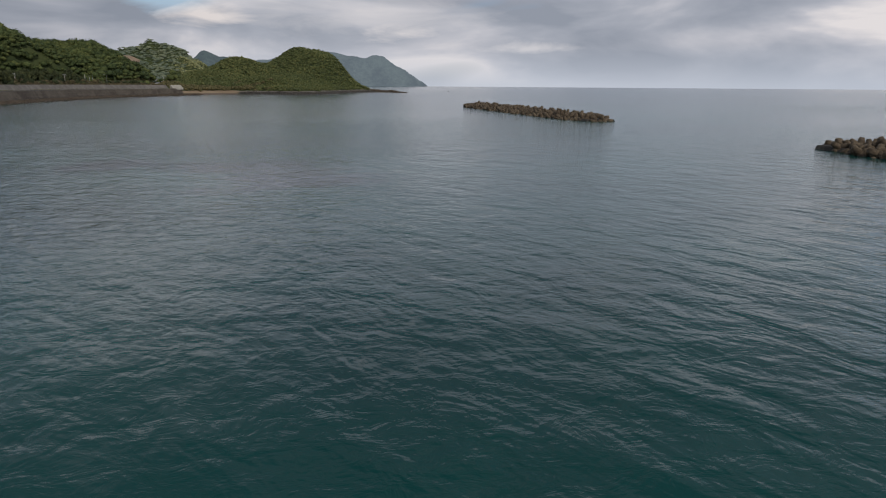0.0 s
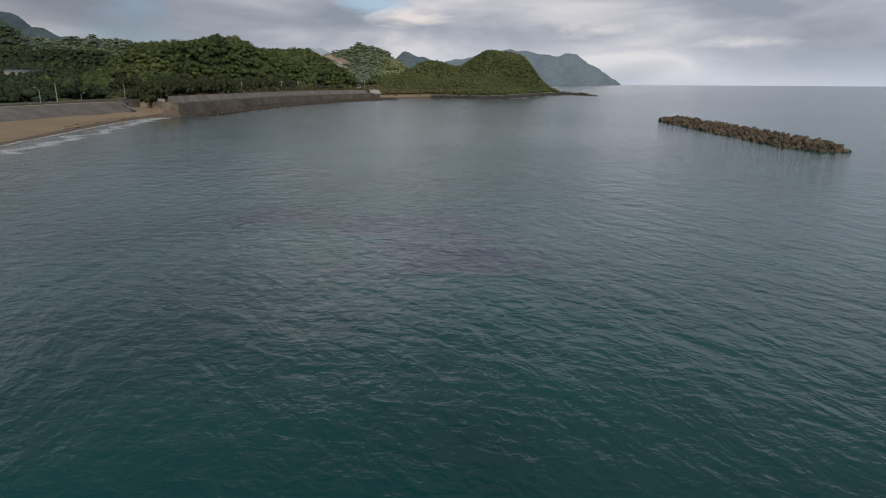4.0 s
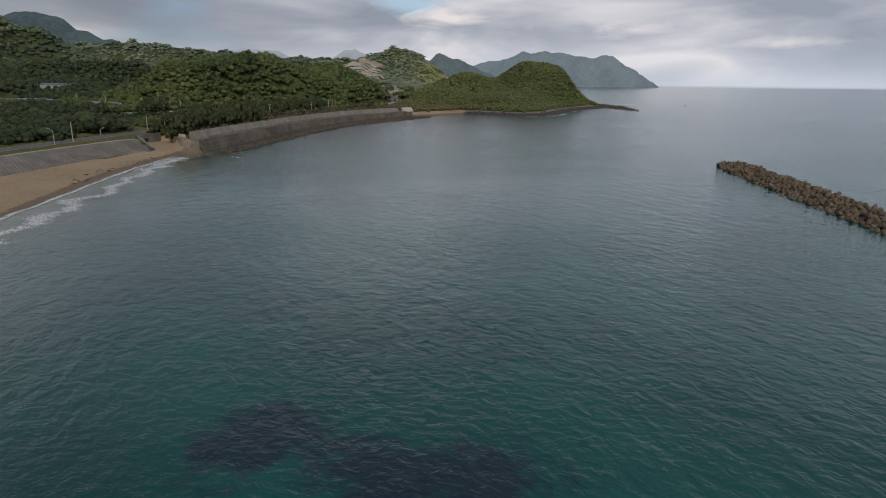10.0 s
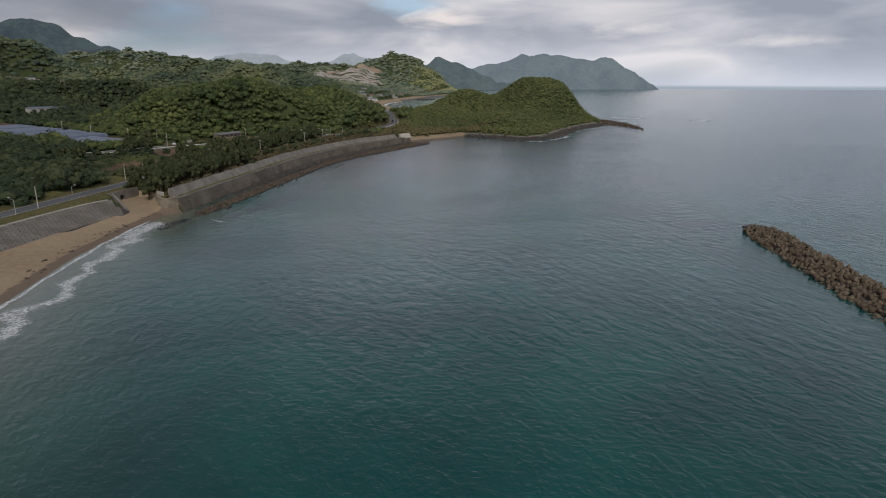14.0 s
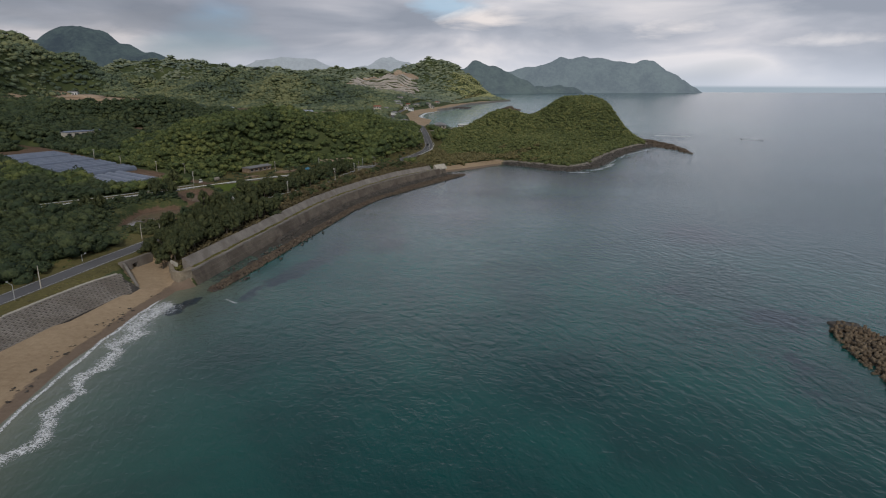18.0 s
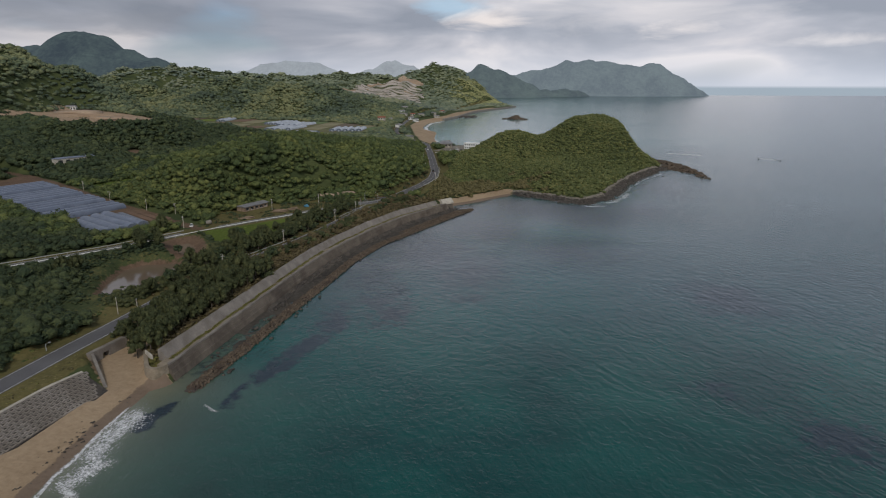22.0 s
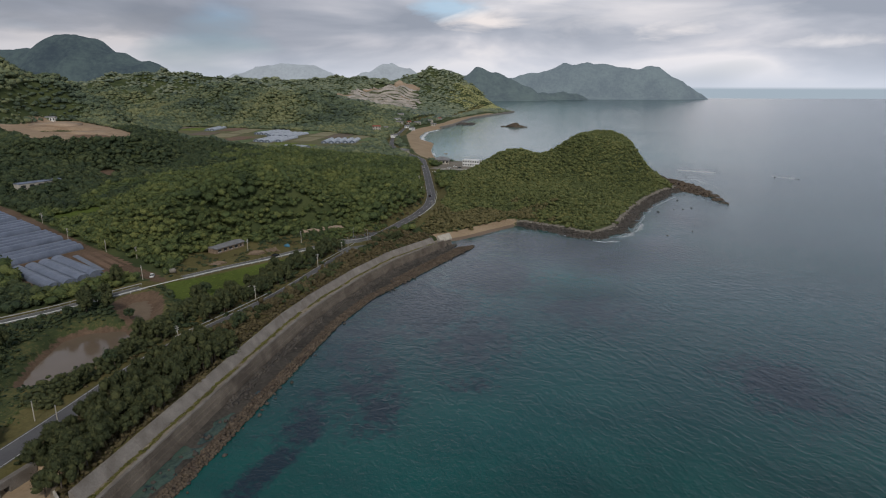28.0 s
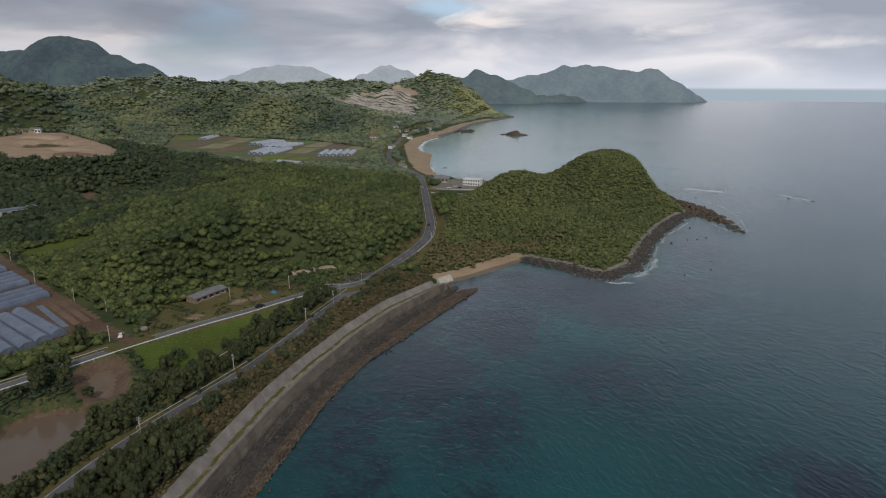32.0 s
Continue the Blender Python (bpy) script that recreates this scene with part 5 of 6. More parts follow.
near_road = line_distance(x, y, COAST_ROAD)[0] < 7.5
tawny = near_road & (waves(x, y, 18, 41) + rng.uniform(-0.5, 0.5, len(x)) > -0.1)
for part_of, words, paint in ((near_road & ~tawny, "tall dark green brush crowding the coast road", "leaf_belt"), (tawny, "tall brown brush crowding the coast road", "brush")):
    grow("undergrowth", words, x[part_of], y[part_of], rng.uniform(0.9, 1.8, part_of.sum()) * np.where(y[part_of] > 135, 1.35, 0.8), 1.3, SCRUB_CROWNS, M[paint], 0.0)
dry &= ~near_road
x, y, dry = x[~near_road], y[~near_road], dry[~near_road]
grow("undergrowth", "dense dark undergrowth of the shelter belt", x[~dry], y[~dry], rng.uniform(0.8, 1.9, (~dry).sum()), 1.0, SCRUB_CROWNS, M["leaf_belt"], 0.0)
grow("undergrowth", "dry brown reeds and brush behind the seawall", x[dry], y[dry], rng.uniform(0.6, 1.5, dry.sum()), 1.1, SCRUB_CROWNS, M["brush"], 0.0)
x, y = sown(-150, -62, 140, 440, 2.4, rng)
rdist = line_distance(x, y, COAST_ROAD)[0]
west = x < np.interp(y, [p[1] for p in COAST_ROAD], [p[0] for p in COAST_ROAD])
k = (rdist > np.where((y > 185) & (y < 285), 3.4, 5.2)) & (rdist < 13) & (west | (y > 345)) & (line_distance(x, y, SIDE_ROAD)[0] > 4.6) & (area_distance(x, y, COAST) > 10) & (area_distance(x, y, APRON) < -1.5) & (rng.uniform(0, 1, len(x)) < 0.6)
for poly in (POND, BASIN, MEADOW):
    k &= area_distance(x, y, poly) < -1.5
k &= np.hypot((x + 51) / 8, (y - 352) / 15) > 1
x, y = x[k], y[k]
tawny = waves(x, y, 16, 43) + rng.uniform(-0.5, 0.5, len(x)) > 0.1
grow("undergrowth", "green brush beside the coast road", x[~tawny], y[~tawny], rng.uniform(0.7, 1.8, (~tawny).sum()), 0.9, SCRUB_CROWNS, M["leaf_dark"], 0.0)
grow("undergrowth", "dry brown brush beside the coast road", x[tawny], y[tawny], rng.uniform(0.7, 1.6, tawny.sum()), 1.0, SCRUB_CROWNS, M["brush"], 0.0)
x, y = sown(-122, -76, 302, 352, 1.9, rng)
k = inside(x, y, [(-117, 309), (-101, 304), (-96, 311), (-91, 319), (-86, 333), (-77, 338), (-78, 350), (-95, 348), (-99, 336), (-110, 326)]) & (line_distance(x, y, SPOIL)[0] > 3.0) & (line_distance(x, y, COAST_ROAD)[0] > 5.5) & (line_distance(x, y, SIDE_ROAD)[0] > 4.5) & (area_distance(x, y, BRANCH) < -1.2)
grow("undergrowth", "bushy green thicket between the junction and the spoil bank", x[k], y[k], rng.uniform(0.9, 2.3, k.sum()), 1.0, BUSH_CROWNS, M["leaf"], 0.0)
x, y = sown(-160, -90, 200, 330, 1.6, rng)
am = area_distance(x, y, MEADOW)
k = am > 0.5
grow("meadow_grass", "bright green rough grass in a small field", x[k], y[k], rng.uniform(0.5, 0.95, k.sum()), 0.35, MID_CROWNS, M["grass"], 0.0)
x, y = sown(-87, -73, 88, 100, 0.8, rng)
k = inside(x, y, [(-85, 100.5), (-78.6, 91.6), (-75.5, 89.8), (-74.6, 92), (-79.3, 96), (-83.5, 102)])
scatter("wall_grass", "rough green weeds on the fill behind the wall's rounded head", "grass", np.stack([x[k], y[k], height(x[k], y[k])], -1), rng.uniform(0.4, 0.9, k.sum()), 0.6, MID_CROWNS, M["weed"], rng)
q = resample(WALL_TOP, 0.55)
sd_ = sideways(q)
o = 2.75 + 0.3 * waves(q[:, 0], q[:, 1], 12, 8)
p = q + sd_ * o[:, None]
k = waves(q[:, 0], q[:, 1], 26, 15) > -1.2
pts = np.stack([p[k, 0], p[k, 1], np.full(k.sum(), 4.36)], -1)
scatter("wall_grass", "yellow-green weeds in the joint at the seawall's foot", "grass", pts, rng.uniform(0.4, 0.85, k.sum()), 0.35, MID_CROWNS, M["weed"], rng)
x, y = sown(-102.5, -94, -70, 92, 1.1, rng)
k = (line_distance(x, y, COAST_ROAD)[0] > 4.1) & (x < -94.6 + 0.7 * waves(x, y, 9, 49)) & (rng.uniform(0, 1, len(x)) < 0.8) & (area_distance(x, y, NOTCH) < -1.5)
tuft = k & (waves(x, y, 7, 47) + rng.uniform(-0.6, 0.6, len(x)) > 0.0)
k &= ~tuft
grow("verge_grass", "dry yellowish grass between road and revetment", x[k], y[k], rng.uniform(0.3, 0.7, k.sum()), 0.5, SCRUB_CROWNS, M["weed"], 0.0)
grow("verge_grass", "tawny dry grass tufts between road and revetment", x[tuft], y[tuft], rng.uniform(0.35, 0.8, tuft.sum()), 0.6, SCRUB_CROWNS, M["reed"], 0.0)
x, y = sown(-122, -109, -70, 130, 1.5, rng)
k = (line_distance(x, y, COAST_ROAD)[0] > 4.6) & (rng.uniform(0, 1, len(x)) < 0.7)
tuft = k & (line_distance(x, y, COAST_ROAD)[0] < 7 + 1.5 * waves(x, y, 8, 48))
k &= ~tuft
grow("verge_grass", "rough grass on the landward verge", x[k], y[k], rng.uniform(0.4, 0.9, k.sum()), 0.5, SCRUB_CROWNS, M["leaf"], 0.0)
grow("verge_grass", "tawny dry grass on the landward verge", x[tuft], y[tuft], rng.uniform(0.3, 0.6, tuft.sum()), 0.55, SCRUB_CROWNS, M["reed"], 0.0)

x, y = sown(-121, -108.5, 118, 215, 1.7, rng)
k = (line_distance(x, y, COAST_ROAD)[0] > 6.0) & (area_distance(x, y, POND) < -1.5) & (area_distance(x, y, MEADOW) < -1) & (x > -121 + 2 * waves(x, y, 15, 90)) & (y > 126)
grow("undergrowth", "dark shrubs between the pond and the coast road", x[k], y[k], rng.uniform(0.9, 2.2, k.sum()), 1.0, SCRUB_CROWNS, M["leaf_belt"], 0.0)
x, y = sown(-160, -86, 232, 326, 1.8, rng)
k = (area_distance(x, y, YARD) > -2) & (line_distance(x, y, SIDE_ROAD)[0] > 4.6) & (waves(x, y, 17, 88) > np.where(y > 292, -0.6, 0.05)) & (rng.uniform(0, 1, len(x)) < 0.75)
for cx, cy, rad in ((-145, 281, 11), (-126, 276, 5), (-121, 283, 5), (-136, 256, 5), (-147.5, 238.5, 3), (-116.5, 292, 3)):
    k &= np.hypot(x - cx, y - cy) > rad
k &= area_distance(x, y, APRON) < -1.0
g2 = rng.uniform(0, 1, len(x)) < 0.7
grow("yard_brush", "patchy green brush over the rough yard", x[k & g2], y[k & g2], rng.uniform(0.6, 1.5, (k & g2).sum()), 0.8, SCRUB_CROWNS, M["leaf_dark"], 0.0)
grow("yard_brush", "patchy dry brush over the rough yard", x[k & ~g2], y[k & ~g2], rng.uniform(0.5, 1.1, (k & ~g2).sum()), 0.8, SCRUB_CROWNS, M["brush"], 0.0)
x, y = sown(-215, -118, 125, 222, 2.0, rng)
k = (area_distance(x, y, LOWLAND) > 0) & (area_distance(x, y, POND) < -2) & (area_distance(x, y, BASIN) < -3) & (line_distance(x, y, SIDE_ROAD)[0] > 4.4) & (area_distance(x, y, MEADOW) < -1) & (rng.uniform(0, 1, len(x)) < 0.85) & (waves(x, y, 25, 89) > -0.9)
grow("undergrowth", "dark green brush round the pond and basin", x[k], y[k], rng.uniform(0.5, 1.15, k.sum()) * np.where((area_distance(x[k], y[k], POND) < -6) & (x[k] < -128), 1.7, 1.0), 0.85, SCRUB_CROWNS, M["leaf_dark"], 0.0)

# ---- ponds ----


def pond(name, label, poly, z, mat):
    q = resample(poly + poly[:1], 2.0)
    bm = bmesh.new()
    bm.faces.new([bm.verts.new((px, py, z)) for px, py in q[:-1]])
    return tagged(new(name, bm_mesh(name, bm, mat)), label, "pond", kind="structure")


tagged(pond("basin_bed", "bare drying mud bed of a small basin", BASIN, 4.72, M["mud"]), "bare drying mud bed of a small basin", "pond bed", kind="structure")
pond("water_pond", "muddy brown irrigation pond", POND, 3.0, M["pond"])

# seaweed left along the tide line
wr = np.random.RandomState(91)
sy_w = np.r_[wr.uniform(20, 84, 46), wr.uniform(55, 66, 26)]
edge_x = np.interp(sy_w, [-5, 38, 70, 86], [-58, -70, -74, -75])
sx_w = edge_x - np.abs(wr.normal(3.2, 1.4, len(sy_w)))
scatter("tide_wrack", "dark seaweed clumps stranded on the sand", "seaweed", np.stack([sx_w, sy_w, height(sx_w, sy_w)], -1), wr.uniform(0.12, 0.55, len(sy_w)), 0.25, MID_CROWNS, M["rock"], wr)

# ---- greenhouses ----


def ground_level(x_, y_):
    return float(height(np.array([float(x_)]), np.array([float(y_)]))[0])


def greenhouse(name, label, length, wide, tall, film, at, turn, group):
    """A plastic tunnel: arched skin, hoops, end walls with a door, ground boards."""
    t = thing(name, label, "greenhouse", at, turn, group)
    n = 12
    arc = [(math.cos(math.pi * i / n) * wide / 2, math.sin(math.pi * i / n) ** 0.8 * tall) for i in range(n + 1)]

    def skin(scale, y0, y1):
        bm = bmesh.new()
        rings = []
        for yy in (y0, y1):
            rings.append([bm.verts.new((x_ * scale, yy, z_ * scale)) for x_, z_ in arc] + [bm.verts.new((x_ * (scale - 0.02), yy, z_ * (scale - 0.02))) for x_, z_ in reversed(arc)])
        k = len(rings[0])
        for i in range(k):
            bm.faces.new((rings[0][i], rings[0][(i + 1) % k], rings[1][(i + 1) % k], rings[1][i]))
        bm.faces.new(rings[0])
        bm.faces.new(rings[1])
        return bm

    part("film", skin(1.0, -length / 2, length / 2), film, t)
    for i in range(9):
        yy = -length / 2 + length * i / 8
        part("hoop", skin(1.012, yy - 0.04, yy + 0.04), M["film_dark"], t)
    for s in (-1, 1):
        bm = bmesh.new()
        vs = [bm.verts.new((x_ * 0.97, s * (length / 2 - 0.1), z_ * 0.97)) for x_, z_ in arc]
        f = bm.faces.new(vs)
        bmesh.ops.extrude_face_region(bm, geom=[f])
        for v in list(bm.verts)[-len(vs):]:
            v.co.y += s * 0.06
        end = part("end_wall", bm, M["film_dark"], t)
        bm = bmesh.new()
        box(bm, 1.8, 0.06, 2.0, (0, s * (length / 2 + 0.05), 0), 0, 0.01)
        part("door", bm, film, end)
    for s in (-1, 1):
        bm = bmesh.new()
        box(bm, 0.12, length, 0.35, (s * wide / 2, 0, 0))
        part("ground_board", bm, M["wood"], t)
    return t


first = None
for k in range(20):
    if k in (3, 8, 14):
        continue
    gxk = -225.5 - 5.96 * k
    gyk = 248.7 + 3.47 * k
    m = pose(gxk, gyk, 7.15, 0, 0, -17)
    if first is None:
        first = greenhouse("greenhouse", "long blue-grey plastic tunnel greenhouse on bare soil", 41, 6.2, 3.0, M["film"], (gxk, gyk, 7.15), -17, "tunnel greenhouses")
    else:
        copy_thing(first, m)
for k in range(4):
    s = Vector((-216.5 + k, 227 + 6.5 * k, 0)) + Vector((0.888, -0.46, 0)) * (18.5 if k == 0 else 20.5)
    copy_thing(first, pose(s.x, s.y, 7.15, 0, 0, 62.6))
for k in range(3):
    s = Vector((-276, 238, 0)) + Vector((-0.55, -0.83, 0)) * 6.8 * k
    copy_thing(first, pose(s.x, s.y, 7.15, 0, 0, 57.2))
far_gh = greenhouse("greenhouse", "white plastic tunnel greenhouse among the far fields", 72, 8.5, 3.8, M["film_white"], (-404, 868, 10), 3, "far greenhouses")
for xx, yy, tn, ln in ((-393, 862, 3, 1), (-382, 858, 3, 1), (-371, 870, 3, 1), (-461, 995, -6, 1), (-450, 990, -6, 1), (-439, 985, -6, 1), (-421, 955, -4, 1), (-410, 950, -4, 1), (-399, 948, -4, 1), (-388, 944, -4, 1),
                       (-600, 1060, 12, 1), (-588, 1056, 12, 1), (-301, 853, 9, 0.8), (-291, 855, 9, 0.8), (-282, 857, 9, 0.8), (-272, 860, 9, 0.8), (-263, 862, 9, 0.75), (-282, 688, 70, 0.35), (-268, 676, 70, 0.3)):
    c = copy_thing(far_gh, pose(xx, yy, 10.0 if yy > 700 else ground_level(xx, yy) + 3.5, 0, 0, tn))
    c.scale = (1, ln, 1)
# planted beds beside the tunnels
for k in range(4):
    s = Vector((-206, 262, 0)) + Vector((0.55, 0.83, 0)) * 4.2 * (k - 2) + Vector((0.84, -0.54, 0)) * 16
    bed = thing("planting_bed", "long mulched planting bed of dark film and bare soil", "field", (s.x, s.y, 7.2), -32.8, "planting beds")
    bm = bmesh.new()
    box(bm, 36, 2.6, 0.28, (0, 0, -0.05), 0, 0.1)
    part("ridge", bm, M["film_dark"] if k == 0 else M["dirt"], bed)
FIELD_PLOTS = [(-634, 1055, 46, 60, "grass"), (-560, 1060, 34, 70, "dirt"), (-520, 1030, 34, 90, "reed"), (-560, 960, 40, 70, "brush"), (-505, 930, 38, 80, "reed"), (-455, 880, 34, 70, "dirt"), (-490, 1030, 20, 60, "leaf_mid"),
               (-355, 985, 32, 90, "reed"), (-318, 960, 32, 90, "brush"), (-345, 890, 30, 74, "reed"), (-425, 830, 30, 50, "leaf_mid"), (-350, 805, 34, 40, "grass"), (-310, 790, 26, 30, "grass"), (-280, 940, 28, 60, "reed"), (-395, 1020, 34, 60, "leaf_mid"), (-680, 1085, 40, 50, "brush"), (-255, 900, 16, 60, "leaf_mid")]
for xx, yy, a, b, mk in FIELD_PLOTS:
    bm = bmesh.new()
    box(bm, a, b, 0.5, (0, 0, -0.2), 0, 0.1)
    me = bm_mesh("field_plot", bm, M[{"reed": "field_pale", "brush": "field_brown", "leaf_mid": "field_green"}.get(mk, mk)])
    ob = tagged(new("field_plot", me), {"grass": "bright green rice field plot", "dirt": "bare brown tilled field plot", "reed": "dry stubble field plot", "brush": "fallow brown field plot", "leaf_mid": "dark green vegetable field plot"}[mk], "field", group="field plots", kind="structure")
    ob.matrix_basis = pose(xx, yy, 10.0, 0, 0, 4 if xx > -480 else 12)

# ---- lamps, poles, rails ----


def street_lamp(at, tall, turn, label):
    t = thing("street_lamp", label, "street lamp", at, turn, "street lamps")
    bm = bmesh.new()
    rod(bm, (0, 0, -0.3), (0, 0, 0.5), 0.14, 0.14, 10)
    part("base", bm, M["metal"], t)
    bm = bmesh.new()
    rod(bm, (0, 0, 0.5), (0, 0, tall - 0.5), 0.10, 0.075, 10)
    part("pole", bm, M["metal"], t)
    bm = bmesh.new()
    last = Vector((0, 0, tall - 0.5))
    for i in range(1, 6):
        a = i / 5 * math.pi / 2
        nxt = Vector((1.1 * math.sin(a), 0, tall - 0.5 + 0.55 * (1 - math.cos(a)) + 0.1 * i / 5))
        rod(bm, last, nxt, 0.05, 0.045, 8)
        last = nxt
    part("arm", bm, M["metal"], t)
    bm = bmesh.new()
    box(bm, 0.7, 0.26, 0.16, (1.4, 0, tall + 0.05), 0, 0.05)
    head = part("lamp_head", bm, M["metal"], t)
    bm = bmesh.new()
    box(bm, 0.5, 0.2, 0.05, (1.42, 0, tall + 0.005), 0, 0.01)
    part("lens", bm, M["lens"], head)
    return t


def post(at, tall, label):
    """A plain pale round post with a cap and a band."""
    t = thing("post", label, "post", at, 0, "roadside posts")
    bm = bmesh.new()
    rod(bm, (0, 0, -0.3), (0, 0, tall), 0.15, 0.11, 10)
    part("shaft", bm, M["concrete_pale"], t)
    bm = bmesh.new()
    rod(bm, (0, 0, tall), (0, 0, tall + 0.08), 0.15, 0.1, 10)
    part("cap", bm, M["metal"], t)
    bm = bmesh.new()
    rod(bm, (0, 0, tall * 0.7), (0, 0, tall * 0.7 + 0.12), 0.145, 0.145, 10)
    part("band", bm, M["metal"], t)
    return t


post((-101.3, 118.9, 5.2), 6.6, "tall pale post beside the coast road above the culvert")
post((-110.2, 121.0, 5.0), 5.9, "pale post on the landward verge of the coast road")
post((-102.6, 67.5, 5.1), 6.5, "tall pale post at the road edge above the revetment")
for px, py, h, tn in ((-101.6, 58, 4.8, 180), (-110.6, 92.5, 2.6, 0), (-84.5, 296, 5.5, 120), (-79.0, 313, 6.5, 200), (-88.5, 317, 6.0, 300)):
    street_lamp((px, py, float(height(np.array([px]), np.array([py]))[0])), h, tn, "slim grey street lamp with a short arm beside the road")


def utility_pole(at, turn, tall=8.0):
    t = thing("utility_pole", "concrete utility pole with two crossarms and insulators", "utility pole", at, turn, "utility poles")
    bm = bmesh.new()
    rod(bm, (0, 0, -0.5), (0, 0, tall), 0.17, 0.10, 10)
    part("shaft", bm, M["concrete_pale"], t)
    for z in (tall - 0.5, tall - 1.2):
        bm = bmesh.new()
        box(bm, 1.8, 0.1, 0.1, (0, 0.12, z), 0, 0.01)
        arm = part("crossarm", bm, M["metal"], t)
        for o in (-0.75, 0.0, 0.75):
            bm = bmesh.new()
            rod(bm, (o, 0.12, z + 0.1), (o, 0.12, z + 0.3), 0.05, 0.03, 6)
            part("insulator", bm, M["white"], arm)
    bm = bmesh.new()
    rod(bm, (0.25, 0, tall - 2.4), (0.25, 0, tall - 1.7), 0.2, 0.2, 10)
    part("transformer", bm, M["metal"], t)
    return t


POLES = [(-154, 226.5), (-132, 279), (-201, 264), (-95.5, 214), (-101.5, 171), (-175, 252), (-240, 284), (-88, 262), (-84, 285), (-112, 300), (-60, 400), (-77, 447), (-90, 500), (-285, 316)]
px_, py_ = np.array([p[0] for p in POLES], float), np.array([p[1] for p in POLES], float)
for (px, py), pz in zip(POLES, height(px_, py_)):
    utility_pole((px, py, float(pz)), (px * 7 + py * 3) % 180, 6.6)


def guard_rail(label, q, off, z, paint="white"):
    """A white steel rail on posts along one side of a road."""
    t = thing("guard_rail", label, "guard rail", group="guard rails")
    side = sideways(q)
    p = q + side * off
    part("rail", capped(p, [(-0.03, 0.62), (0.03, 0.6), (0.06, 0.75), (0.03, 0.92), (-0.03, 0.92)], M[paint], "rail", z), None, t)
    bm = bmesh.new()
    rod(bm, (0, 0, -0.3), (0, 0, 0.85), 0.07, 0.07, 8)
    me = bm_mesh("rail_post", bm, M[paint])
    zz = np.asarray(z) + 0 * p[:, 0]
    for i in range(0, len(p)):
        ob = part("rail_post", me, None, t)
        ob.location = (p[i, 0], p[i, 1], zz[i])
    return t


near_end = np.argmax(side_q[:, 1] > 291)
guard_rail("white steel guard rail on the seaward side of the side road", side_q[2:near_end], 3.35, side_z[2:near_end])
cut = np.argmax(side_q[:, 1] > 222)
guard_rail("weathered steel guard rail on the field side of the side road", side_q[2:cut], -3.35, side_z[2:cut], "rail")
a, b = np.argmax(road_q[:, 1] > 122), np.argmax(road_q[:, 1] > 306)
for o, lb in ((4.1, "white steel guard rail along the seaward edge of the coast road"), (-4.1, "white steel guard rail along the landward edge of the coast road")):
    for s in range(a, b, 12):
        if (s // 12) % 2 == (1 if o > 0 else 0):
            continue
        e = min(s + 13, b)
        if e - s > 2:
            guard_rail(lb, road_q[s:e], o, road_z[s:e], "rail")
a, b = np.argmax(road_q[:, 1] > 372), np.argmax(road_q[:, 1] > 470)
guard_rail("white steel guard rail on the outer side of the road bend", road_q[a:b], 4.1, road_z[a:b])
# centre line dashes of the coast road
dash_q = resample(COAST_ROAD[:24], 2.5)
for i in range(0, len(dash_q) - 2, 4):
    seg = dash_q[i:i + 3]
    if seg[0, 1] < 140:
        continue
    if seg[0, 1] > 700:
        break
    tagged(new("centre_dash", ribbon("centre_dash", seg, -0.08, 0.08, road_level(seg[:, 1]), M["line"], 0.076)), "white centre dash on the coast road", "road marking", group="centre dashes", kind="structure")

# junction apron
bm = bmesh.new()
bm.faces.new([bm.verts.new((x_, y_, 6.62)) for x_, y_ in APRON])
tagged(new("pavement", bm_mesh("pavement", bm, M["asphalt_old"])), "worn asphalt apron where the two roads join", "road", kind="structure")
bm = bmesh.new()
bm.faces.new([bm.verts.new((x_, y_, 6.63)) for x_, y_ in BRANCH])
tagged(new("pavement", bm_mesh("pavement", bm, M["asphalt"])), "dark asphalt strip behind the junction's rail", "road", kind="structure")
guard_rail("weathered white rail round the junction's landward side", resample([(-97, 308.2), (-85.6, 310.5), (-77, 322.8)], 2.0), 0.0, 6.62, "rail")

# ---- vehicles ----


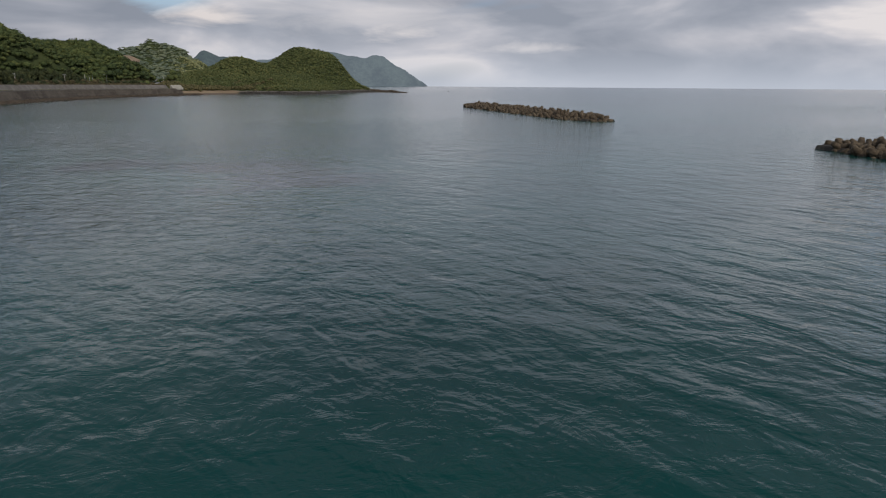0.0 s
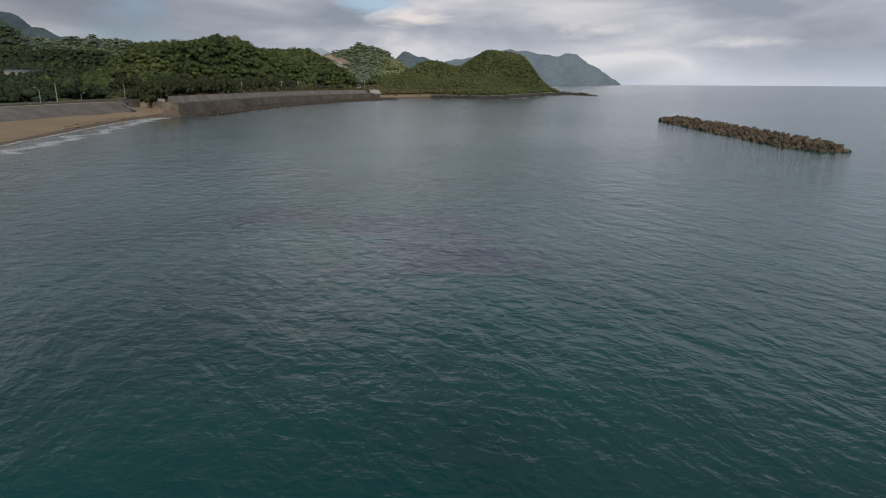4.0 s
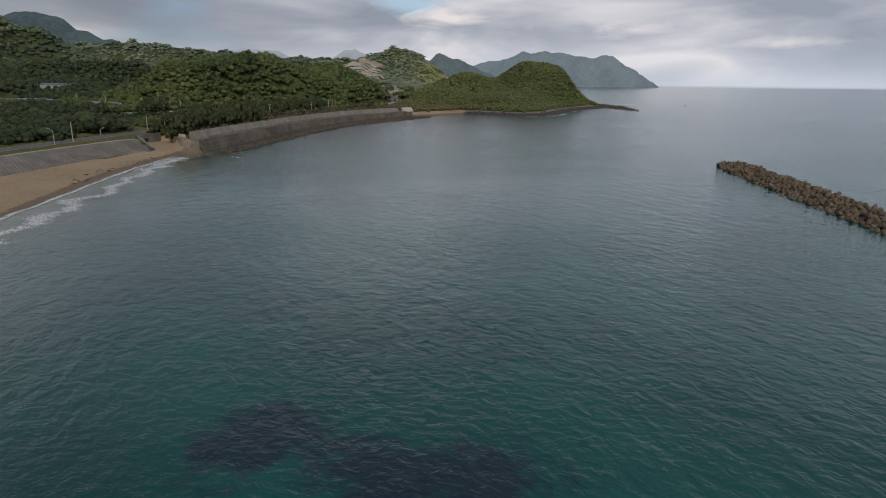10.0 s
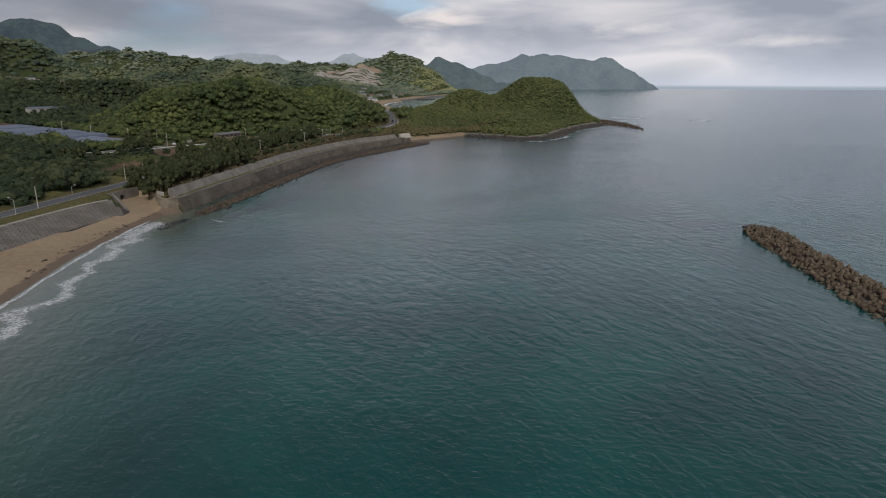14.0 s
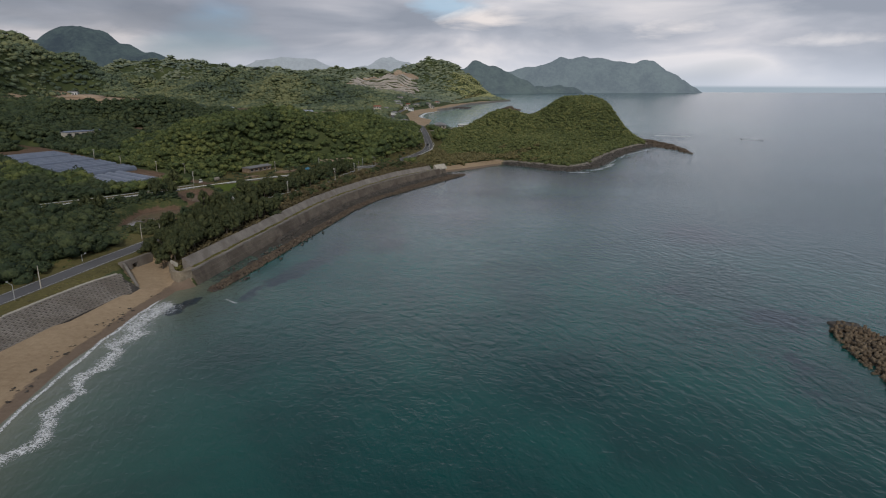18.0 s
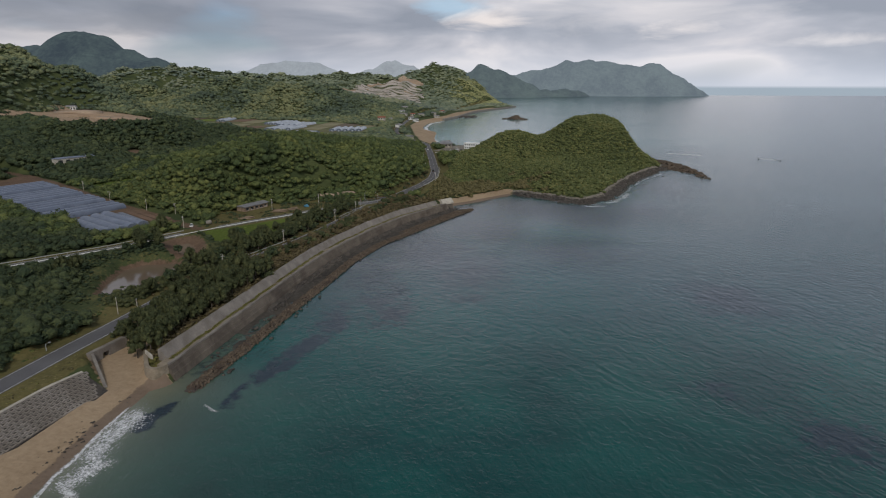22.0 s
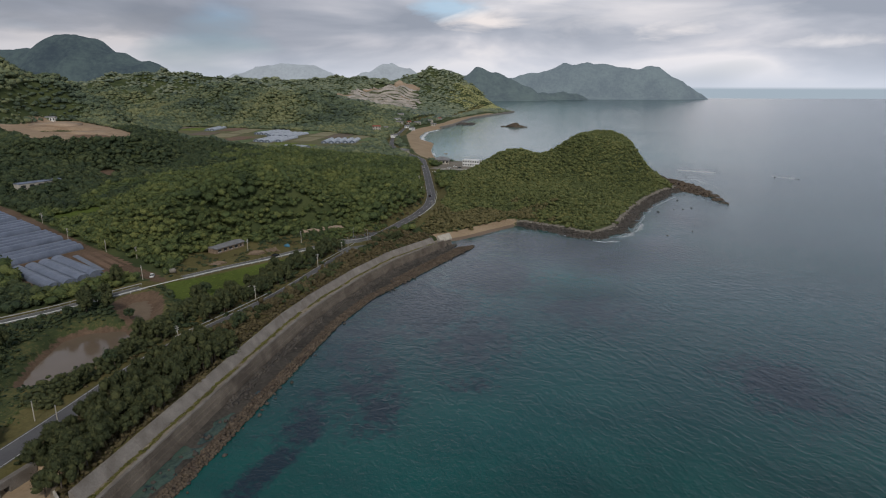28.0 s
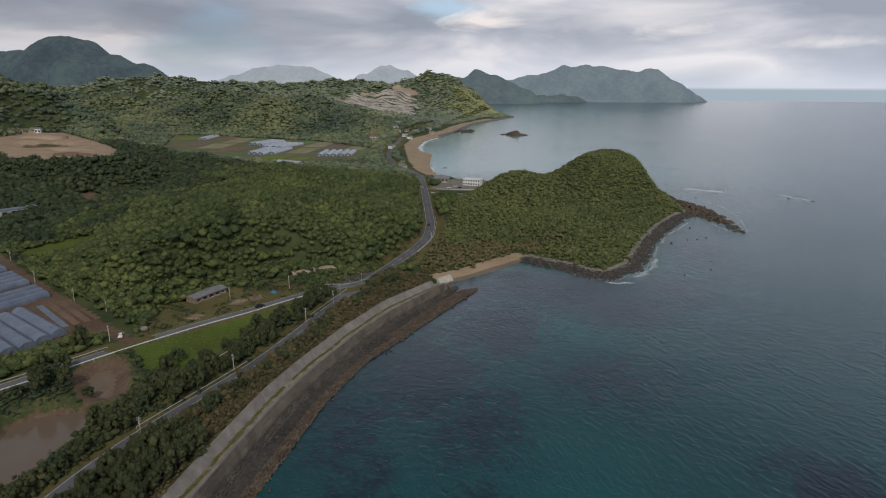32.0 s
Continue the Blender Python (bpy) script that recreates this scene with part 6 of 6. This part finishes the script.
def car(at, turn, paint, label):
    t = thing("car", label, "car", at, turn)
    bm = bmesh.new()
    box(bm, 4.3, 1.7, 0.62, (0, 0, 0.28), 0, 0.14)
    part("body", bm, paint, t)
    bm = bmesh.new()
    r = bmesh.ops.create_cube(bm, size=1.0, matrix=Matrix.Translation((-0.15, 0, 1.16)) @ Matrix.Diagonal((2.5, 1.5, 0.6, 1)))
    for v in r["verts"]:
        if v.co.z > 1.2:
            v.co.x = -0.15 + (v.co.x + 0.15) * 0.68
            v.co.y *= 0.84
    bmesh.ops.bevel(bm, geom=bm.edges[:], offset=0.08, segments=2, affect="EDGES")
    cabin = part("cabin", bm, M["glass"], t)
    bm = bmesh.new()
    box(bm, 1.6, 1.2, 0.06, (-0.15, 0, 1.44), 0, 0.02)
    part("roof", bm, paint, cabin)
    for sx_ in (-1.3, 1.35):
        for sy_ in (-0.76, 0.76):
            bm = bmesh.new()
            rod(bm, (sx_, sy_ - 0.1, 0.31), (sx_, sy_ + 0.1, 0.31), 0.31, 0.31, 14)
            w = part("wheel", bm, M["black"], t)
            bm = bmesh.new()
            rod(bm, (sx_, sy_ - 0.12, 0.31), (sx_, sy_ + 0.12, 0.31), 0.18, 0.18, 10)
            part("rim", bm, M["metal"], w)
    for sy_ in (-0.6, 0.6):
        bm = bmesh.new()
        box(bm, 0.08, 0.32, 0.16, (2.13, sy_, 0.55), 0, 0.02)
        part("headlight", bm, M["lens"], t)
        bm = bmesh.new()
        box(bm, 0.08, 0.26, 0.18, (-2.13, sy_, 0.6), 0, 0.02)
        part("tail_light", bm, M["orange"], t)
    return t


car((-114.2, 272.6, 7.07), 55, M["car_dark"], "small dark car on the side road")
car((-153, 231.5, 7.25), 120, M["white"], "small white van parked at the dirt road's mouth")
car((-70.5, 446, 7.95), 104, M["car_dark"], "dark car on the road bend")
car((-107.5, 604, 8.65), 104, M["white"], "white car on the straight of the coast road")
for xx, yy, tn in ((-78, 618, 10), (-82, 607, 15), (-72, 610, 8)):
    car((xx, yy, 8.0), tn, M["white"] if xx < -75 else M["car_dark"], "car parked beside the white building")

# ---- buildings ----


def house(name, label, at, turn, w, d, h, wall, roof, style="gable", storeys=1, bays=4, eave=0.5, pitch=0.35):
    t = thing(name, label, "building", at, turn)
    bm = bmesh.new()
    box(bm, w, d, h + 0.6, (0, 0, -0.6), 0, 0.03)
    body_ = part("wall", bm, wall, t)
    bm = bmesh.new()
    if style == "flat":
        box(bm, w + 0.3, d + 0.3, 0.35, (0, 0, h), 0, 0.05)
    else:
        rise, ex, ey = (d / 2 + eave) * pitch, w / 2 + eave, d / 2 + eave
        ridge = ex if style == "gable" else max(0.5, ex - ey)
        pts_ = [(-ex, -ey, h), (ex, -ey, h), (ex, ey, h), (-ex, ey, h), (-ridge, 0, h + rise), (ridge, 0, h + rise)]
        lo = [bm.verts.new((a_, b_, c_ + 0.002)) for a_, b_, c_ in pts_[:4]]
        up = [bm.verts.new((a_, b_, c_ + 0.2)) for a_, b_, c_ in pts_]
        for f in ((up[0], up[1], up[5], up[4]), (up[2], up[3], up[4], up[5]), (up[1], up[2], up[5]), (up[3], up[0], up[4]), tuple(reversed(lo)),
                  (lo[0], lo[1], up[1], up[0]), (lo[1], lo[2], up[2], up[1]), (lo[2], lo[3], up[3], up[2]), (lo[3], lo[0], up[0], up[3])):
            bm.faces.new(f)
    part("roof", bm, roof, t)
    for s in range(storeys):
        z0 = h * (s + 0.32) / storeys
        for side_ in (-1, 1):
            for i in range(bays):
                xx = -w / 2 + w * (i + 0.5) / bays
                bm = bmesh.new()
                box(bm, w / bays * 0.55, 0.1, h / storeys * 0.45, (xx, side_ * (d / 2 + 0.02), z0), 0, 0.01)
                win = part("window", bm, M["glass"], t)
                bm = bmesh.new()
                box(bm, w / bays * 0.6, 0.16, 0.1, (xx, side_ * (d / 2 + 0.04), z0 - 0.12), 0, 0.01)
                part("sill", bm, M["white"], win)
    bm = bmesh.new()
    box(bm, 1.1, 0.12, 2.0, (w / 2 - 1.2, -d / 2 - 0.03, 0), 0, 0.01)
    part("door", bm, M["wood"], t)
    return t


def ground_at(x_, y_):
    return float(height(np.array([float(x_)]), np.array([float(y_)]))[0])


house("hotel_building", "white flat-roofed two-storey seaside building", (-62, 630, 8.0), -12, 18, 8, 6.4, M["white"], M["white"], "flat", 2, 7)
house("hall", "low pale hall with a dark hipped roof near the beach", (-96, 645, 8.0), 4, 15, 10, 4.2, M["concrete_pale"], M["roof_grey"], "hip", 1, 4, 1.2, 0.5)
house("beach_house", "small pale house with a low roof by the coast road", (-163, 748, 7.5), -30, 12, 8, 3.4, M["concrete_pale"], M["roof_grey"], "gable", 1, 3, 0.8)
house("red_house", "house with a red roof behind the second beach", (-302, 1112, 9), 20, 14, 10, 6.5, M["concrete_pale"], M["roof_red"], "gable", 2, 3)
for xx, yy, tn, w_ in ((-292, 1150, 40, 12), (-268, 1215, 20, 11), (-290, 1240, -15, 14), (-285, 1290, 10, 16), (-250, 1180, 65, 9), (-262, 1600, 0, 18), (-310, 1330, 30, 14), (-236, 985, 70, 9), (-258, 1265, 40, 12)):
    house("village_house", "small pale house in the village behind the beach", (xx, yy, ground_at(xx, yy)), tn, w_, 8, 4.5, M["white"] if w_ % 2 else M["concrete_pale"], M["roof_grey"] if w_ != 16 else M["roof_red"], "gable", 1, 3)
house("site_hut", "white prefabricated hut on the graded earth terrace", (-672, 762, 39.6), 20, 15, 8, 6.0, M["white"], M["roof_grey"], "gable", 1, 4)
for xx, yy in ((-700, 690), (-690, 720), (-715, 705), (-705, 650)):
    house("site_cabin", "small white site cabin on the earth terrace", (xx, yy, 39.6), 10, 8, 4, 3, M["white"], M["white"], "flat", 1, 2)
house("storage_shed", "long grey-roofed storage shed beside the side road", (-145, 281, 7.0), 72, 18, 6.5, 2.6, M["wood"], M["roof_grey"], "gable", 1, 5, 0.6, 0.2)
house("long_shed", "long pale-roofed shed among the trees", (-356, 392, ground_at(-356, 392)), 70, 30, 7, 4.5, M["concrete_pale"], M["film"], "gable", 1, 5, 0.4, 0.2)

# ---- yard: logs, sacks, spoil ----
lr = np.random.RandomState(4)
log_me = []
for k in range(3):
    bm = bmesh.new()
    rod(bm, (-2.2 - 0.3 * k, 0, 0), (2.2 + 0.3 * k, 0, 0), 0.2 + 0.04 * k, 0.17, 9)
    log_me.append(bm_mesh("log", bm, M["wood"]))
for cx, cy, n_ in ((-126, 276, 26), (-121, 283, 22), (-136, 256, 12)):
    pile = thing("log_pile", "untidy pile of cut brown logs on the verge", "log pile", (cx, cy, 7.0), lr.uniform(0, 180), "log piles")
    for i in range(n_):
        ob = part("log", log_me[lr.randint(3)], None, pile)
        lay = i // 9
        ob.matrix_basis = pose((i % 9 - 4) * 0.15 + lr.uniform(-1, 1), (i % 9 - 4) * 0.62 + lr.uniform(-0.2, 0.2), 0.2 + 0.36 * lay, 0, lr.uniform(-3, 3), lr.uniform(-14, 14))
v, f = boulder(lr, 1.7, 1.5, 1.3, 2)
bale = thing("white_bale", "round pale wrapped bale beside the road fork", "bale", (-147.5, 238.5, 7.3))
part("wrap", mesh_from("wrap", v + np.array([0, 0, 0.9]), f, M["cobble"], True), None, bale)
tarp = thing("blue_tarp", "blue tarpaulin heap beside the side road", "tarpaulin", (-116.5, 292, 7.0))
v, f = boulder(lr, 1.6, 1.2, 1.0, 2)
part("sheet", mesh_from("sheet", v + np.array([0, 0, 0.4]), f, M["blue"], True), None, tarp)
q = resample(SPOIL, 1.5)
r_ = waves(q[:, 0], q[:, 1], 9, 61)
bank = mesh_from("spoil_bank", *extrude(q, [(2.4, -1.5), (1.7, 0.6), (0.5, 1.5), (-0.8, 1.9), (-2.4, 1.0), (-3.0, -1.0)], height(q[:, 0], q[:, 1]) + 0.5 * r_), M["earth"], True)
tagged(new("spoil_bank", bank), "pale sandy spoil bank at the wood's edge", "earth bank", kind="structure")
fence_q = resample([(-111, 204), (-106, 216), (-101.5, 240), (-98, 262)], 3.0)
guard_rail("low pale fence along the brush strip", fence_q, 0.0, height(fence_q[:, 0], fence_q[:, 1]))
for ends in ([(-93, 572), (-57, 574)], [(-92, 596), (-54, 600)]):
    park = resample(ends, 3.0)
    guard_rail("low white fence beside the car park", park, 0.0, height(park[:, 0], park[:, 1]))

# ---- far quarry: stepped benches ----
quarry = thing("quarry", "stepped quarry of pale stone benches on the far hillside", "quarry", kind="structure")
qr = np.random.RandomState(8)
for k in range(22):
    yk = 1668 + 20 * k
    xs_ = np.linspace(-680, -330, 141)
    ok = xs_[inside(xs_, yk + 0 * xs_, QUARRY)]
    if len(ok) < 8:
        continue
    xs_ = np.linspace(ok[0] + qr.uniform(-12, 12), ok[-1] + qr.uniform(-12, 12), 16)
    q = np.stack([xs_, yk + 3 * np.sin(np.linspace(0, 6, 16) + 0.3 * k)], -1)
    for lo, hi in ((0, 5), (5, 11), (11, 15)):
        part("bench", capped(q[lo:hi + 1], [(7.5, -9), (6.5, 0.0), (-7, 0.5), (-7, -9)], M["earth"] if qr.uniform() < 0.15 or k > 19 else M["quarry_stone"], "bench",
                             height(q[lo:hi + 1, 0], q[lo:hi + 1, 1]) + 1.5 + qr.uniform(-0.2, 0.2)), None, quarry)
cx = np.linspace(-505, -425, 10)
q = np.stack([cx, 2092 - 0.6 * (cx + 505)], -1)
part("cut_face", capped(q, [(16, -9), (14, 0), (-10, 9), (-16, -9)], M["earth"], "cut_face", height(q[:, 0], q[:, 1]) + 1), None, quarry, "warm brown cut above the benches")

# ---- earth terrace: heaps and a dug pit ----
er = np.random.RandomState(12)
for k, (cx, cy, a_, b_, h_) in enumerate(((-600, 690, 40, 16, 4.5), (-470, 585, 30, 14, 2.4), (-660, 610, 50, 14, 3.0), (-430, 545, 26, 12, 2.0), (-700, 700, 40, 18, 4.0))):
    v, f = boulder(er, a_, b_, h_, 2)
    heap = thing("earth_mound", "low mound of graded brown earth on the terrace", "mound", (cx, cy, 39.2), 0, "earth mounds")
    part("soil", mesh_from("soil", v, f, M["earth"] if k != 3 else M["dirt"], True), None, heap)

# ---- far quay beyond the second beach ----
quay_q = resample([(-214, 1300), (-203, 1404), (-201, 1690), (-172, 1857), (-112, 2150)], 12.0)
quay = thing("wall_quay", "low pale concrete quay along the far shore of the second bay", "quay", kind="structure")
for k in range(0, len(quay_q) - 1, 6):
    seg = quay_q[k:min(k + 7, len(quay_q))]
    if len(seg) > 1:
        part("quay_wall", capped(seg, [(3.0, -2.0), (2.4, 3.6), (1.6, 4.4), (-1.5, 4.5), (-3.5, 3.8), (-3.5, -2.0)], M["concrete"], "quay_wall"), None, quay)
jetty = thing("wall_jetty", "short dark stone jetty at the end of the second beach", "jetty", kind="structure")
part("jetty_wall", capped(resample([(-205, 1465), (-188, 1474), (-176, 1478)], 6.0), [(5.0, -2.0), (3.2, 2.2), (-3.2, 2.3), (-5.0, -2.0)], M["rubble"], "jetty_wall"), None, jetty)
for xx, yy, tn, w_ in ((-232, 1310, 10, 12), (-246, 1345, -20, 10), (-300, 1265, 35, 13), (-240, 1420, 80, 16), (-430, 1640, 15, 15), (-455, 1628, -10, 12), (-400, 1655, 30, 14)):
    house("village_house", "small pale house at the foot of the far hill", (xx, yy, ground_at(xx, yy)), tn, w_, 8, 4.5, M["white"] if w_ % 2 else M["concrete_pale"], M["roof_grey"] if w_ != 16 else M["roof_red"], "gable", 1, 3)

# ---- armour: block revetment, breakwaters, rubble mound ----
REVET = [(-97, -75), (-96, 20), (-95.6, 45), (-95, 62), (-94, 75), (-91.6, 83.5)]
rq = resample(REVET, 1.5)
rs = sideways(rq)
LOW_Z, TOP_Z, RUN = 1.75, 4.95, 9.6
revet = thing("wall_revetment", "sloping revetment of grey concrete blocks with dark slots above the beach", "revetment", kind="structure")
part("bed", capped(rq, [(-0.4, 3.0), (-0.4, TOP_Z - 0.12), (RUN + 0.3, LOW_Z - 0.22), (RUN + 0.3, 0.2)], M["rock"], "bed"), None, revet)
part("top_beam", capped(rq, [(-0.9, 4.2), (-0.9, TOP_Z + 0.18), (-0.1, TOP_Z + 0.14), (-0.1, 4.2)], M["concrete_pale"], "top_beam"), None, revet)


def slot_block(l, w, t, hl, hw):
    """A block with a slot through it."""
    o = [(-l / 2, -w / 2), (l / 2, -w / 2), (l / 2, w / 2), (-l / 2, w / 2)]
    i = [(-hl / 2, -hw / 2), (hl / 2, -hw / 2), (hl / 2, hw / 2), (-hl / 2, hw / 2)]
    v = np.array([(*p, 0) for p in o] + [(*p, 0) for p in i] + [(p[0] * 0.97, p[1] * 0.97, t) for p in o] + [(*p, t) for p in i])
    f = []
    for k in range(4):
        n_ = (k + 1) % 4
        f += [(8 + k, 8 + n_, 12 + n_, 12 + k), (k, n_, 8 + n_, 8 + k), (4 + n_, 4 + k, 12 + k, 12 + n_)]
    return v, np.array(f)


ROWS = 8
slope = math.atan2(TOP_Z - LOW_Z, RUN)
pitch_ = RUN / math.cos(slope) / ROWS
bv, bf = slot_block(1.44, pitch_ - 0.05, 0.2, 0.86, 0.5)
block_me = mesh_from("slot_block", bv, bf, M["concrete"])
JV, JF, jn = [], [], 0
br = np.random.RandomState(33)
for i in range(len(rq)):
    way = rs[i]
    ang_ = math.atan2(way[1], way[0])
    for r_ in range(ROWS):
        s = (r_ + 0.5) * RUN / ROWS
        shift = 0.75 if r_ % 2 else 0.0
        tx, ty = -way[1], way[0]
        p = Vector((rq[i, 0] + way[0] * s + tx * shift, rq[i, 1] + way[1] * s + ty * shift, TOP_Z - (TOP_Z - LOW_Z) * s / RUN - 0.12))
        if rq[i, 1] + ty * shift > 83.9 - 0.30 * s:
            continue
        m = Matrix.Translation(p) @ Matrix.Rotation(ang_, 4, "Z") @ Matrix.Rotation(slope, 4, "Y") @ Matrix.Rotation(math.pi / 2, 4, "Z") @ Matrix.Rotation(br.uniform(-0.012, 0.012), 4, "X")
        if rq[i, 1] > 30:
            ob = new("slot_block", block_me)
            ob.parent = revet
            ob.matrix_basis = m
        else:
            mm = np.array(m)
            JV.append(bv @ mm[:3, :3].T + mm[:3, 3])
            JF.append(bf + jn)
            jn += len(bv)
if JV:
    ob = new("slot_blocks", mesh_from("slot_blocks", np.concatenate(JV), np.concatenate(JF), M["concrete"]))
    ob.parent = revet
    tagged(ob, kind="stuff")


def tetrapod(size):
    """A four-legged armour block with tapered legs."""
    bm = bmesh.new()
    dirs = [Vector((0, 0, 1))] + [Vector((math.cos(a) * 0.943, math.sin(a) * 0.943, -0.333)) for a in (0, 2.094, 4.189)]
    for d_ in dirs:
        rod(bm, (0, 0, 0), d_ * size, size * 0.46, size * 0.27, 6)
    v = np.array([p.co[:] for p in bm.verts])
    bmesh.ops.triangulate(bm, faces=bm.faces[:])
    bm.verts.index_update()
    f = np.array([[q_.index for q_ in p.verts] for p in bm.faces])
    bm.free()
    return v, f


def mound(name, label, line, half, crest, size, seed, near, piece, mat, piece_name, layers=1):
    """Armour blocks heaped along a line; those whose y is in near are parts, the rest one joined part."""
    r = np.random.RandomState(seed)
    t = thing(name, label, "breakwater" if "break" in name else "rubble mound", kind="structure")
    q = resample(line, size * 1.02)
    side = sideways(q)
    mes = [mesh_from(piece_name, v_, f_, mat) for v_, f_ in piece]
    V, F, n_, made = [], [], 0, 0
    across = int(2 * half / (size * 1.05))
    for lay in range(layers):
        for i in range(len(q)):
            taper = min(1.0, 0.35 + 0.13 * min(i, len(q) - 1 - i))
            for j in range(across):
                o = (j + 0.5 - across / 2) * size * 1.05
                if abs(o) > half * taper:
                    continue
                o += r.uniform(-0.3, 0.3) * size
                zz = (crest * taper) * (1 - (abs(o) / half) ** 1.6) - 0.35 * size + r.uniform(-0.25, 0.3) * size - lay * size * 0.6
                p = q[i] + side[i] * o
                rot = Euler((r.uniform(0, 6.28), r.uniform(0, 6.28), r.uniform(0, 6.28))).to_matrix()
                k = r.randint(len(piece))
                s = r.uniform(0.85, 1.15)
                if near[0] < p[1] < near[1] and made < 300 and lay == 0:
                    ob = new(piece_name, mes[k])
                    ob.parent = t
                    ob.matrix_basis = Matrix.Translation((p[0], p[1], zz)) @ rot.to_4x4() @ Matrix.Scale(s, 4)
                    made += 1
                else:
                    v_, f_ = piece[k]
                    V.append(v_ @ (np.array(rot).T * s) + np.array([p[0], p[1], zz]))
                    F.append(f_ + n_)
                    n_ += len(v_)
    core = capped(q, [(-half * 0.8, -1.5), (-half * 0.55, crest * 0.35), (0, crest * 0.6), (half * 0.55, crest * 0.35), (half * 0.8, -1.5)], M["rock"], "core")
    part("core", core, None, t)
    if V:
        ob = part(piece_name + "_heap", mesh_from(piece_name + "_heap", np.concatenate(V), np.concatenate(F), mat), None, t)
        tagged(ob, kind="stuff")
    return t


TETRA = [tetrapod(1.25)]
mound("breakwater", "detached breakwater of weathered brown concrete armour blocks", [(107, 92), (106.5, 60), (107, 25), (107.5, -12)], 6.2, 1.2, 1.6, 51, (30, 100), TETRA, M["armour"], "armour_block", 2)
mound("breakwater", "second detached breakwater of brown concrete armour blocks", [(109, -76), (110, -120), (111, -190)], 6.4, 1.4, 1.6, 52, (-130, -70), TETRA, M["armour"], "armour_block", 2)
STONES = [boulder(np.random.RandomState(60 + k), 0.72, 0.6, 0.5) for k in range(5)]
mound("rubble_mound", "low mound of brown armour stones in the shallows off the seawall", RUBBLE, 2.4, 0.95, 0.8, 53, (84, 135), STONES, M["rubble"], "armour_stone")
foot = [(a_ + 3.3, b_) for a_, b_ in LEDGE[2:]]
mound("rubble_mound", "strip of brown stones along the seawall's foot", foot, 1.9, 0.9, 0.85, 54, (140, 230), STONES, M["rock"], "armour_stone")

mound("rubble_mound", "wider heap of armour stones at the seawall's far end", [(a_ - 3.2, b_) for a_, b_ in RUBBLE[6:-1]] + [(-28.5, 333)], 2.8, 1.0, 0.9, 55, (290, 340), STONES, M["rubble"], "armour_stone")

# loose stones in the channel between wall and mound
cr = np.random.RandomState(71)
x, y = sown(-72, -20, 92, 330, 0.95, cr)
lx = np.interp(y, [p[1] for p in LEDGE], [p[0] for p in LEDGE]) + 3.2
mx = np.interp(y, [p[1] for p in RUBBLE], [p[0] for p in RUBBLE])
k = (x > lx) & (x < mx + 4.5) & (cr.uniform(0, 1, len(x)) < np.where(x > mx, 0.05, 0.10 + 0.16 * smooth(y, 190, 280) + 0.12 * waves(x, y, 22, 72)))
boulders("channel_stones", "dark loose stones in the shallows at the seawall's foot", np.stack([x[k], y[k], cr.uniform(-0.1, 0.25, k.sum())], -1), cr.uniform(0.3, 0.8, k.sum()), M["rock"], 73, 0.7)
